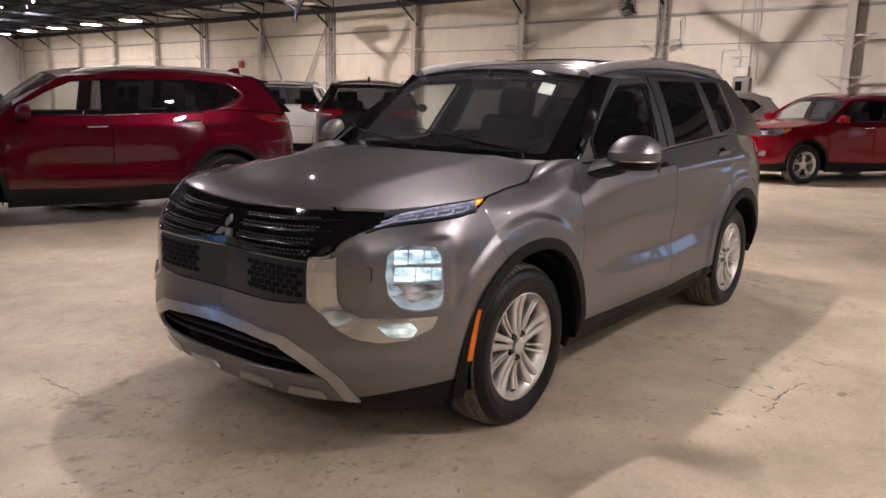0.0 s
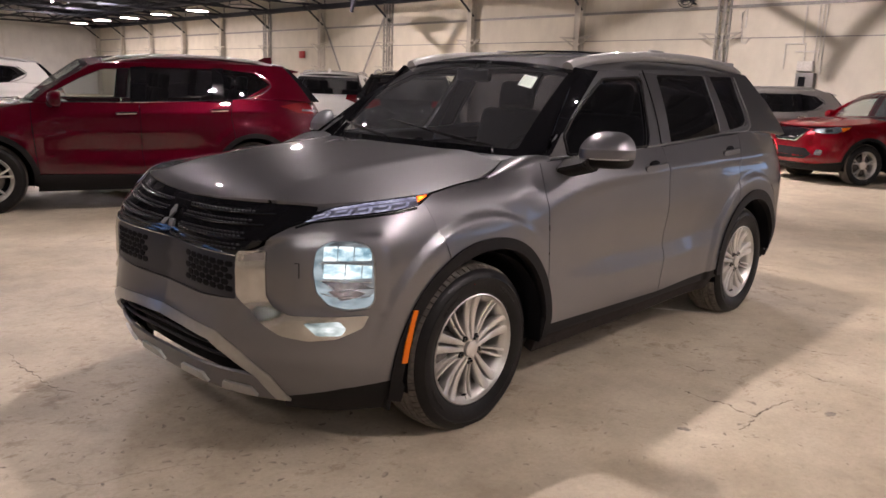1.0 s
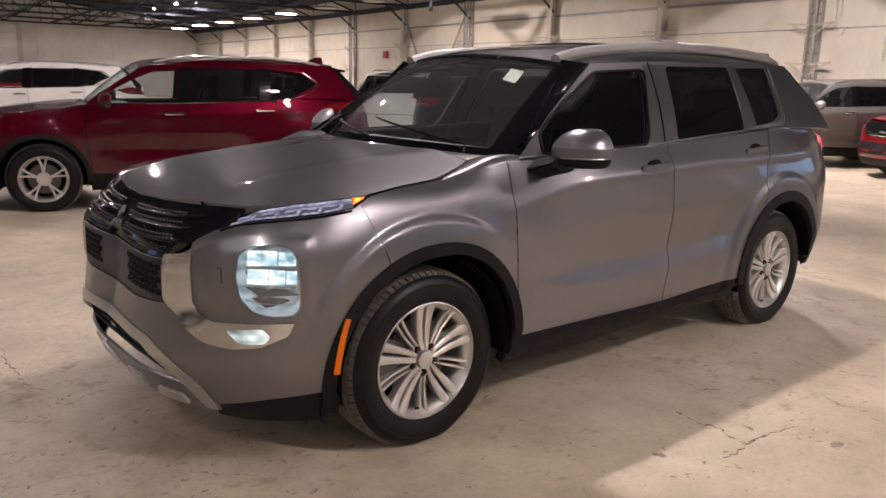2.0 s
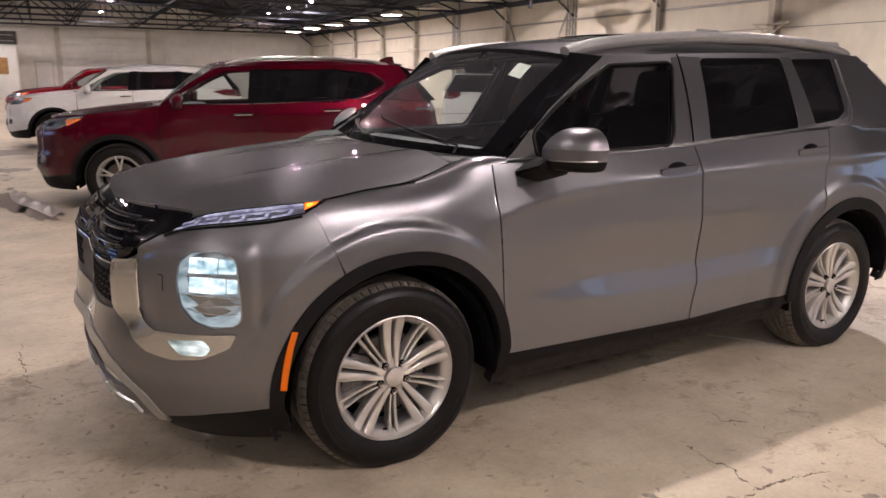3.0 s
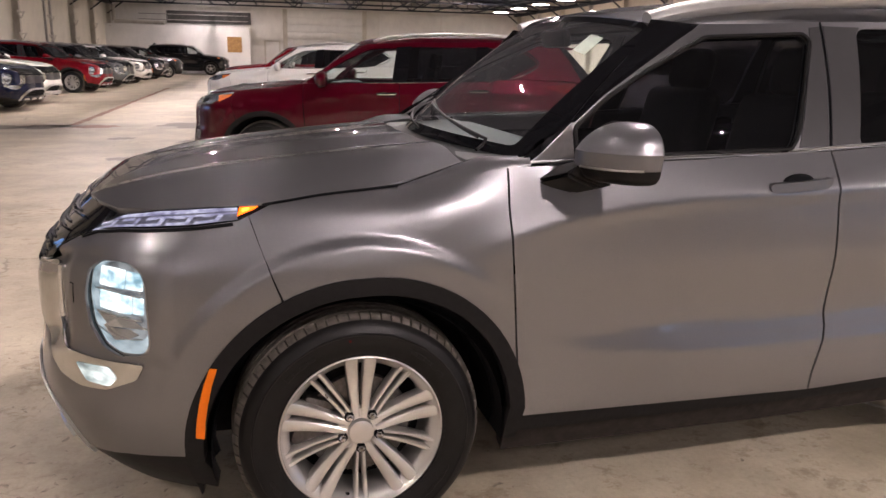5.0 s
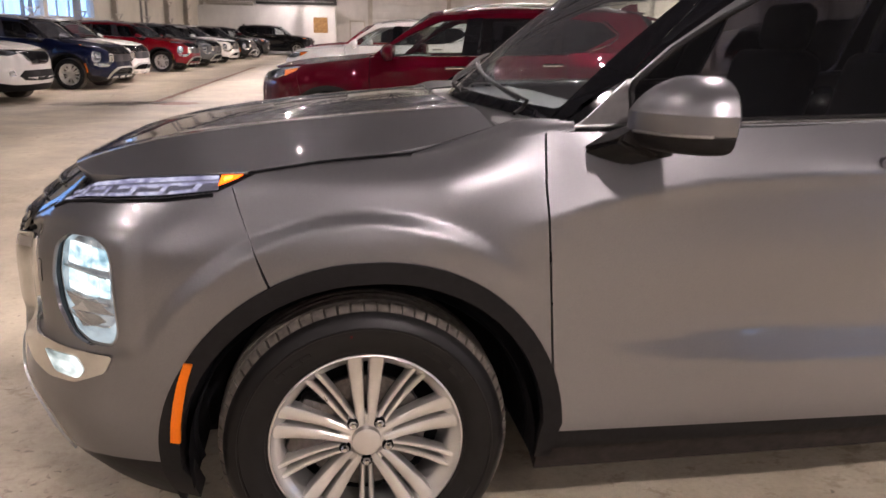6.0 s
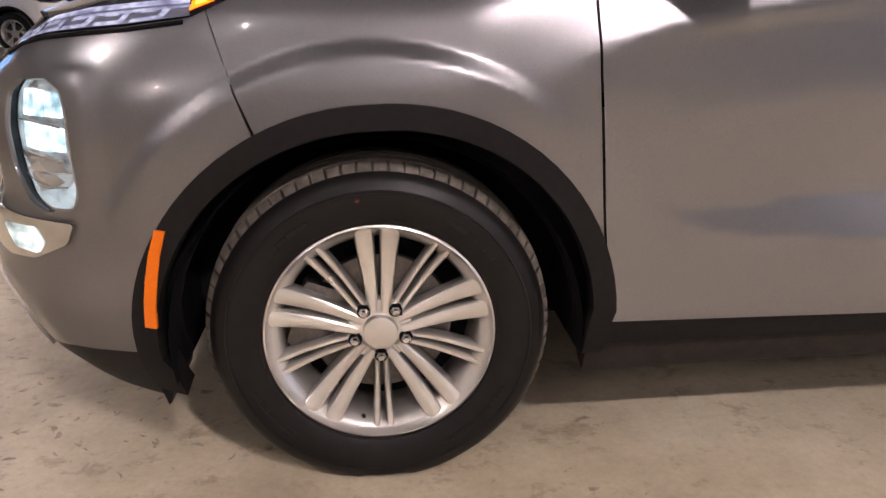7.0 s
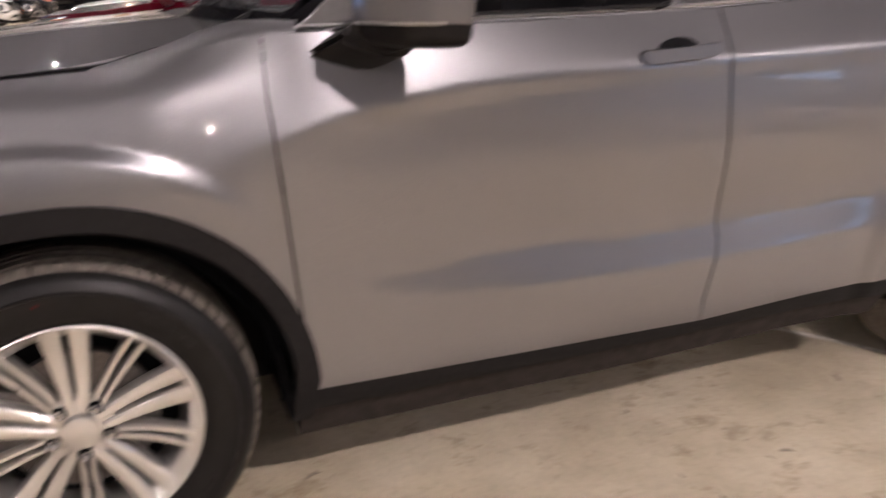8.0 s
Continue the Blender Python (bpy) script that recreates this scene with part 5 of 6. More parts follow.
        patch("roof_edge", SQUARE, ruled(ra, rb), mat, car, (0, -.6, 1), step=.06, mirror=m)
    ro = [(.935, 0), (.955, .30), (1.0, .602), (1.7, .602), (2.8, .602), (3.14, .60), (3.22, .3), (3.24, 0)]
    patch("roof", [(x, -y) for x, y in ro] + [(x, y) for x, y in ro[1:-1][::-1]], lambda x, y: np.stack([x, y, roof_z(x, y)], -1), mat, car, UP, step=.06, label="painted roof")
    patch("sunroof", rounded([(1.60, -.42), (2.4, -.44), (2.4, .44), (1.60, .42)], .05), lambda x, y: np.stack([x, y, roof_z(x, y)], -1), GLOSS_BLACK, car, UP, step=.08, lift=.006, label="black glass sunroof")
    bm = bmesh.new()
    prof = [(3.02, 1.640), (3.28, 1.615), (3.37, 1.592), (3.36, 1.572), (3.22, 1.565), (3.02, 1.59)]
    add_prism(bm, prof, lambda x, z, q: (x - .10 * (abs(q - .6) / .6) ** 2, q - .6, z - .05 * (abs(q - .6) / .6) ** 2), 1.2)
    part("spoiler", bm, mat, car)
    back = ruled([(3.55, -.70, 1.19), (3.60, 0, 1.19), (3.55, .70, 1.19)], [(3.20, -.60, 1.56), (3.26, 0, 1.58), (3.20, .60, 1.56)])
    patch("rear_screen", SQUARE, back, TINT, car, (1, 0, .5), step=.12)
    side = ruled([(3.40, -.80, 1.185), (3.325, -.70, 1.40), (3.12, -.605, 1.585)], [(3.57, -.70, 1.19), (3.44, -.65, 1.40), (3.20, -.60, 1.56)])
    both("rear_pillar", SQUARE, side, mat, car, (.5, -1, .2), step=.1)
    for m in (1, -1):
        bm = bmesh.new()
        xs = np.array((1.0, 1.06, 1.14, 1.28, 1.5, 1.9, 2.3, 2.7, 2.95, 3.06))
        hs = np.array((.006, .012, .017, .020, .021, .024, .027, .031, .024, .008))
        pts = [(x, -.578 * m, float(roof_z(np.array(x), np.array(.578))) + h) for x, h in zip(xs, hs)]
        pts = [tuple(p) for p in smooth_line(pts, 5)]
        add_tube(bm, pts, [.034] * len(pts), 12, .90)
        add_box(bm, (.10, .03, .05), (1.05, -.578 * m, 1.555), (0, -25, 0), .008)
        for x in (1.9, 2.9):
            add_box(bm, (.16, .025, .07), (x, -.578 * m, float(roof_z(np.array(x), np.array(.578))) + .03), (0, 0, 0), .01)
        part("roof_rail", bm, RAIL, car, "satin silver roof rail")
    bm = bmesh.new()
    add_prism(bm, [(2.95, 1.62), (3.00, 1.665), (3.08, 1.695), (3.15, 1.695), (3.17, 1.62)], lambda x, z, q: (x, q - .018, z), .036)
    part("aerial_fin", bm, mat, car)
    patch("windscreen", [(-.785, 0), (.785, 0), (.635, 1), (-.635, 1)], screen, WIND, car, (-1, 0, 1), step=.09, lift=-.004, label="clear windscreen")
    band = [(-.785, 0), (.785, 0), (.635, 1), (-.635, 1)]
    patch("screen_band", band, screen, GLOSS_BLACK, car, (-1, 0, 1), step=.08, lift=-.0015, holes=[rounded([(-.650, .06), (.650, .06), (.604, .955), (-.604, .955)], .03, 3)], thick=.002)
    patch("headliner", [(1.03, -.56), (3.05, -.56), (3.05, .56), (1.03, .56)], lambda x, y: np.stack([x, y, roof_z(x, y)], -1), SEAT, car, UP, step=.2, lift=-.045, thick=.01)
    # scuttle and wipers
    sa = [(.34, -.72, 1.100), (.305, -.35, 1.118), (.275, 0, 1.124), (.305, .35, 1.118), (.34, .72, 1.100)]
    sb = [(.56, -.785, 1.128), (.42, -.40, 1.136), (.375, 0, 1.140), (.42, .40, 1.136), (.56, .785, 1.128)]
    patch("scuttle", SQUARE, ruled(sa, sb), MATT_BLACK, car, UP, step=.06, lift=-.010)
    for y0, y1, t1 in ((-.62, .10, .16), (.05, .66, .12)):
        bm = bmesh.new()
        a = np.array((.36 + .10 * abs(y0), y0 * .95, 1.135))
        pts = [a, a + np.array((.03, .03, .012))] + [screen(np.array(y0 + (y1 - y0) * t), np.array(.03 + t1 * t)) + np.array((-.012, 0, .016)) for t in np.linspace(.1, 1, 8)]
        add_tube(bm, pts, .0055, 6)
        pts = [screen(np.array(y0 + (y1 - y0) * t), np.array(.02 + (t1 + .02) * t)) + np.array((-.006, 0, .009)) for t in np.linspace(.18, 1.12, 8)]
        add_tube(bm, pts, .0045, 6, .8)
        part("wiper", bm, MATT_BLACK, car, "black wiper arm and blade")
    # --- mirrors and handles ---
    for m in (1, -1):
        def mirror_ring(bm, z, f, g):
            """One level of the mirror's shell: round in front, flat behind. f: how wide, g: how deep it is there."""
            ring = []
            for a in np.linspace(0, math.pi, 25):
                y = .111 * f * math.cos(a)
                x = .712 - .124 * g * math.sin(a) ** .75
                ring.append((x - .36 * y, y))
            ring += [(.722 - .36 * y, y) for y in np.linspace(-.103, .103, 5) * f]
            return [bm.verts.new((x + .10 * max(0, z), (-1.040 + y) * m, 1.150 + z)) for x, y in ring]

        def mirror_shell(levels):
            bm = bmesh.new()
            rings = [mirror_ring(bm, *lv) for lv in levels]
            for u, v in zip(rings, rings[1:]):
                for k in range(len(u)):
                    bm.faces.new((u[k], u[(k + 1) % len(u)], v[(k + 1) % len(u)], v[k]))
            bm.faces.new(rings[0][::-1]), bm.faces.new(rings[-1])
            return bm
        dome = [(-.010, .985, .985), (.012, .998, 1.0), (.032, 1.0, 1.0), (.0345, .985, .975), (.044, .965, .94), (.056, .925, .87), (.070, .86, .77), (.084, .76, .645), (.096, .63, .50), (.105, .47, .35), (.110, .28, .2)]
        mir = part("wing_mirror", mirror_shell(dome), mat, car, "painted wing mirror with a dark lower half", sharp=24)
        part("mirror_base", mirror_shell([(-.054, .62, .5), (-.051, .74, .64), (-.044, .86, .80), (-.032, .935, .91), (-.012, .972, .968)]), MATT_BLACK, mir, sharp=50)
        bm = bmesh.new()
        add_prism(bm, [(.508, 1.072), (.535, 1.056), (.61, 1.030), (.66, 1.040), (.70, 1.095), (.69, 1.125), (.60, 1.125), (.535, 1.092)], lambda x, z, q: (x + .25 * q, (-.860 - q) * m, z + .30 * q), .15)
        bmesh.ops.bevel(bm, geom=bm.edges[:], offset=.010, segments=2, affect="EDGES")
        part("mirror_foot", bm, MATT_BLACK, mir)
        bm = bmesh.new()
        add_tube(bm, [(.586 + .36 * d + .124 * (1 - math.sqrt(max(0, 1 - (d / .111) ** 2)) ** .75), (-1.040 - d) * m, 1.1405) for d in np.linspace(-.02, .107, 12)], .003, 6)
        part("turn_strip", bm, SATIN, mir)
        for x, z in ((1.394, 1.054), (2.368, 1.100)):
            w = float(-side_xz(np.array(x), np.array(z))[1])
            # black bulge that paints the shade of the hollow behind the handle
            bm = bmesh.new()
            bmesh.ops.create_uvsphere(bm, u_segments=20, v_segments=10, radius=1)
            bmesh.ops.scale(bm, vec=(.062, .014, .032), verts=bm.verts)
            cup = part("handle_cup", bm, PIT, car)
            cup.location = (x, -(w - .006) * m, z + .002)
            bm = bmesh.new()
            bar = rounded([(x - .116, z - .004), (x - .108, z + .006), (x + .085, z + .017), (x + .118, z + .020), (x + .112, z - .004), (x + .092, z - .012), (x - .095, z - .024), (x - .112, z - .018)], .006, 2)
            add_prism(bm, bar, lambda px, pz, q: (px, -(w + .034 - q - 1.6 * (px - x) ** 2) * m, pz), .026)
            bmesh.ops.bevel(bm, geom=[e for e in bm.edges if len(e.link_faces) == 2 and e.calc_face_angle(0) > .9], offset=.005, segments=2, affect="EDGES")
            part("door_handle", bm, mat, car, "painted pull handle over a blackened cup shade")
    # --- inside, wheel housings and underside ---
    sh = [(0, .24), (sx(-.44), .24)] + [(sx(x), z) for x, z in arc(0, HUB, .42, 190, -10, 20)] + [(sx(.44), .25), (sx(2.26), .25)] + [(sx(x), z) for x, z in arc(WB, HUB, .42, 190, -10, 20)] + [(sx(3.15), .25), (S_END, .25), (S_END, 1.10), (sx(2.9), 1.14), (sx(.45), 1.09), (sx(-.2), .95), (.5, .88), (0, .88)]
    both("body_shell", sh, flank, PIT, car, tail_out, step=.08, lift=-.080, thick=0)
    for cx in (0, WB):
        for m in (1, -1):
            bm = bmesh.new()
            n = 28
            prof = [(.424, -.925), (.424, -.60), (.30, -.56), (.05, -.56)]
            rings = [[bm.verts.new((cx + r * math.cos(a), y * m, HUB + r * math.sin(a))) for r, y in prof] for a in np.linspace(radians(-7 if cx == 0 else 6), radians(190), n)]
            for u, v in zip(rings, rings[1:]):
                for k in range(3):
                    bm.faces.new((u[k], u[k + 1], v[k + 1], v[k]))
            part("wheel_housing", bm, PIT, car)
    bm = bmesh.new()
    add_box(bm, (3.9, 1.16, .12), (1.30, 0, .29), (0, 0, 0), .03)
    add_box(bm, (1.62, 1.62, .10), (1.36, 0, .29), (0, 0, 0), .03)
    add_box(bm, (.30, 1.10, .08), (-.62, 0, .28), (0, 0, 0), .03)
    part("underbody", bm, PIT, car)
    bm = bmesh.new()
    add_box(bm, (2.9, 1.5, .1), (1.9, 0, .50), (0, 0, 0), .02)
    add_box(bm, (.30, 1.46, .20), (.70, 0, 1.02), (0, 0, 0), .06)
    add_box(bm, (.36, 1.36, .05), (.55, 0, 1.10), (0, -3, 0), .02)
    add_box(bm, (.40, .30, .50), (1.2, 0, .70), (0, 0, 0), .05)
    part("dashboard", bm, DASH, car)
    if detail:
        bm = bmesh.new()
        c = Vector((.98, -.37, 1.02))
        ring = [c + Vector((.05 * math.sin(a), .18 * math.cos(a), .175 * math.sin(a))) for a in np.linspace(0, 2 * math.pi, 29)]
        add_tube(bm, ring, .014, 8, caps=False)
        add_box(bm, (.05, .13, .09), c, (0, -16, 0), .02)
        add_tube(bm, [c + Vector((0, -.17, 0)), c + Vector((0, .17, 0))], .014, 8)
        part("steering_wheel", bm, MATT_BLACK, car)
    for x, ys in ((1.42, (-.37, .37)), (2.30, (-.42, 0, .42))):
        for y in ys:
            bm = bmesh.new()
            add_box(bm, (.50, .50 if x < 2 else .40, .16), (x, y, .68), (0, -8, 0), .05, 3)
            add_box(bm, (.14, .50 if x < 2 else .40, .62), (x + .28, y, 1.00), (0, 14, 0), .06, 3)
            add_box(bm, (.10, .27, .19), (x + .38, y, 1.39 if x < 2 else 1.34), (0, 10, 0), .045, 3)
            add_tube(bm, [(x + .36, y - .06, 1.25), (x + .38, y - .06, 1.36)], .008, 6)
            add_tube(bm, [(x + .36, y + .06, 1.25), (x + .38, y + .06, 1.36)], .008, 6)
            part("seat", bm, SEAT, car, "dark cloth seat with a headrest")
    if detail:
        bm = bmesh.new()
        add_box(bm, (.04, .24, .07), (.93, 0, 1.50), (0, -12, 0), .02)
        add_tube(bm, [(.93, 0, 1.52), (.97, 0, 1.57)], .012, 6)
        part("rear_view_mirror", bm, MATT_BLACK, car)
        patch("paper_tag", rounded([(-.485, .72), (-.40, .745), (-.385, .88), (-.468, .862)], .004, 2), screen, PAPER, car, (-1, 0, 1), step=.1, lift=-.014, thick=.001, label="white paper tag behind the windscreen")
    return car


def finish_wheels(car, style="pairs", detail=True):
    for x in (0, WB):
        build_wheel(car, pose(x, -.893, HUB), style, detail)
        build_wheel(car, pose(x, .893, HUB, 0, 0, 180), style, detail)


gray_suv = build_suv("suv", "dark gray metallic suv with lit headlamps and tinted rear windows", GRAY)
finish_wheels(gray_suv)


# ---- the other parked cars ----
WAGON_WINDOWS = ([(.66, 1.138), (1.40, 1.150), (1.43, 1.508), (1.14, 1.492), (.90, 1.385), (.66, 1.245)],
                 [(1.52, 1.155), (2.27, 1.185), (2.29, 1.53), (1.55, 1.522)],
                 [(2.36, 1.19), (2.62, 1.215), (2.93, 1.375), (2.76, 1.50), (2.38, 1.532)])


def build_wagon(name, label, mat):
    """A rounder crossover with a kicked-up rear window line and black cladding."""
    car = thing(name, label, "car")
    st = .05
    fender = [(.472, .40), (.445, .65), (.428, .886), (.425, 1.0), (.429, 1.115), (.35, 1.103), (.25, 1.083), (.116, 1.058), (-.10, 1.045), (-.27, 1.020),
              (-.33, 1.008), (-.36, .90)] + arc(0, HUB, .47, 128, 20, 26) + [(.455, .45), (.460, .40)]
    door_f = [(.480, .40), (1.50, .385), (1.47, .60), (1.462, 1.150), (1.0, 1.131), (.437, 1.117), (.433, 1.0), (.439, .886), (.455, .65)]
    door_r = [(1.508, .385), (2.17, .40)] + arc(WB, HUB, .475, 174, 120, 14) + [(2.43, 1.0), (2.45, 1.168), (1.66, 1.157), (1.470, 1.150), (1.478, .60)]
    quarter = [(2.458, 1.175), (2.438, 1.0)] + arc(WB, HUB, .475, 119, 20, 20) + [(3.16, .56), (3.36, .72), (3.42, 1.0), (3.43, 1.19), (2.9, 1.205), (2.47, 1.195)]
    both("fender", fender, side_xz, mat, car, LEFT, step=st)
    both("front_door", door_f, side_xz, mat, car, LEFT, step=st)
    both("rear_door", door_r, side_xz, mat, car, LEFT, step=st)
    both("rear_quarter", quarter, side_xz, mat, car, LEFT, step=st)
    e0 = [flank(sx(x), z) for x, z in ((.116, 1.058), (.25, 1.083), (.35, 1.103), (.429, 1.115), (.50, 1.121))]
    e1 = [(.122, -.806, 1.062), (.22, -.772, 1.082), (.30, -.732, 1.10), (.37, -.715, 1.118), (.52, -.76, 1.124)]
    both("fender_top", SQUARE, ruled(e0, e1), mat, car, UP, step=.12)
    half = [(-.80, 0), (-.787, .22), (-.755, .40), (-.715, .53), (-.65, .66), (-.52, .772), (-.40, .822), (-.287, .846), (-.10, .833), (.05, .818), (.116, .800), (.18, .775), (.27, .735), (.345, .70), (.335, .55), (.30, .30), (.285, 0)]
    patch("bonnet", [(x, -y) for x, y in half] + [(x, y) for x, y in half[1:-1][::-1]], lambda x, y: np.stack([x, y, hood_z(x, y)], -1), mat, car, UP, step=st, thick=.02)
    seam = [(sx(x), z) for x, z in arc(0, HUB, .472, 178, 129, 14)]
    hb = [(0, .34), (.70, .34), (sx(-.48), .40)] + seam + [(sx(-.363), .90), (sx(-.335), 1.002), (1.0, .966), (.85, .945), (.62, .93), (.3, .945), (0, .94)]
    patch("front_bumper", hb + [(-a, b) for a, b in hb[1:-1][::-1]], flank, mat, car, lambda p: np.array((p[0] - 1.4, p[1] * 2.0, .1)), step=st)
    gr = [(0, .70), (.26, .70), (.40, .80), (.50, .925), (.2, .938), (0, .936)]
    patch("grille", gr + [(-a, b) for a, b in gr[1:-1][::-1]], flank, GLOSS_BLACK, car, FRONT, step=.05, lift=.004)
    for sg in (1, -1):
        bm = bmesh.new()
        add_tube(bm, [flank(sg * s, z) + np.array((-.010, 0, 0)) for s, z in smooth_line([(.02, .72), (.24, .72), (.38, .81), (.48, .92)], 6)], .014, 6)
        part("grille_trim", bm, CHROME, car, "chrome grille trim")
    lo = [(0, .40), (.5, .42), (.62, .50), (.5, .60), (0, .60)]
    patch("lower_grille", lo + [(-a, b) for a, b in lo[1:-1][::-1]], flank, MATT_BLACK, car, FRONT, step=.06, lift=.003)
    low = [(0, .22), (.70, .22), (sx(-.46), .22), (sx(-.47), .40), (.70, .335), (0, .335)]
    patch("lower_lip", low + [(-a, b) for a, b in low[1:-1][::-1]], flank, MATT_BLACK, car, lambda p: np.array((p[0] - 1.4, p[1] * 2.0, .1)), step=.06, lift=.002)
    for m in (False, True):
        hl = [(.52, .905), (.75, .86), (sx(-.60), .875), (sx(-.36), .985), (sx(-.33), 1.005), (1.0, .985), (.80, .955), (.60, .935)]
        lamp_ = patch("headlamp", hl, flank, REFLECTOR, car, CORNER, step=.04, lift=.004, mirror=m, label="clear headlamp with an amber corner")
        patch("amber_corner", [(sx(-.50), .905), (sx(-.37), .965), (sx(-.36), .985), (sx(-.52), .965)], flank, ORANGE, lamp_, CORNER, step=.05, lift=.007, mirror=m)
        patch("projector", rounded([(.78, .89), (.90, .90), (.92, .94), (.80, .935)], .015), flank, GLOSS_BLACK, lamp_, CORNER, step=.05, lift=.007, mirror=m)
        patch("lamp_lens", hl, flank, CLEAR, lamp_, CORNER, step=.05, lift=.012, mirror=m)
        patch("fog_lamp", rounded([(.66, .50), (.78, .49), (.80, .58), (.70, .60)], .02), flank, REFLECTOR, car, CORNER, step=.05, lift=.004, mirror=m)
        ta = [(sx(3.02), 1.13), (sx(3.25), 1.055), (S_END - .62, 1.03), (S_END - .42, 1.10), (S_END - .45, 1.185), (sx(3.36), 1.19)]
        t = patch("tail_lamp", ta, flank, RED_LENS, car, tail_out, step=.05, lift=.010, mirror=m, label="red boomerang tail lamp")
        patch("reverse_lamp", [(sx(3.28), 1.075), (S_END - .66, 1.06), (S_END - .60, 1.085), (sx(3.3), 1.10)], flank, REFLECTOR, t, tail_out, step=.05, lift=.013, mirror=m)
    for cx in (0, WB):
        ol = arc(cx, HUB, .478, -4, 184, 40) + arc(cx, HUB, .428, 184, -4, 40)
        both("arch_cladding", ol, side_xz, MATT_BLACK, car, LEFT, step=.04, lift=.010, thick=.05)
    both("sill_cladding", [(.455, .392), (1.5, .378), (2.19, .392), (2.27, .24), (1.4, .215), (.455, .215)], side_xz, MATT_BLACK, car, LEFT, step=.06, lift=.0, thick=.05)
    tb = [(sx(3.16), .56), (sx(3.36), .72), (S_END, .76), (S_END, .40), (sx(3.3), .40), (sx(3.16), .42)]
    both("rear_bumper", tb, flank, mat, car, tail_out, step=.06)
    both("rear_apron", [(sx(3.13), .41), (sx(3.3), .395), (S_END, .395), (S_END, .22), (sx(3.2), .24)], flank, MATT_BLACK, car, tail_out, step=.08, lift=.0)
    both("tailgate", [(sx(3.37), .73), (sx(3.43), 1.0), (sx(3.44), 1.19), (S_END, 1.19), (S_END, .77)], flank, mat, car, tail_out, step=.06)
    top = [(3.12, 1.585), (2.8, 1.592), (2.25, 1.580), (1.7, 1.565), (1.1, 1.540), (.98, 1.490), (.80, 1.385), (.627, 1.262), (.46, 1.125)]
    cab = BELT[:1] + [(x, z - .004) for x, z in BELT[1:]] + [(3.2, 1.205), (3.40, 1.185), (3.27, 1.40)] + top
    holes = [rounded(w, .025, 3) for w in WAGON_WINDOWS]
    both("cabin_frame", cab, cabin_xz, mat, car, LEFT, step=.05, holes=holes, thick=.03)
    for m in (False, True):
        sy = -1 if m else 1
        for nm, h, g in (("front_window", holes[0], SIDE_GLASS), ("rear_window", holes[1], TINT), ("quarter_window", holes[2], TINT)):
            patch(nm, h, cabin_xz, g, car, LEFT, step=.08, lift=-.010, mirror=m)
        patch("window_post", [(1.380, 1.148), (1.535, 1.153), (1.572, 1.525), (1.415, 1.512)], cabin_xz, GLOSS_BLACK, car, LEFT, step=.08, lift=.003, mirror=m)
        patch("window_post", [(2.255, 1.183), (2.380, 1.190), (2.402, 1.535), (2.275, 1.533)], cabin_xz, GLOSS_BLACK, car, LEFT, step=.08, lift=.003, mirror=m)
        bm = bmesh.new()
        ln = smooth_line([(.60, 1.130), (1.4, 1.145), (2.3, 1.180), (2.62, 1.208), (2.94, 1.372), (2.78, 1.508)], 6)
        add_tube(bm, [cabin_xz(np.array(x), np.array(z)) * np.array((1, sy, 1)) + np.array((0, -.004 * sy, 0)) for x, z in ln], .008, 6)
        part("belt_trim", bm, CHROME, car)
        pa = [cabin_xz(np.array(x), np.array(z)) for x, z in [(.45, 1.124)] + top[::-1][1:4] + [(1.0, 1.515)]]
        pb = [screen(np.array(-(.79 - .15 * t)), np.array(t)) for t in (0.0, .25, .5, .75, 1.0)]
        patch("screen_pillar", SQUARE, ruled(pa, pb), mat, car, (-.5, -1, .4), step=.08, mirror=m)
        ra = [cabin_xz(np.array(x), np.array(z)) for x, z in [(1.0, 1.512)] + top[::-1][4:]]
        rb = [(x, -.60, roof_z(np.array(x), np.array(.60))) for x in (1.0, 1.2, 1.7, 2.25, 2.8, 3.12)]
        patch("roof_edge", SQUARE, ruled(ra, rb), mat, car, (0, -.6, 1), step=.06, mirror=m)
        bm = bmesh.new()
        xs = np.array((1.15, 1.3, 1.6, 2.0, 2.4, 2.8, 3.0))
        hs = np.array((.0, .028, .034, .036, .036, .030, .0))
        add_tube(bm, [(x, -.575 * sy, float(roof_z(np.array(x), np.array(.575))) + h) for x, h in zip(xs, hs)], .017, 8)
        part("roof_rail", bm, RAIL, car)
        for x, z in ((1.33, 1.03), (2.31, 1.075)):
            w = float(-side_xz(np.array(x), np.array(z))[1])
            bm = bmesh.new()
            pts = [(x - .10, -(w - .004) * sy, z - .004), (x - .08, -(w + .022) * sy, z - .003), (x, -(w + .032) * sy, z), (x + .08, -(w + .022) * sy, z + .002), (x + .10, -(w - .002) * sy, z + .003)]
            add_tube(bm, [tuple(p) for p in smooth_line(pts, 3)], .013, 8, 1.2)
            part("door_handle", bm, CHROME, car, "chrome door handle")
        bm = bmesh.new()
        bmesh.ops.create_uvsphere(bm, u_segments=16, v_segments=10, radius=1)
        bmesh.ops.scale(bm, vec=(.085, .12, .085), verts=bm.verts)
        for v in bm.verts:
            v.co.x = min(v.co.x, .045)
        bmesh.ops.translate(bm, verts=bm.verts, vec=(.66, -1.0 * sy, 1.17))
        mir = part("wing_mirror", bm, mat, car, sharp=50)
        bm = bmesh.new()
        add_tube(bm, [(.60, -.84 * sy, 1.10), (.64, -.95 * sy, 1.13)], [.04, .03], 8)
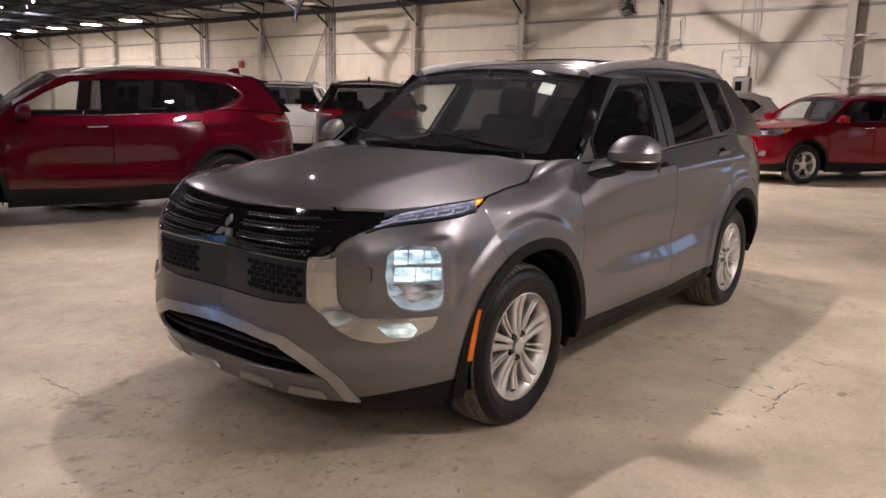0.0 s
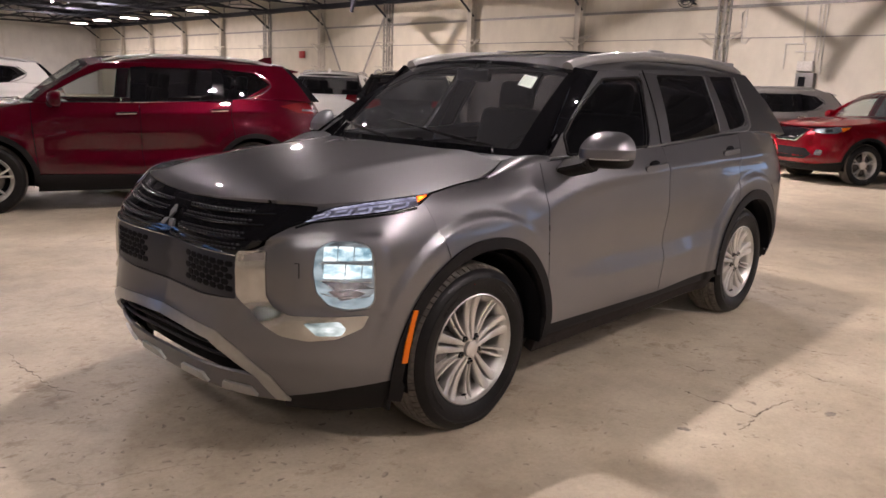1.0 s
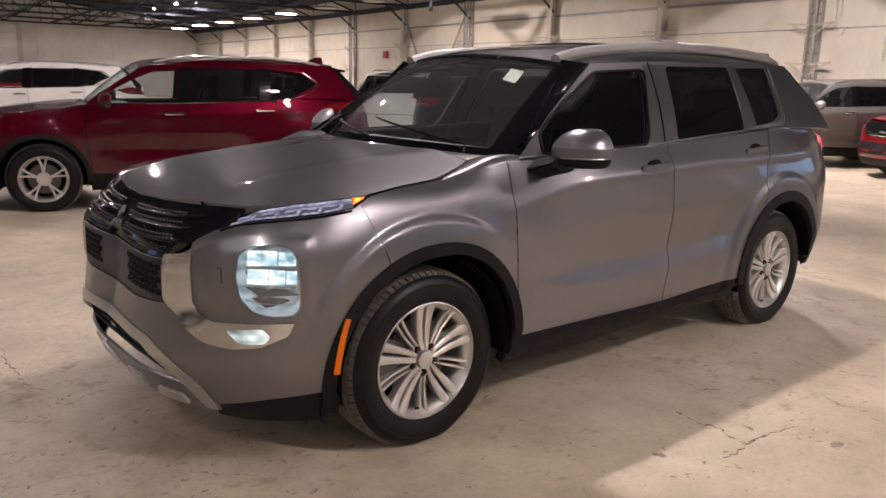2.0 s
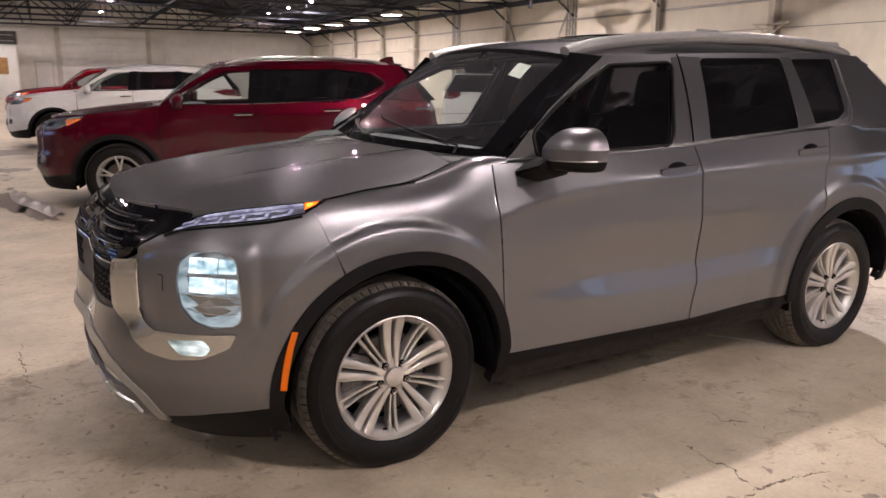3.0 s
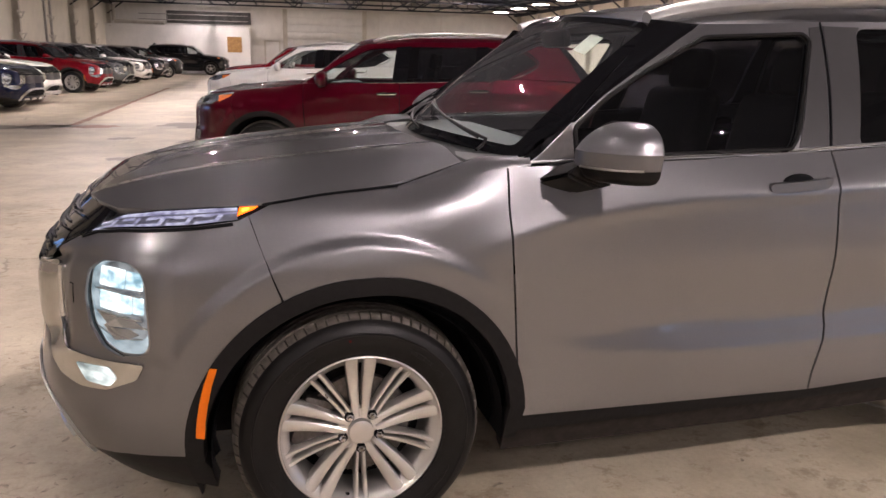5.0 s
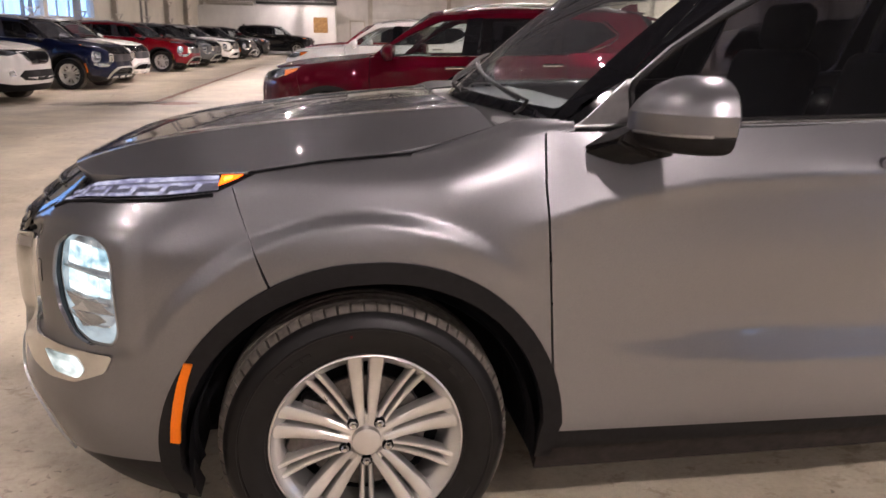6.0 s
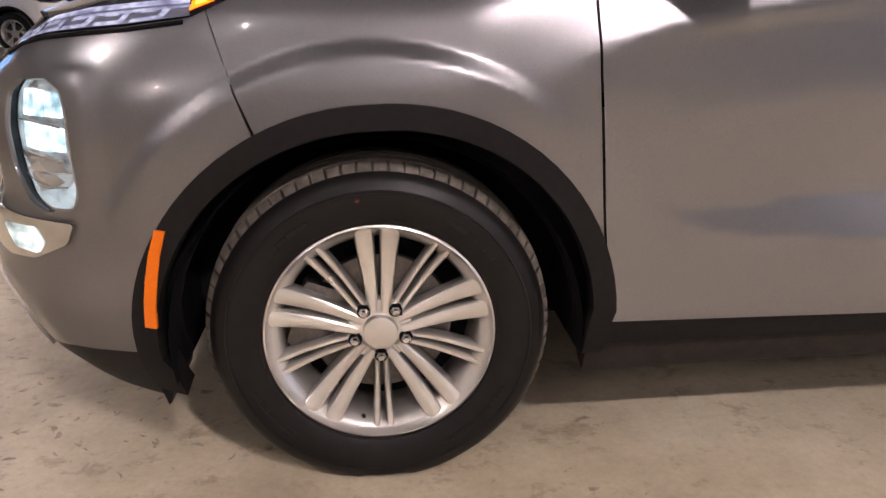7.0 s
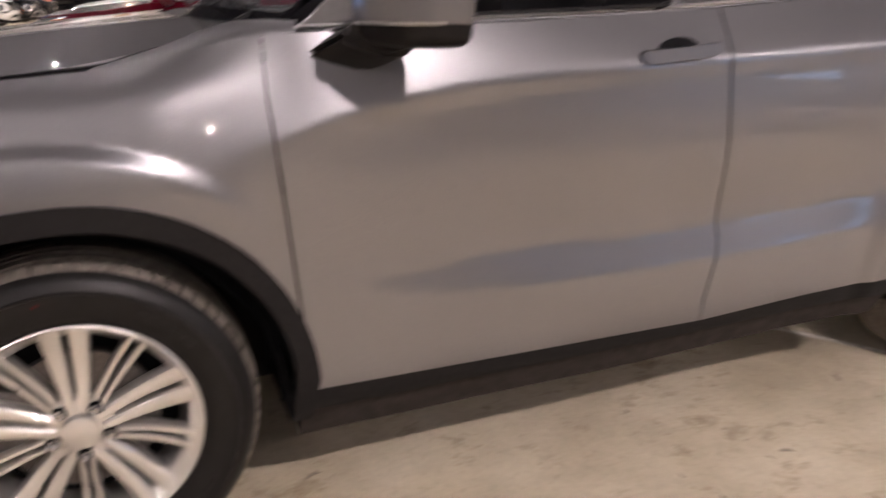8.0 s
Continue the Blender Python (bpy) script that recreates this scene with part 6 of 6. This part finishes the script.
        part("mirror_foot", bm, MATT_BLACK, mir)
        patch("rear_pillar", SQUARE, ruled([(3.40, -.80, 1.185), (3.26, -.68, 1.40), (3.12, -.605, 1.585)], [(3.55, -.70, 1.19), (3.36, -.65, 1.40), (3.20, -.60, 1.56)]), GLOSS_BLACK, car, (.5, -1, .2), step=.1, mirror=m)
    ro = [(.935, 0), (.955, .30), (1.0, .602), (1.7, .602), (2.8, .602), (3.14, .60), (3.22, .3), (3.24, 0)]
    patch("roof", [(x, -y) for x, y in ro] + [(x, y) for x, y in ro[1:-1][::-1]], lambda x, y: np.stack([x, y, roof_z(x, y)], -1), mat, car, UP, step=.08)
    bm = bmesh.new()
    prof = [(3.02, 1.640), (3.28, 1.615), (3.42, 1.590), (3.40, 1.572), (3.22, 1.565), (3.02, 1.59)]
    add_prism(bm, prof, lambda x, z, q: (x - .10 * (abs(q - .6) / .6) ** 2, q - .6, z - .05 * (abs(q - .6) / .6) ** 2), 1.2)
    part("spoiler", bm, mat, car)
    patch("rear_screen", SQUARE, ruled([(3.55, -.70, 1.19), (3.60, 0, 1.19), (3.55, .70, 1.19)], [(3.20, -.60, 1.56), (3.26, 0, 1.58), (3.20, .60, 1.56)]), TINT, car, (1, 0, .5), step=.12)
    bm = bmesh.new()
    add_prism(bm, [(2.95, 1.62), (3.00, 1.665), (3.08, 1.70), (3.15, 1.70), (3.17, 1.62)], lambda x, z, q: (x, q - .018, z), .036)
    part("aerial_fin", bm, mat, car)
    patch("windscreen", [(-.785, 0), (.785, 0), (.635, 1), (-.635, 1)], screen, WIND, car, (-1, 0, 1), step=.09, lift=-.004)
    sa = [(.34, -.72, 1.100), (.305, -.35, 1.118), (.275, 0, 1.124), (.305, .35, 1.118), (.34, .72, 1.100)]
    sb = [(.56, -.785, 1.128), (.42, -.40, 1.136), (.375, 0, 1.140), (.42, .40, 1.136), (.56, .785, 1.128)]
    patch("scuttle", SQUARE, ruled(sa, sb), MATT_BLACK, car, UP, step=.06, lift=-.010)
    sh = [(0, .24), (sx(-.44), .24)] + [(sx(x), z) for x, z in arc(0, HUB, .42, 190, -10, 20)] + [(sx(.44), .25), (sx(2.26), .25)] + [(sx(x), z) for x, z in arc(WB, HUB, .42, 190, -10, 20)] + [(sx(3.15), .25), (S_END, .25), (S_END, 1.10), (sx(2.9), 1.14), (sx(.45), 1.09), (sx(-.2), .95), (.5, .88), (0, .88)]
    both("body_shell", sh, flank, PIT, car, tail_out, step=.10, lift=-.035, thick=0)
    for cx in (0, WB):
        for m in (1, -1):
            bm = bmesh.new()
            prof = [(.424, -.925), (.424, -.60), (.30, -.56), (.05, -.56)]
            rings = [[bm.verts.new((cx + r * math.cos(a), y * m, HUB + r * math.sin(a))) for r, y in prof] for a in np.linspace(radians(-14), radians(194), 20)]
            for u, v in zip(rings, rings[1:]):
                for k in range(3):
                    bm.faces.new((u[k], u[k + 1], v[k + 1], v[k]))
            part("wheel_housing", bm, PIT, car)
    bm = bmesh.new()
    add_box(bm, (3.9, 1.16, .12), (1.30, 0, .29), (0, 0, 0), .03)
    add_box(bm, (1.62, 1.74, .10), (1.36, 0, .29), (0, 0, 0), .03)
    part("underbody", bm, PIT, car)
    bm = bmesh.new()
    add_box(bm, (2.9, 1.5, .1), (1.9, 0, .50), (0, 0, 0), .02)
    add_box(bm, (.30, 1.46, .20), (.70, 0, 1.02), (0, 0, 0), .06)
    part("dashboard", bm, DASH, car)
    for x, ys in ((1.42, (-.37, .37)), (2.30, (-.42, .42))):
        for y in ys:
            bm = bmesh.new()
            add_box(bm, (.50, .48, .16), (x, y, .68), (0, -8, 0), .05)
            add_box(bm, (.14, .48, .62), (x + .28, y, 1.00), (0, 14, 0), .06)
            add_box(bm, (.10, .27, .19), (x + .38, y, 1.37), (0, 10, 0), .045)
            part("seat", bm, SEAT, car)
    finish_wheels(car, "vee", False)
    return car


def repaint(car, old, new_mat, label):
    """Gives a copy its own colour."""
    tagged(car, label)
    for o in (car, *car.children_recursive):
        for s in o.material_slots:
            if s.material == old:
                s.link = "OBJECT"
                s.material = new_mat
    return car


red_suv = build_wagon("suv", "dark red crossover suv with black arch cladding", DARK_RED)
red_suv.matrix_basis = pose(.306, 6.50, 0, 0, 0, -18)
for at, mt, label in (
        (pose(.25, 14.5, 0, 0, 0, -13), WHITE, "white crossover suv parked behind the dark red one"),
        (pose(.42, 20.0, 0, 0, 0, -10), BRIGHT_RED, "bright red crossover suv in the far row"),
        (pose(1.9, 25.4, 0, 0, 0, -10), WHITE, "white crossover suv in the far row"),
        (pose(12.75, 1.66, 0, 0, 0, -35), BRIGHT_RED, "bright red crossover suv beside the white wall"),
        (pose(12.75, 4.75, 0, 0, 0, -33), SILVER_GRAY, "light gray crossover suv beside the white wall"),
        (pose(8.9, 8.6, 0, 0, 0, -137), BLACK, "black crossover suv seen from behind"),
        (pose(10.15, 12.3, 0, 0, 0, -137), WHITE, "white crossover suv seen from behind"),
        (ROOM @ pose(-7.2, 13.1, 0, 0, 0, 174), WHITE, "white crossover suv in the row along the wall"),
        (ROOM @ pose(-6.9, 43.6, 0, 0, 0, 200), BLACK, "black crossover suv at the end of the row"),
        (ROOM @ pose(-4.9, 50.4, 0, 0, 0, 180) @ Matrix.Scale(1.13, 4), BLACK, "black family car before the end wall")):
    repaint(copy_thing(red_suv, at), DARK_RED, mt, label)

row = build_suv("suv", "navy blue suv in the row along the wall", NAVY, False, "suvs along the wall")
finish_wheels(row, "pairs", False)
for lit, unlit in ((LED, REFLECTOR), (DRL, REFLECTOR), (DRL_BASE, REFLECTOR), (FOG, REFLECTOR), (BOWL, REFLECTOR), (BEVEL_GLOW, REFLECTOR), (AMBER, ORANGE), (AMBER_CORE, ORANGE), (TAIL, RED_LENS)):
    repaint(row, lit, unlit, "navy blue suv in the row along the wall")
row.matrix_basis = ROOM @ pose(-6.85, 17.1, 0, 0, 0, 174)
for y, mt, label in ((18.9, WHITE, "white suv in the row along the wall"), (25.4, BRIGHT_RED, "bright red suv in the row along the wall"),
                     (29.4, SLATE, "slate gray suv in the row along the wall"), (33.6, WHITE, "white suv in the row along the wall"),
                     (39.0, BLACK, "black suv in the row along the wall"), (8.3, SLATE, "slate gray suv in the row along the wall")):
    repaint(copy_thing(row, ROOM @ pose(-7.1, y + .7, 0, 0, 0, 174)), NAVY, mt, label)


# ---- fittings of the hall ----
def fitting(name, label, category, at):
    return thing(name, label, category, at=ROOM @ at)


BOARD_M = plain("plywood", (.36, .20, .07), .6, 0, 0, .3, 6)
RED_M = plain("red_paint", (.45, .03, .03), .5)
BOX_M = plain("gray_enamel", (.20, .19, .18), .45)
PALE_M = plain("pale_enamel", (.62, .60, .55), .5)
MARK_M = plain("white_floor_paint", (.62, .59, .53), .7, 0, 0, .25, 40)
WET_M = plain("wet_floor_stain", (.11, .078, .056), .38, 0, 0, .45, 6, .15, .35)
FILM_M = plain("clear_plastic_film", (.30, .26, .225), .4, 0, .1, .25, 14)
RED_LINE_M = plain("worn_red_floor_paint", (.26, .15, .115), .75, 0, 0, .3, 9)
DARK_OPEN_M = plain("opening_shade", (.055, .052, .05), .7, 0, 0, .4, 3)
OIL_M = plain("oil_stain", (.22, .19, .155), .6, 0, 0, .35, 25)

# shutter door, plain door, sheeting and office at the end wall
door = tagged(fitting("door_1", "closed cream overhead shutter door in the end wall", "door", pose(2.6, Y_END - .04, 0)), kind="structure")
for i in range(9):
    bm = bmesh.new()
    add_box(bm, (5.2, .06, .475), (0, 0, .26 + i * .485), bevel=.015, seg=2)
    part("panel", bm, PANEL_M, door)
for x in (-2.75, 2.75):
    bm = bmesh.new()
    add_box(bm, (.30, .14, 4.45), (x, 0, 2.22), bevel=.01, seg=1)
    part("door_frame", bm, COLUMN_M, door)
door = tagged(fitting("door_2", "closed white side door", "door", pose(-1.05, Y_END - .03, 0)), kind="structure")
bm = bmesh.new()
add_box(bm, (.9, .05, 2.2), (0, 0, 1.1), bevel=.008, seg=1)
part("leaf", bm, PANEL_M, door)
for x, z, w, h in ((-.5, 1.12, .08, 2.3), (.5, 1.12, .08, 2.3), (0, 2.27, 1.08, .08)):
    bm = bmesh.new()
    add_box(bm, (w, .08, h), (x, 0, z))
    part("door_frame", bm, COLUMN_M, door)
for x, w in ((8.6, 4.4), (13.6, 5.4)):
    bm = bmesh.new()
    add_box(bm, (w, .05, 4.3), (x, Y_END - .03, 2.15), bevel=.01, seg=1)
    room_part("wall_sheeting", bm, PANEL_M, "pale sheeting on the end wall")
bm = bmesh.new()
slab(bm, X_L, -2.5, Y_END - 1.5, Y_END, 0, 3.12)
room_part("office_partition", bm, PANEL_M, "low white partition before the end wall")
# solid slab on the wall, painted dark for the dimness of an opening
bm = bmesh.new()
add_box(bm, (5.5, .10, .80), (-5.2, Y_END - .06, 3.70))
room_part("dark_opening", bm, DARK_OPEN_M, "dark slab for the dim opening above the partition")
for z in (3.45, 3.8):
    bm = bmesh.new()
    add_tube(bm, [(-9.5, Y_END - 1.45, z), (-2.6, Y_END - 1.45, z)], .03, 6)
    room_part("guard_rail", bm, GRAY_STEEL_M, "gray rail over the partition")
board = fitting("notice_board", "brown plywood board on the white partition", "board", pose(-3.5, Y_END - 1.53, 1.95))
bm = bmesh.new()
add_box(bm, (.95, .05, 1.0), bevel=.01, seg=1)
part("panel", bm, BOARD_M, board)
bm = bmesh.new()
add_tube(bm, [(X_L + .5, Y_END - 1.0, 3.3), (X_L + .5, Y_END - 1.0, 4.3)], .12, 12)
add_tube(bm, [(X_L + .5, Y_END - 1.0, 3.3), (-8.0, Y_END - 1.0, 3.25)], .12, 12)
room_part("pipe", bm, COLUMN_M, "thick pale pipe in the corner", smooth=True)

# wall fan
fan = fitting("wall_fan", "dark round fan high on the wall", "fan", pose(X_R - .38, 7.95, 3.86))
for r in (.10, .18, .25):
    bm = bmesh.new()
    add_tube(bm, [(-.12, r * math.cos(a), r * math.sin(a)) for a in np.linspace(0, 2 * math.pi, 25)], .010, 6, caps=False)
    part("cage_ring", bm, STEEL_M, fan)
for a in np.linspace(0, 2 * math.pi, 16, endpoint=False):
    bm = bmesh.new()
    add_tube(bm, [(-.15, 0, 0), (-.12, .25 * math.cos(a), .25 * math.sin(a)), (.08, .23 * math.cos(a), .23 * math.sin(a))], .006, 5)
    part("cage_wire", bm, STEEL_M, fan)
for a in (0, 120, 240):
    bm = bmesh.new()
    add_box(bm, (.02, .10, .20), (-.04, 0, .12), (0, 0, 24), .004)
    bmesh.ops.rotate(bm, verts=bm.verts, matrix=Matrix.Rotation(radians(a), 3, "X"))
    part("blade", bm, STEEL_M, fan)
bm = bmesh.new()
add_tube(bm, [(-.03, 0, 0), (.14, 0, 0)], .075, 14)
add_tube(bm, [(.12, 0, 0), (.20, 0, -.10), (.37, 0, -.12)], .03, 8)
part("motor", bm, STEEL_M, fan)

# switch boxes and conduits on the wall
box = fitting("switch_box", "dark gray switch box on the wall", "electrical box", pose(X_R - .10, 4.86, 1.65))
bm = bmesh.new()
add_box(bm, (.16, .42, .38), (0, 0, .19), bevel=.012)
part("case", bm, BOX_M, box)
bm = bmesh.new()
add_box(bm, (.02, .16, .22), (-.09, .05, .18), bevel=.006)
part("lid", bm, PIT, box)
box = fitting("switch_box", "pale metal switch box with conduits", "electrical box", pose(X_R - .09, 4.90, 2.06))
bm = bmesh.new()
add_box(bm, (.14, .36, .24), (0, 0, .12), bevel=.012)
part("case", bm, PALE_M, box)
for y0, y1, z0, z1 in ((4.75, 4.75, 2.3, 5.0), (4.58, 4.58, 2.0, 5.0), (4.66, 4.66, 2.3, 5.0), (5.45, 5.45, 2.1, 2.7), (5.45, 4.98, 2.7, 2.7), (4.98, 4.98, 2.3, 2.7), (5.2, 4.7, 2.52, 2.52), (5.05, 5.05, 2.7, 5.0)):
    bm = bmesh.new()
    add_tube(bm, [(X_R - .04, y0, z0), (X_R - .04, y1, z1)], .016, 6, up=(1, 0, 0))
    room_part("conduit", bm, PALE_M, "thin metal conduit on the wall", smooth=True)
cab_ = bmesh.new()
add_tube(cab_, [(X_R - .05, 6.35, 2.88), (X_R - .08, 6.45, 2.72), (X_R - .08, 6.55, 2.76), (X_R - .06, 6.6, 3.1), (X_R - .06, 6.62, 3.45), (X_R - .06, 6.5, 3.55), (X_R - .05, 6.5, 3.1)], .018, 6)
room_part("cable", cab_, PALE_M, "loose cable loop on the wall", smooth=True)
for y, z in ((26.9, 2.55),):
    sign = fitting("alarm_box", "small red box on the wall", "alarm", pose(X_R - .06, y, z))
    bm = bmesh.new()
    add_box(bm, (.10, .34, .30), bevel=.01)
    part("case", bm, RED_M, sign)

# paint and stains on the floor
def blot(name, label, mat, x, y, r, squash=.6, seed=1, turn=0.0):
    rnd = random.Random(seed)
    bm = bmesh.new()
    pts = []
    for i in range(26):
        a = 2 * math.pi * i / 26
        q = r * (.72 + .5 * rnd.random())
        px, py = q * math.cos(a), q * squash * math.sin(a)
        pts.append(bm.verts.new((x + px * math.cos(turn) - py * math.sin(turn), y + px * math.sin(turn) + py * math.cos(turn), .0016)))
    bm.faces.new(pts)
    tagged(part(name, bm, mat, None, label, False), kind="structure")


for i, (x, y, r) in enumerate(((1.474, -.328, .028), (1.60, -.40, .020), (.667, -1.555, .030), (1.34, -1.95, .035))):
    blot("floor_stain", "small dark oil stain on the floor", OIL_M, x, y, r, .6, i + 3, i)
bm = bmesh.new()
pts = [(2.25, -.45), (2.38, -.64), (2.50, -.83), (2.525, -.82), (2.40, -.62), (2.275, -.44)]
vs = [bm.verts.new((x, y, .002)) for x, y in pts]
bm.faces.new(vs)
tagged(part("floor_mark", bm, MARK_M, None, "short white paint line on the floor", False), kind="structure")
bm = bmesh.new()
rnd = random.Random(4)
for i in range(40):
    y0, y1 = 13.1 + i * .42, 13.1 + i * .42 + .36 + .08 * rnd.random()
    x0 = -4.20 - .035 * (y0 - 13.1) + .012 * rnd.random()
    w = .06 + .03 * rnd.random()
    bm.faces.new([bm.verts.new(p) for p in ((x0 - w, y0, .002), (x0 + w, y0, .002), (x0 + w - .008, y1, .002), (x0 - w - .008, y1, .002))])
room_part("floor_line", bm, RED_LINE_M, "worn red paint line on the floor")
for i, (x, y, r, m_) in enumerate(((-3.75, 12.75, .42, RED_LINE_M), (-4.65, 12.65, .55, WET_M), (-4.2, 12.9, .30, WET_M), (-5.45, 12.55, .60, OIL_M), (-1.75, 13.2, .8, OIL_M), (-2.85, 10.6, .22, OIL_M), (-2.3, 8.0, .22, OIL_M), (-1.6, 10.1, .3, OIL_M))):
    p = ROOM @ Vector((x, y, 0))
    blot("floor_stain", "spill stain on the floor", m_, p.x, p.y, r, .85 if x > -3 else .75, 20 + i, .1)

# cracks in the floor: thin ragged gaps
CRACK_M = plain("crack_dirt", (.13, .10, .075), .85, 0, 0, .4, 60)
FLAKE_M = plain("worn_floor_skin", (.30, .255, .20), .8, 0, 0, .4, 40)


def crack(points, width, seed):
    rnd = random.Random(seed)
    line = smooth_line(points, 9)
    bm = bmesh.new()
    rows = []
    for i, (x, y) in enumerate(line):
        t = i / (len(line) - 1)
        w = width * (.25 + rnd.random()) * (.25 + math.sin(math.pi * t) ** .6)
        dx, dy = rnd.uniform(-.011, .011), rnd.uniform(-.011, .011)
        rows.append((bm.verts.new((x + dx, y + dy - w, .0014)), bm.verts.new((x + dx + w, y + dy + w, .0014))))
    for u, v in zip(rows, rows[1:]):
        bm.faces.new((u[0], v[0], v[1], u[1]))
    tagged(part("floor_crack", bm, CRACK_M, None, "thin ragged crack in the concrete floor", False), kind="structure")


for i, (points, width) in enumerate((
        ([(1.094, -1.311), (1.054, -1.478), (1.079, -1.555), (1.044, -1.632), (1.038, -1.711), (1.159, -1.72), (1.287, -1.737), (1.379, -1.769)], .0045),
        ([(1.038, -1.711), (.914, -1.733), (.832, -1.729)], .003), ([(1.834, -1.64), (1.775, -1.764), (1.792, -1.876)], .0045),
        ([(1.43, -1.16), (1.40, -1.26), (1.47, -1.33)], .005), ([(1.75, -1.9), (1.72, -2.1), (1.80, -2.35), (1.78, -2.6)], .004),
        ([(2.3, -1.35), (2.22, -1.52), (2.30, -1.75)], .004), ([(-1.14, 1.34), (-1.18, 1.1), (-1.17, .93), (-1.16, .66), (-1.10, .55)], .005))):
    crack(points, width, 90 + i)

# small chips worn out of the floor's skin, in loose groups
rnd = random.Random(17)
bm = bmesh.new()
for cx, cy, reach, count in ((-1.15, .85, .22, 34), (-1.13, .45, .18, 26), (-.80, .12, .14, 16), (-1.3, .15, .25, 18), (-1.12, -.25, .22, 44), (-.88, -.42, .20, 48), (-.62, -.60, .18, 40),
                             (-.95, -.75, .25, 30), (-.35, -.95, .22, 26), (1.33, -1.76, .10, 16), (1.34, -1.97, .07, 10), (.70, -1.70, .14, 10), (.85, -1.80, .12, 8), (1.45, -1.15, .2, 10), (.45, -1.55, .25, 14),
                             (1.9, -1.9, .4, 22), (2.6, -1.7, .5, 20), (.3, -1.15, .25, 18), (-1.9, -.1, .5, 26), (-1.9, 1.3, .6, 26), (3.2, -2.0, .6, 22)):
    for _ in range(count):
        px, py = rnd.gauss(cx, reach), rnd.gauss(cy, reach)
        a0, long_, thin = rnd.uniform(0, 6.28), rnd.uniform(.004, .018) * (1.6 if rnd.random() < .12 else 1), rnd.uniform(.15, .5)
        pts = []
        for k in range(9):
            a = 2 * math.pi * k / 9
            q = long_ * rnd.uniform(.65, 1.25)
            u, v = q * math.cos(a), q * thin * math.sin(a) + long_ * .35 * math.cos(a) ** 2
            pts.append(bm.verts.new((px + u * math.cos(a0) - v * math.sin(a0), py + u * math.sin(a0) + v * math.cos(a0), .0018)))
        bm.faces.new(pts)
tagged(part("floor_chips", bm, FLAKE_M, None, "small dark chips worn out of the concrete skin", False), kind="stuff")

# a crumpled sheet of plastic on the floor under the dark red car
rng = random.Random(5)
bm = bmesh.new()
bmesh.ops.create_grid(bm, x_segments=18, y_segments=7, size=.5)
for v in bm.verts:
    x, y = v.co.x, v.co.y
    v.co = (x * 1.05 + .05 * math.sin(9 * y), y * .42 * (1 - .5 * abs(x)) + .10 * x * x, .012 + .05 * abs(math.sin(7 * x + 3 * y)) * rng.uniform(.3, 1))
made = bmesh.ops.solidify(bm, geom=bm.faces[:], thickness=.003)
sheet = thing("plastic_sheet", "crumpled white plastic sheet lying on the floor", "plastic", at=pose(1.78, 6.45, 0, 0, 0, -50))
part("sheet", bm, PAPER, sheet)

# wet patch with a twisted length of plastic film on it, and drips leading away
blot("floor_stain", "dark wet patch on the dusty floor", WET_M, -1.00, 6.75, .80, .24, 61, 1.64)
blot("floor_stain", "dark wet patch on the dusty floor", WET_M, -.80, 5.75, .55, .22, 62, 1.80)
for i in range(16):
    a = rng.random()
    blot("floor_stain", "small wet drip on the dusty floor", WET_M, -.80 - .22 * a + rng.uniform(-.09, .09), 4.6 + 6.2 * a, rng.uniform(.03, .11), .5, 70 + i, 1.5)
bm = bmesh.new()
bmesh.ops.create_grid(bm, x_segments=44, y_segments=8, size=.5)
for v in bm.verts:
    x, y = v.co.x, v.co.y
    lift = abs(math.sin(15 * x + 5 * y)) * (.5 - abs(y)) * rng.uniform(.4, 1)
    v.co = (x * 2.05 + .03 * math.sin(11 * y), y * .24 * (1 - .6 * abs(x)) + .16 * (x * x) + .02 * math.sin(9 * x), .006 + .10 * lift)
bmesh.ops.solidify(bm, geom=bm.faces[:], thickness=.003)
film_strip = thing("plastic_film", "twisted strip of clear plastic film on the wet floor", "plastic", at=pose(-.80, 6.50, 0, 0, 0, -80))
part("sheet", bm, FILM_M, film_strip)
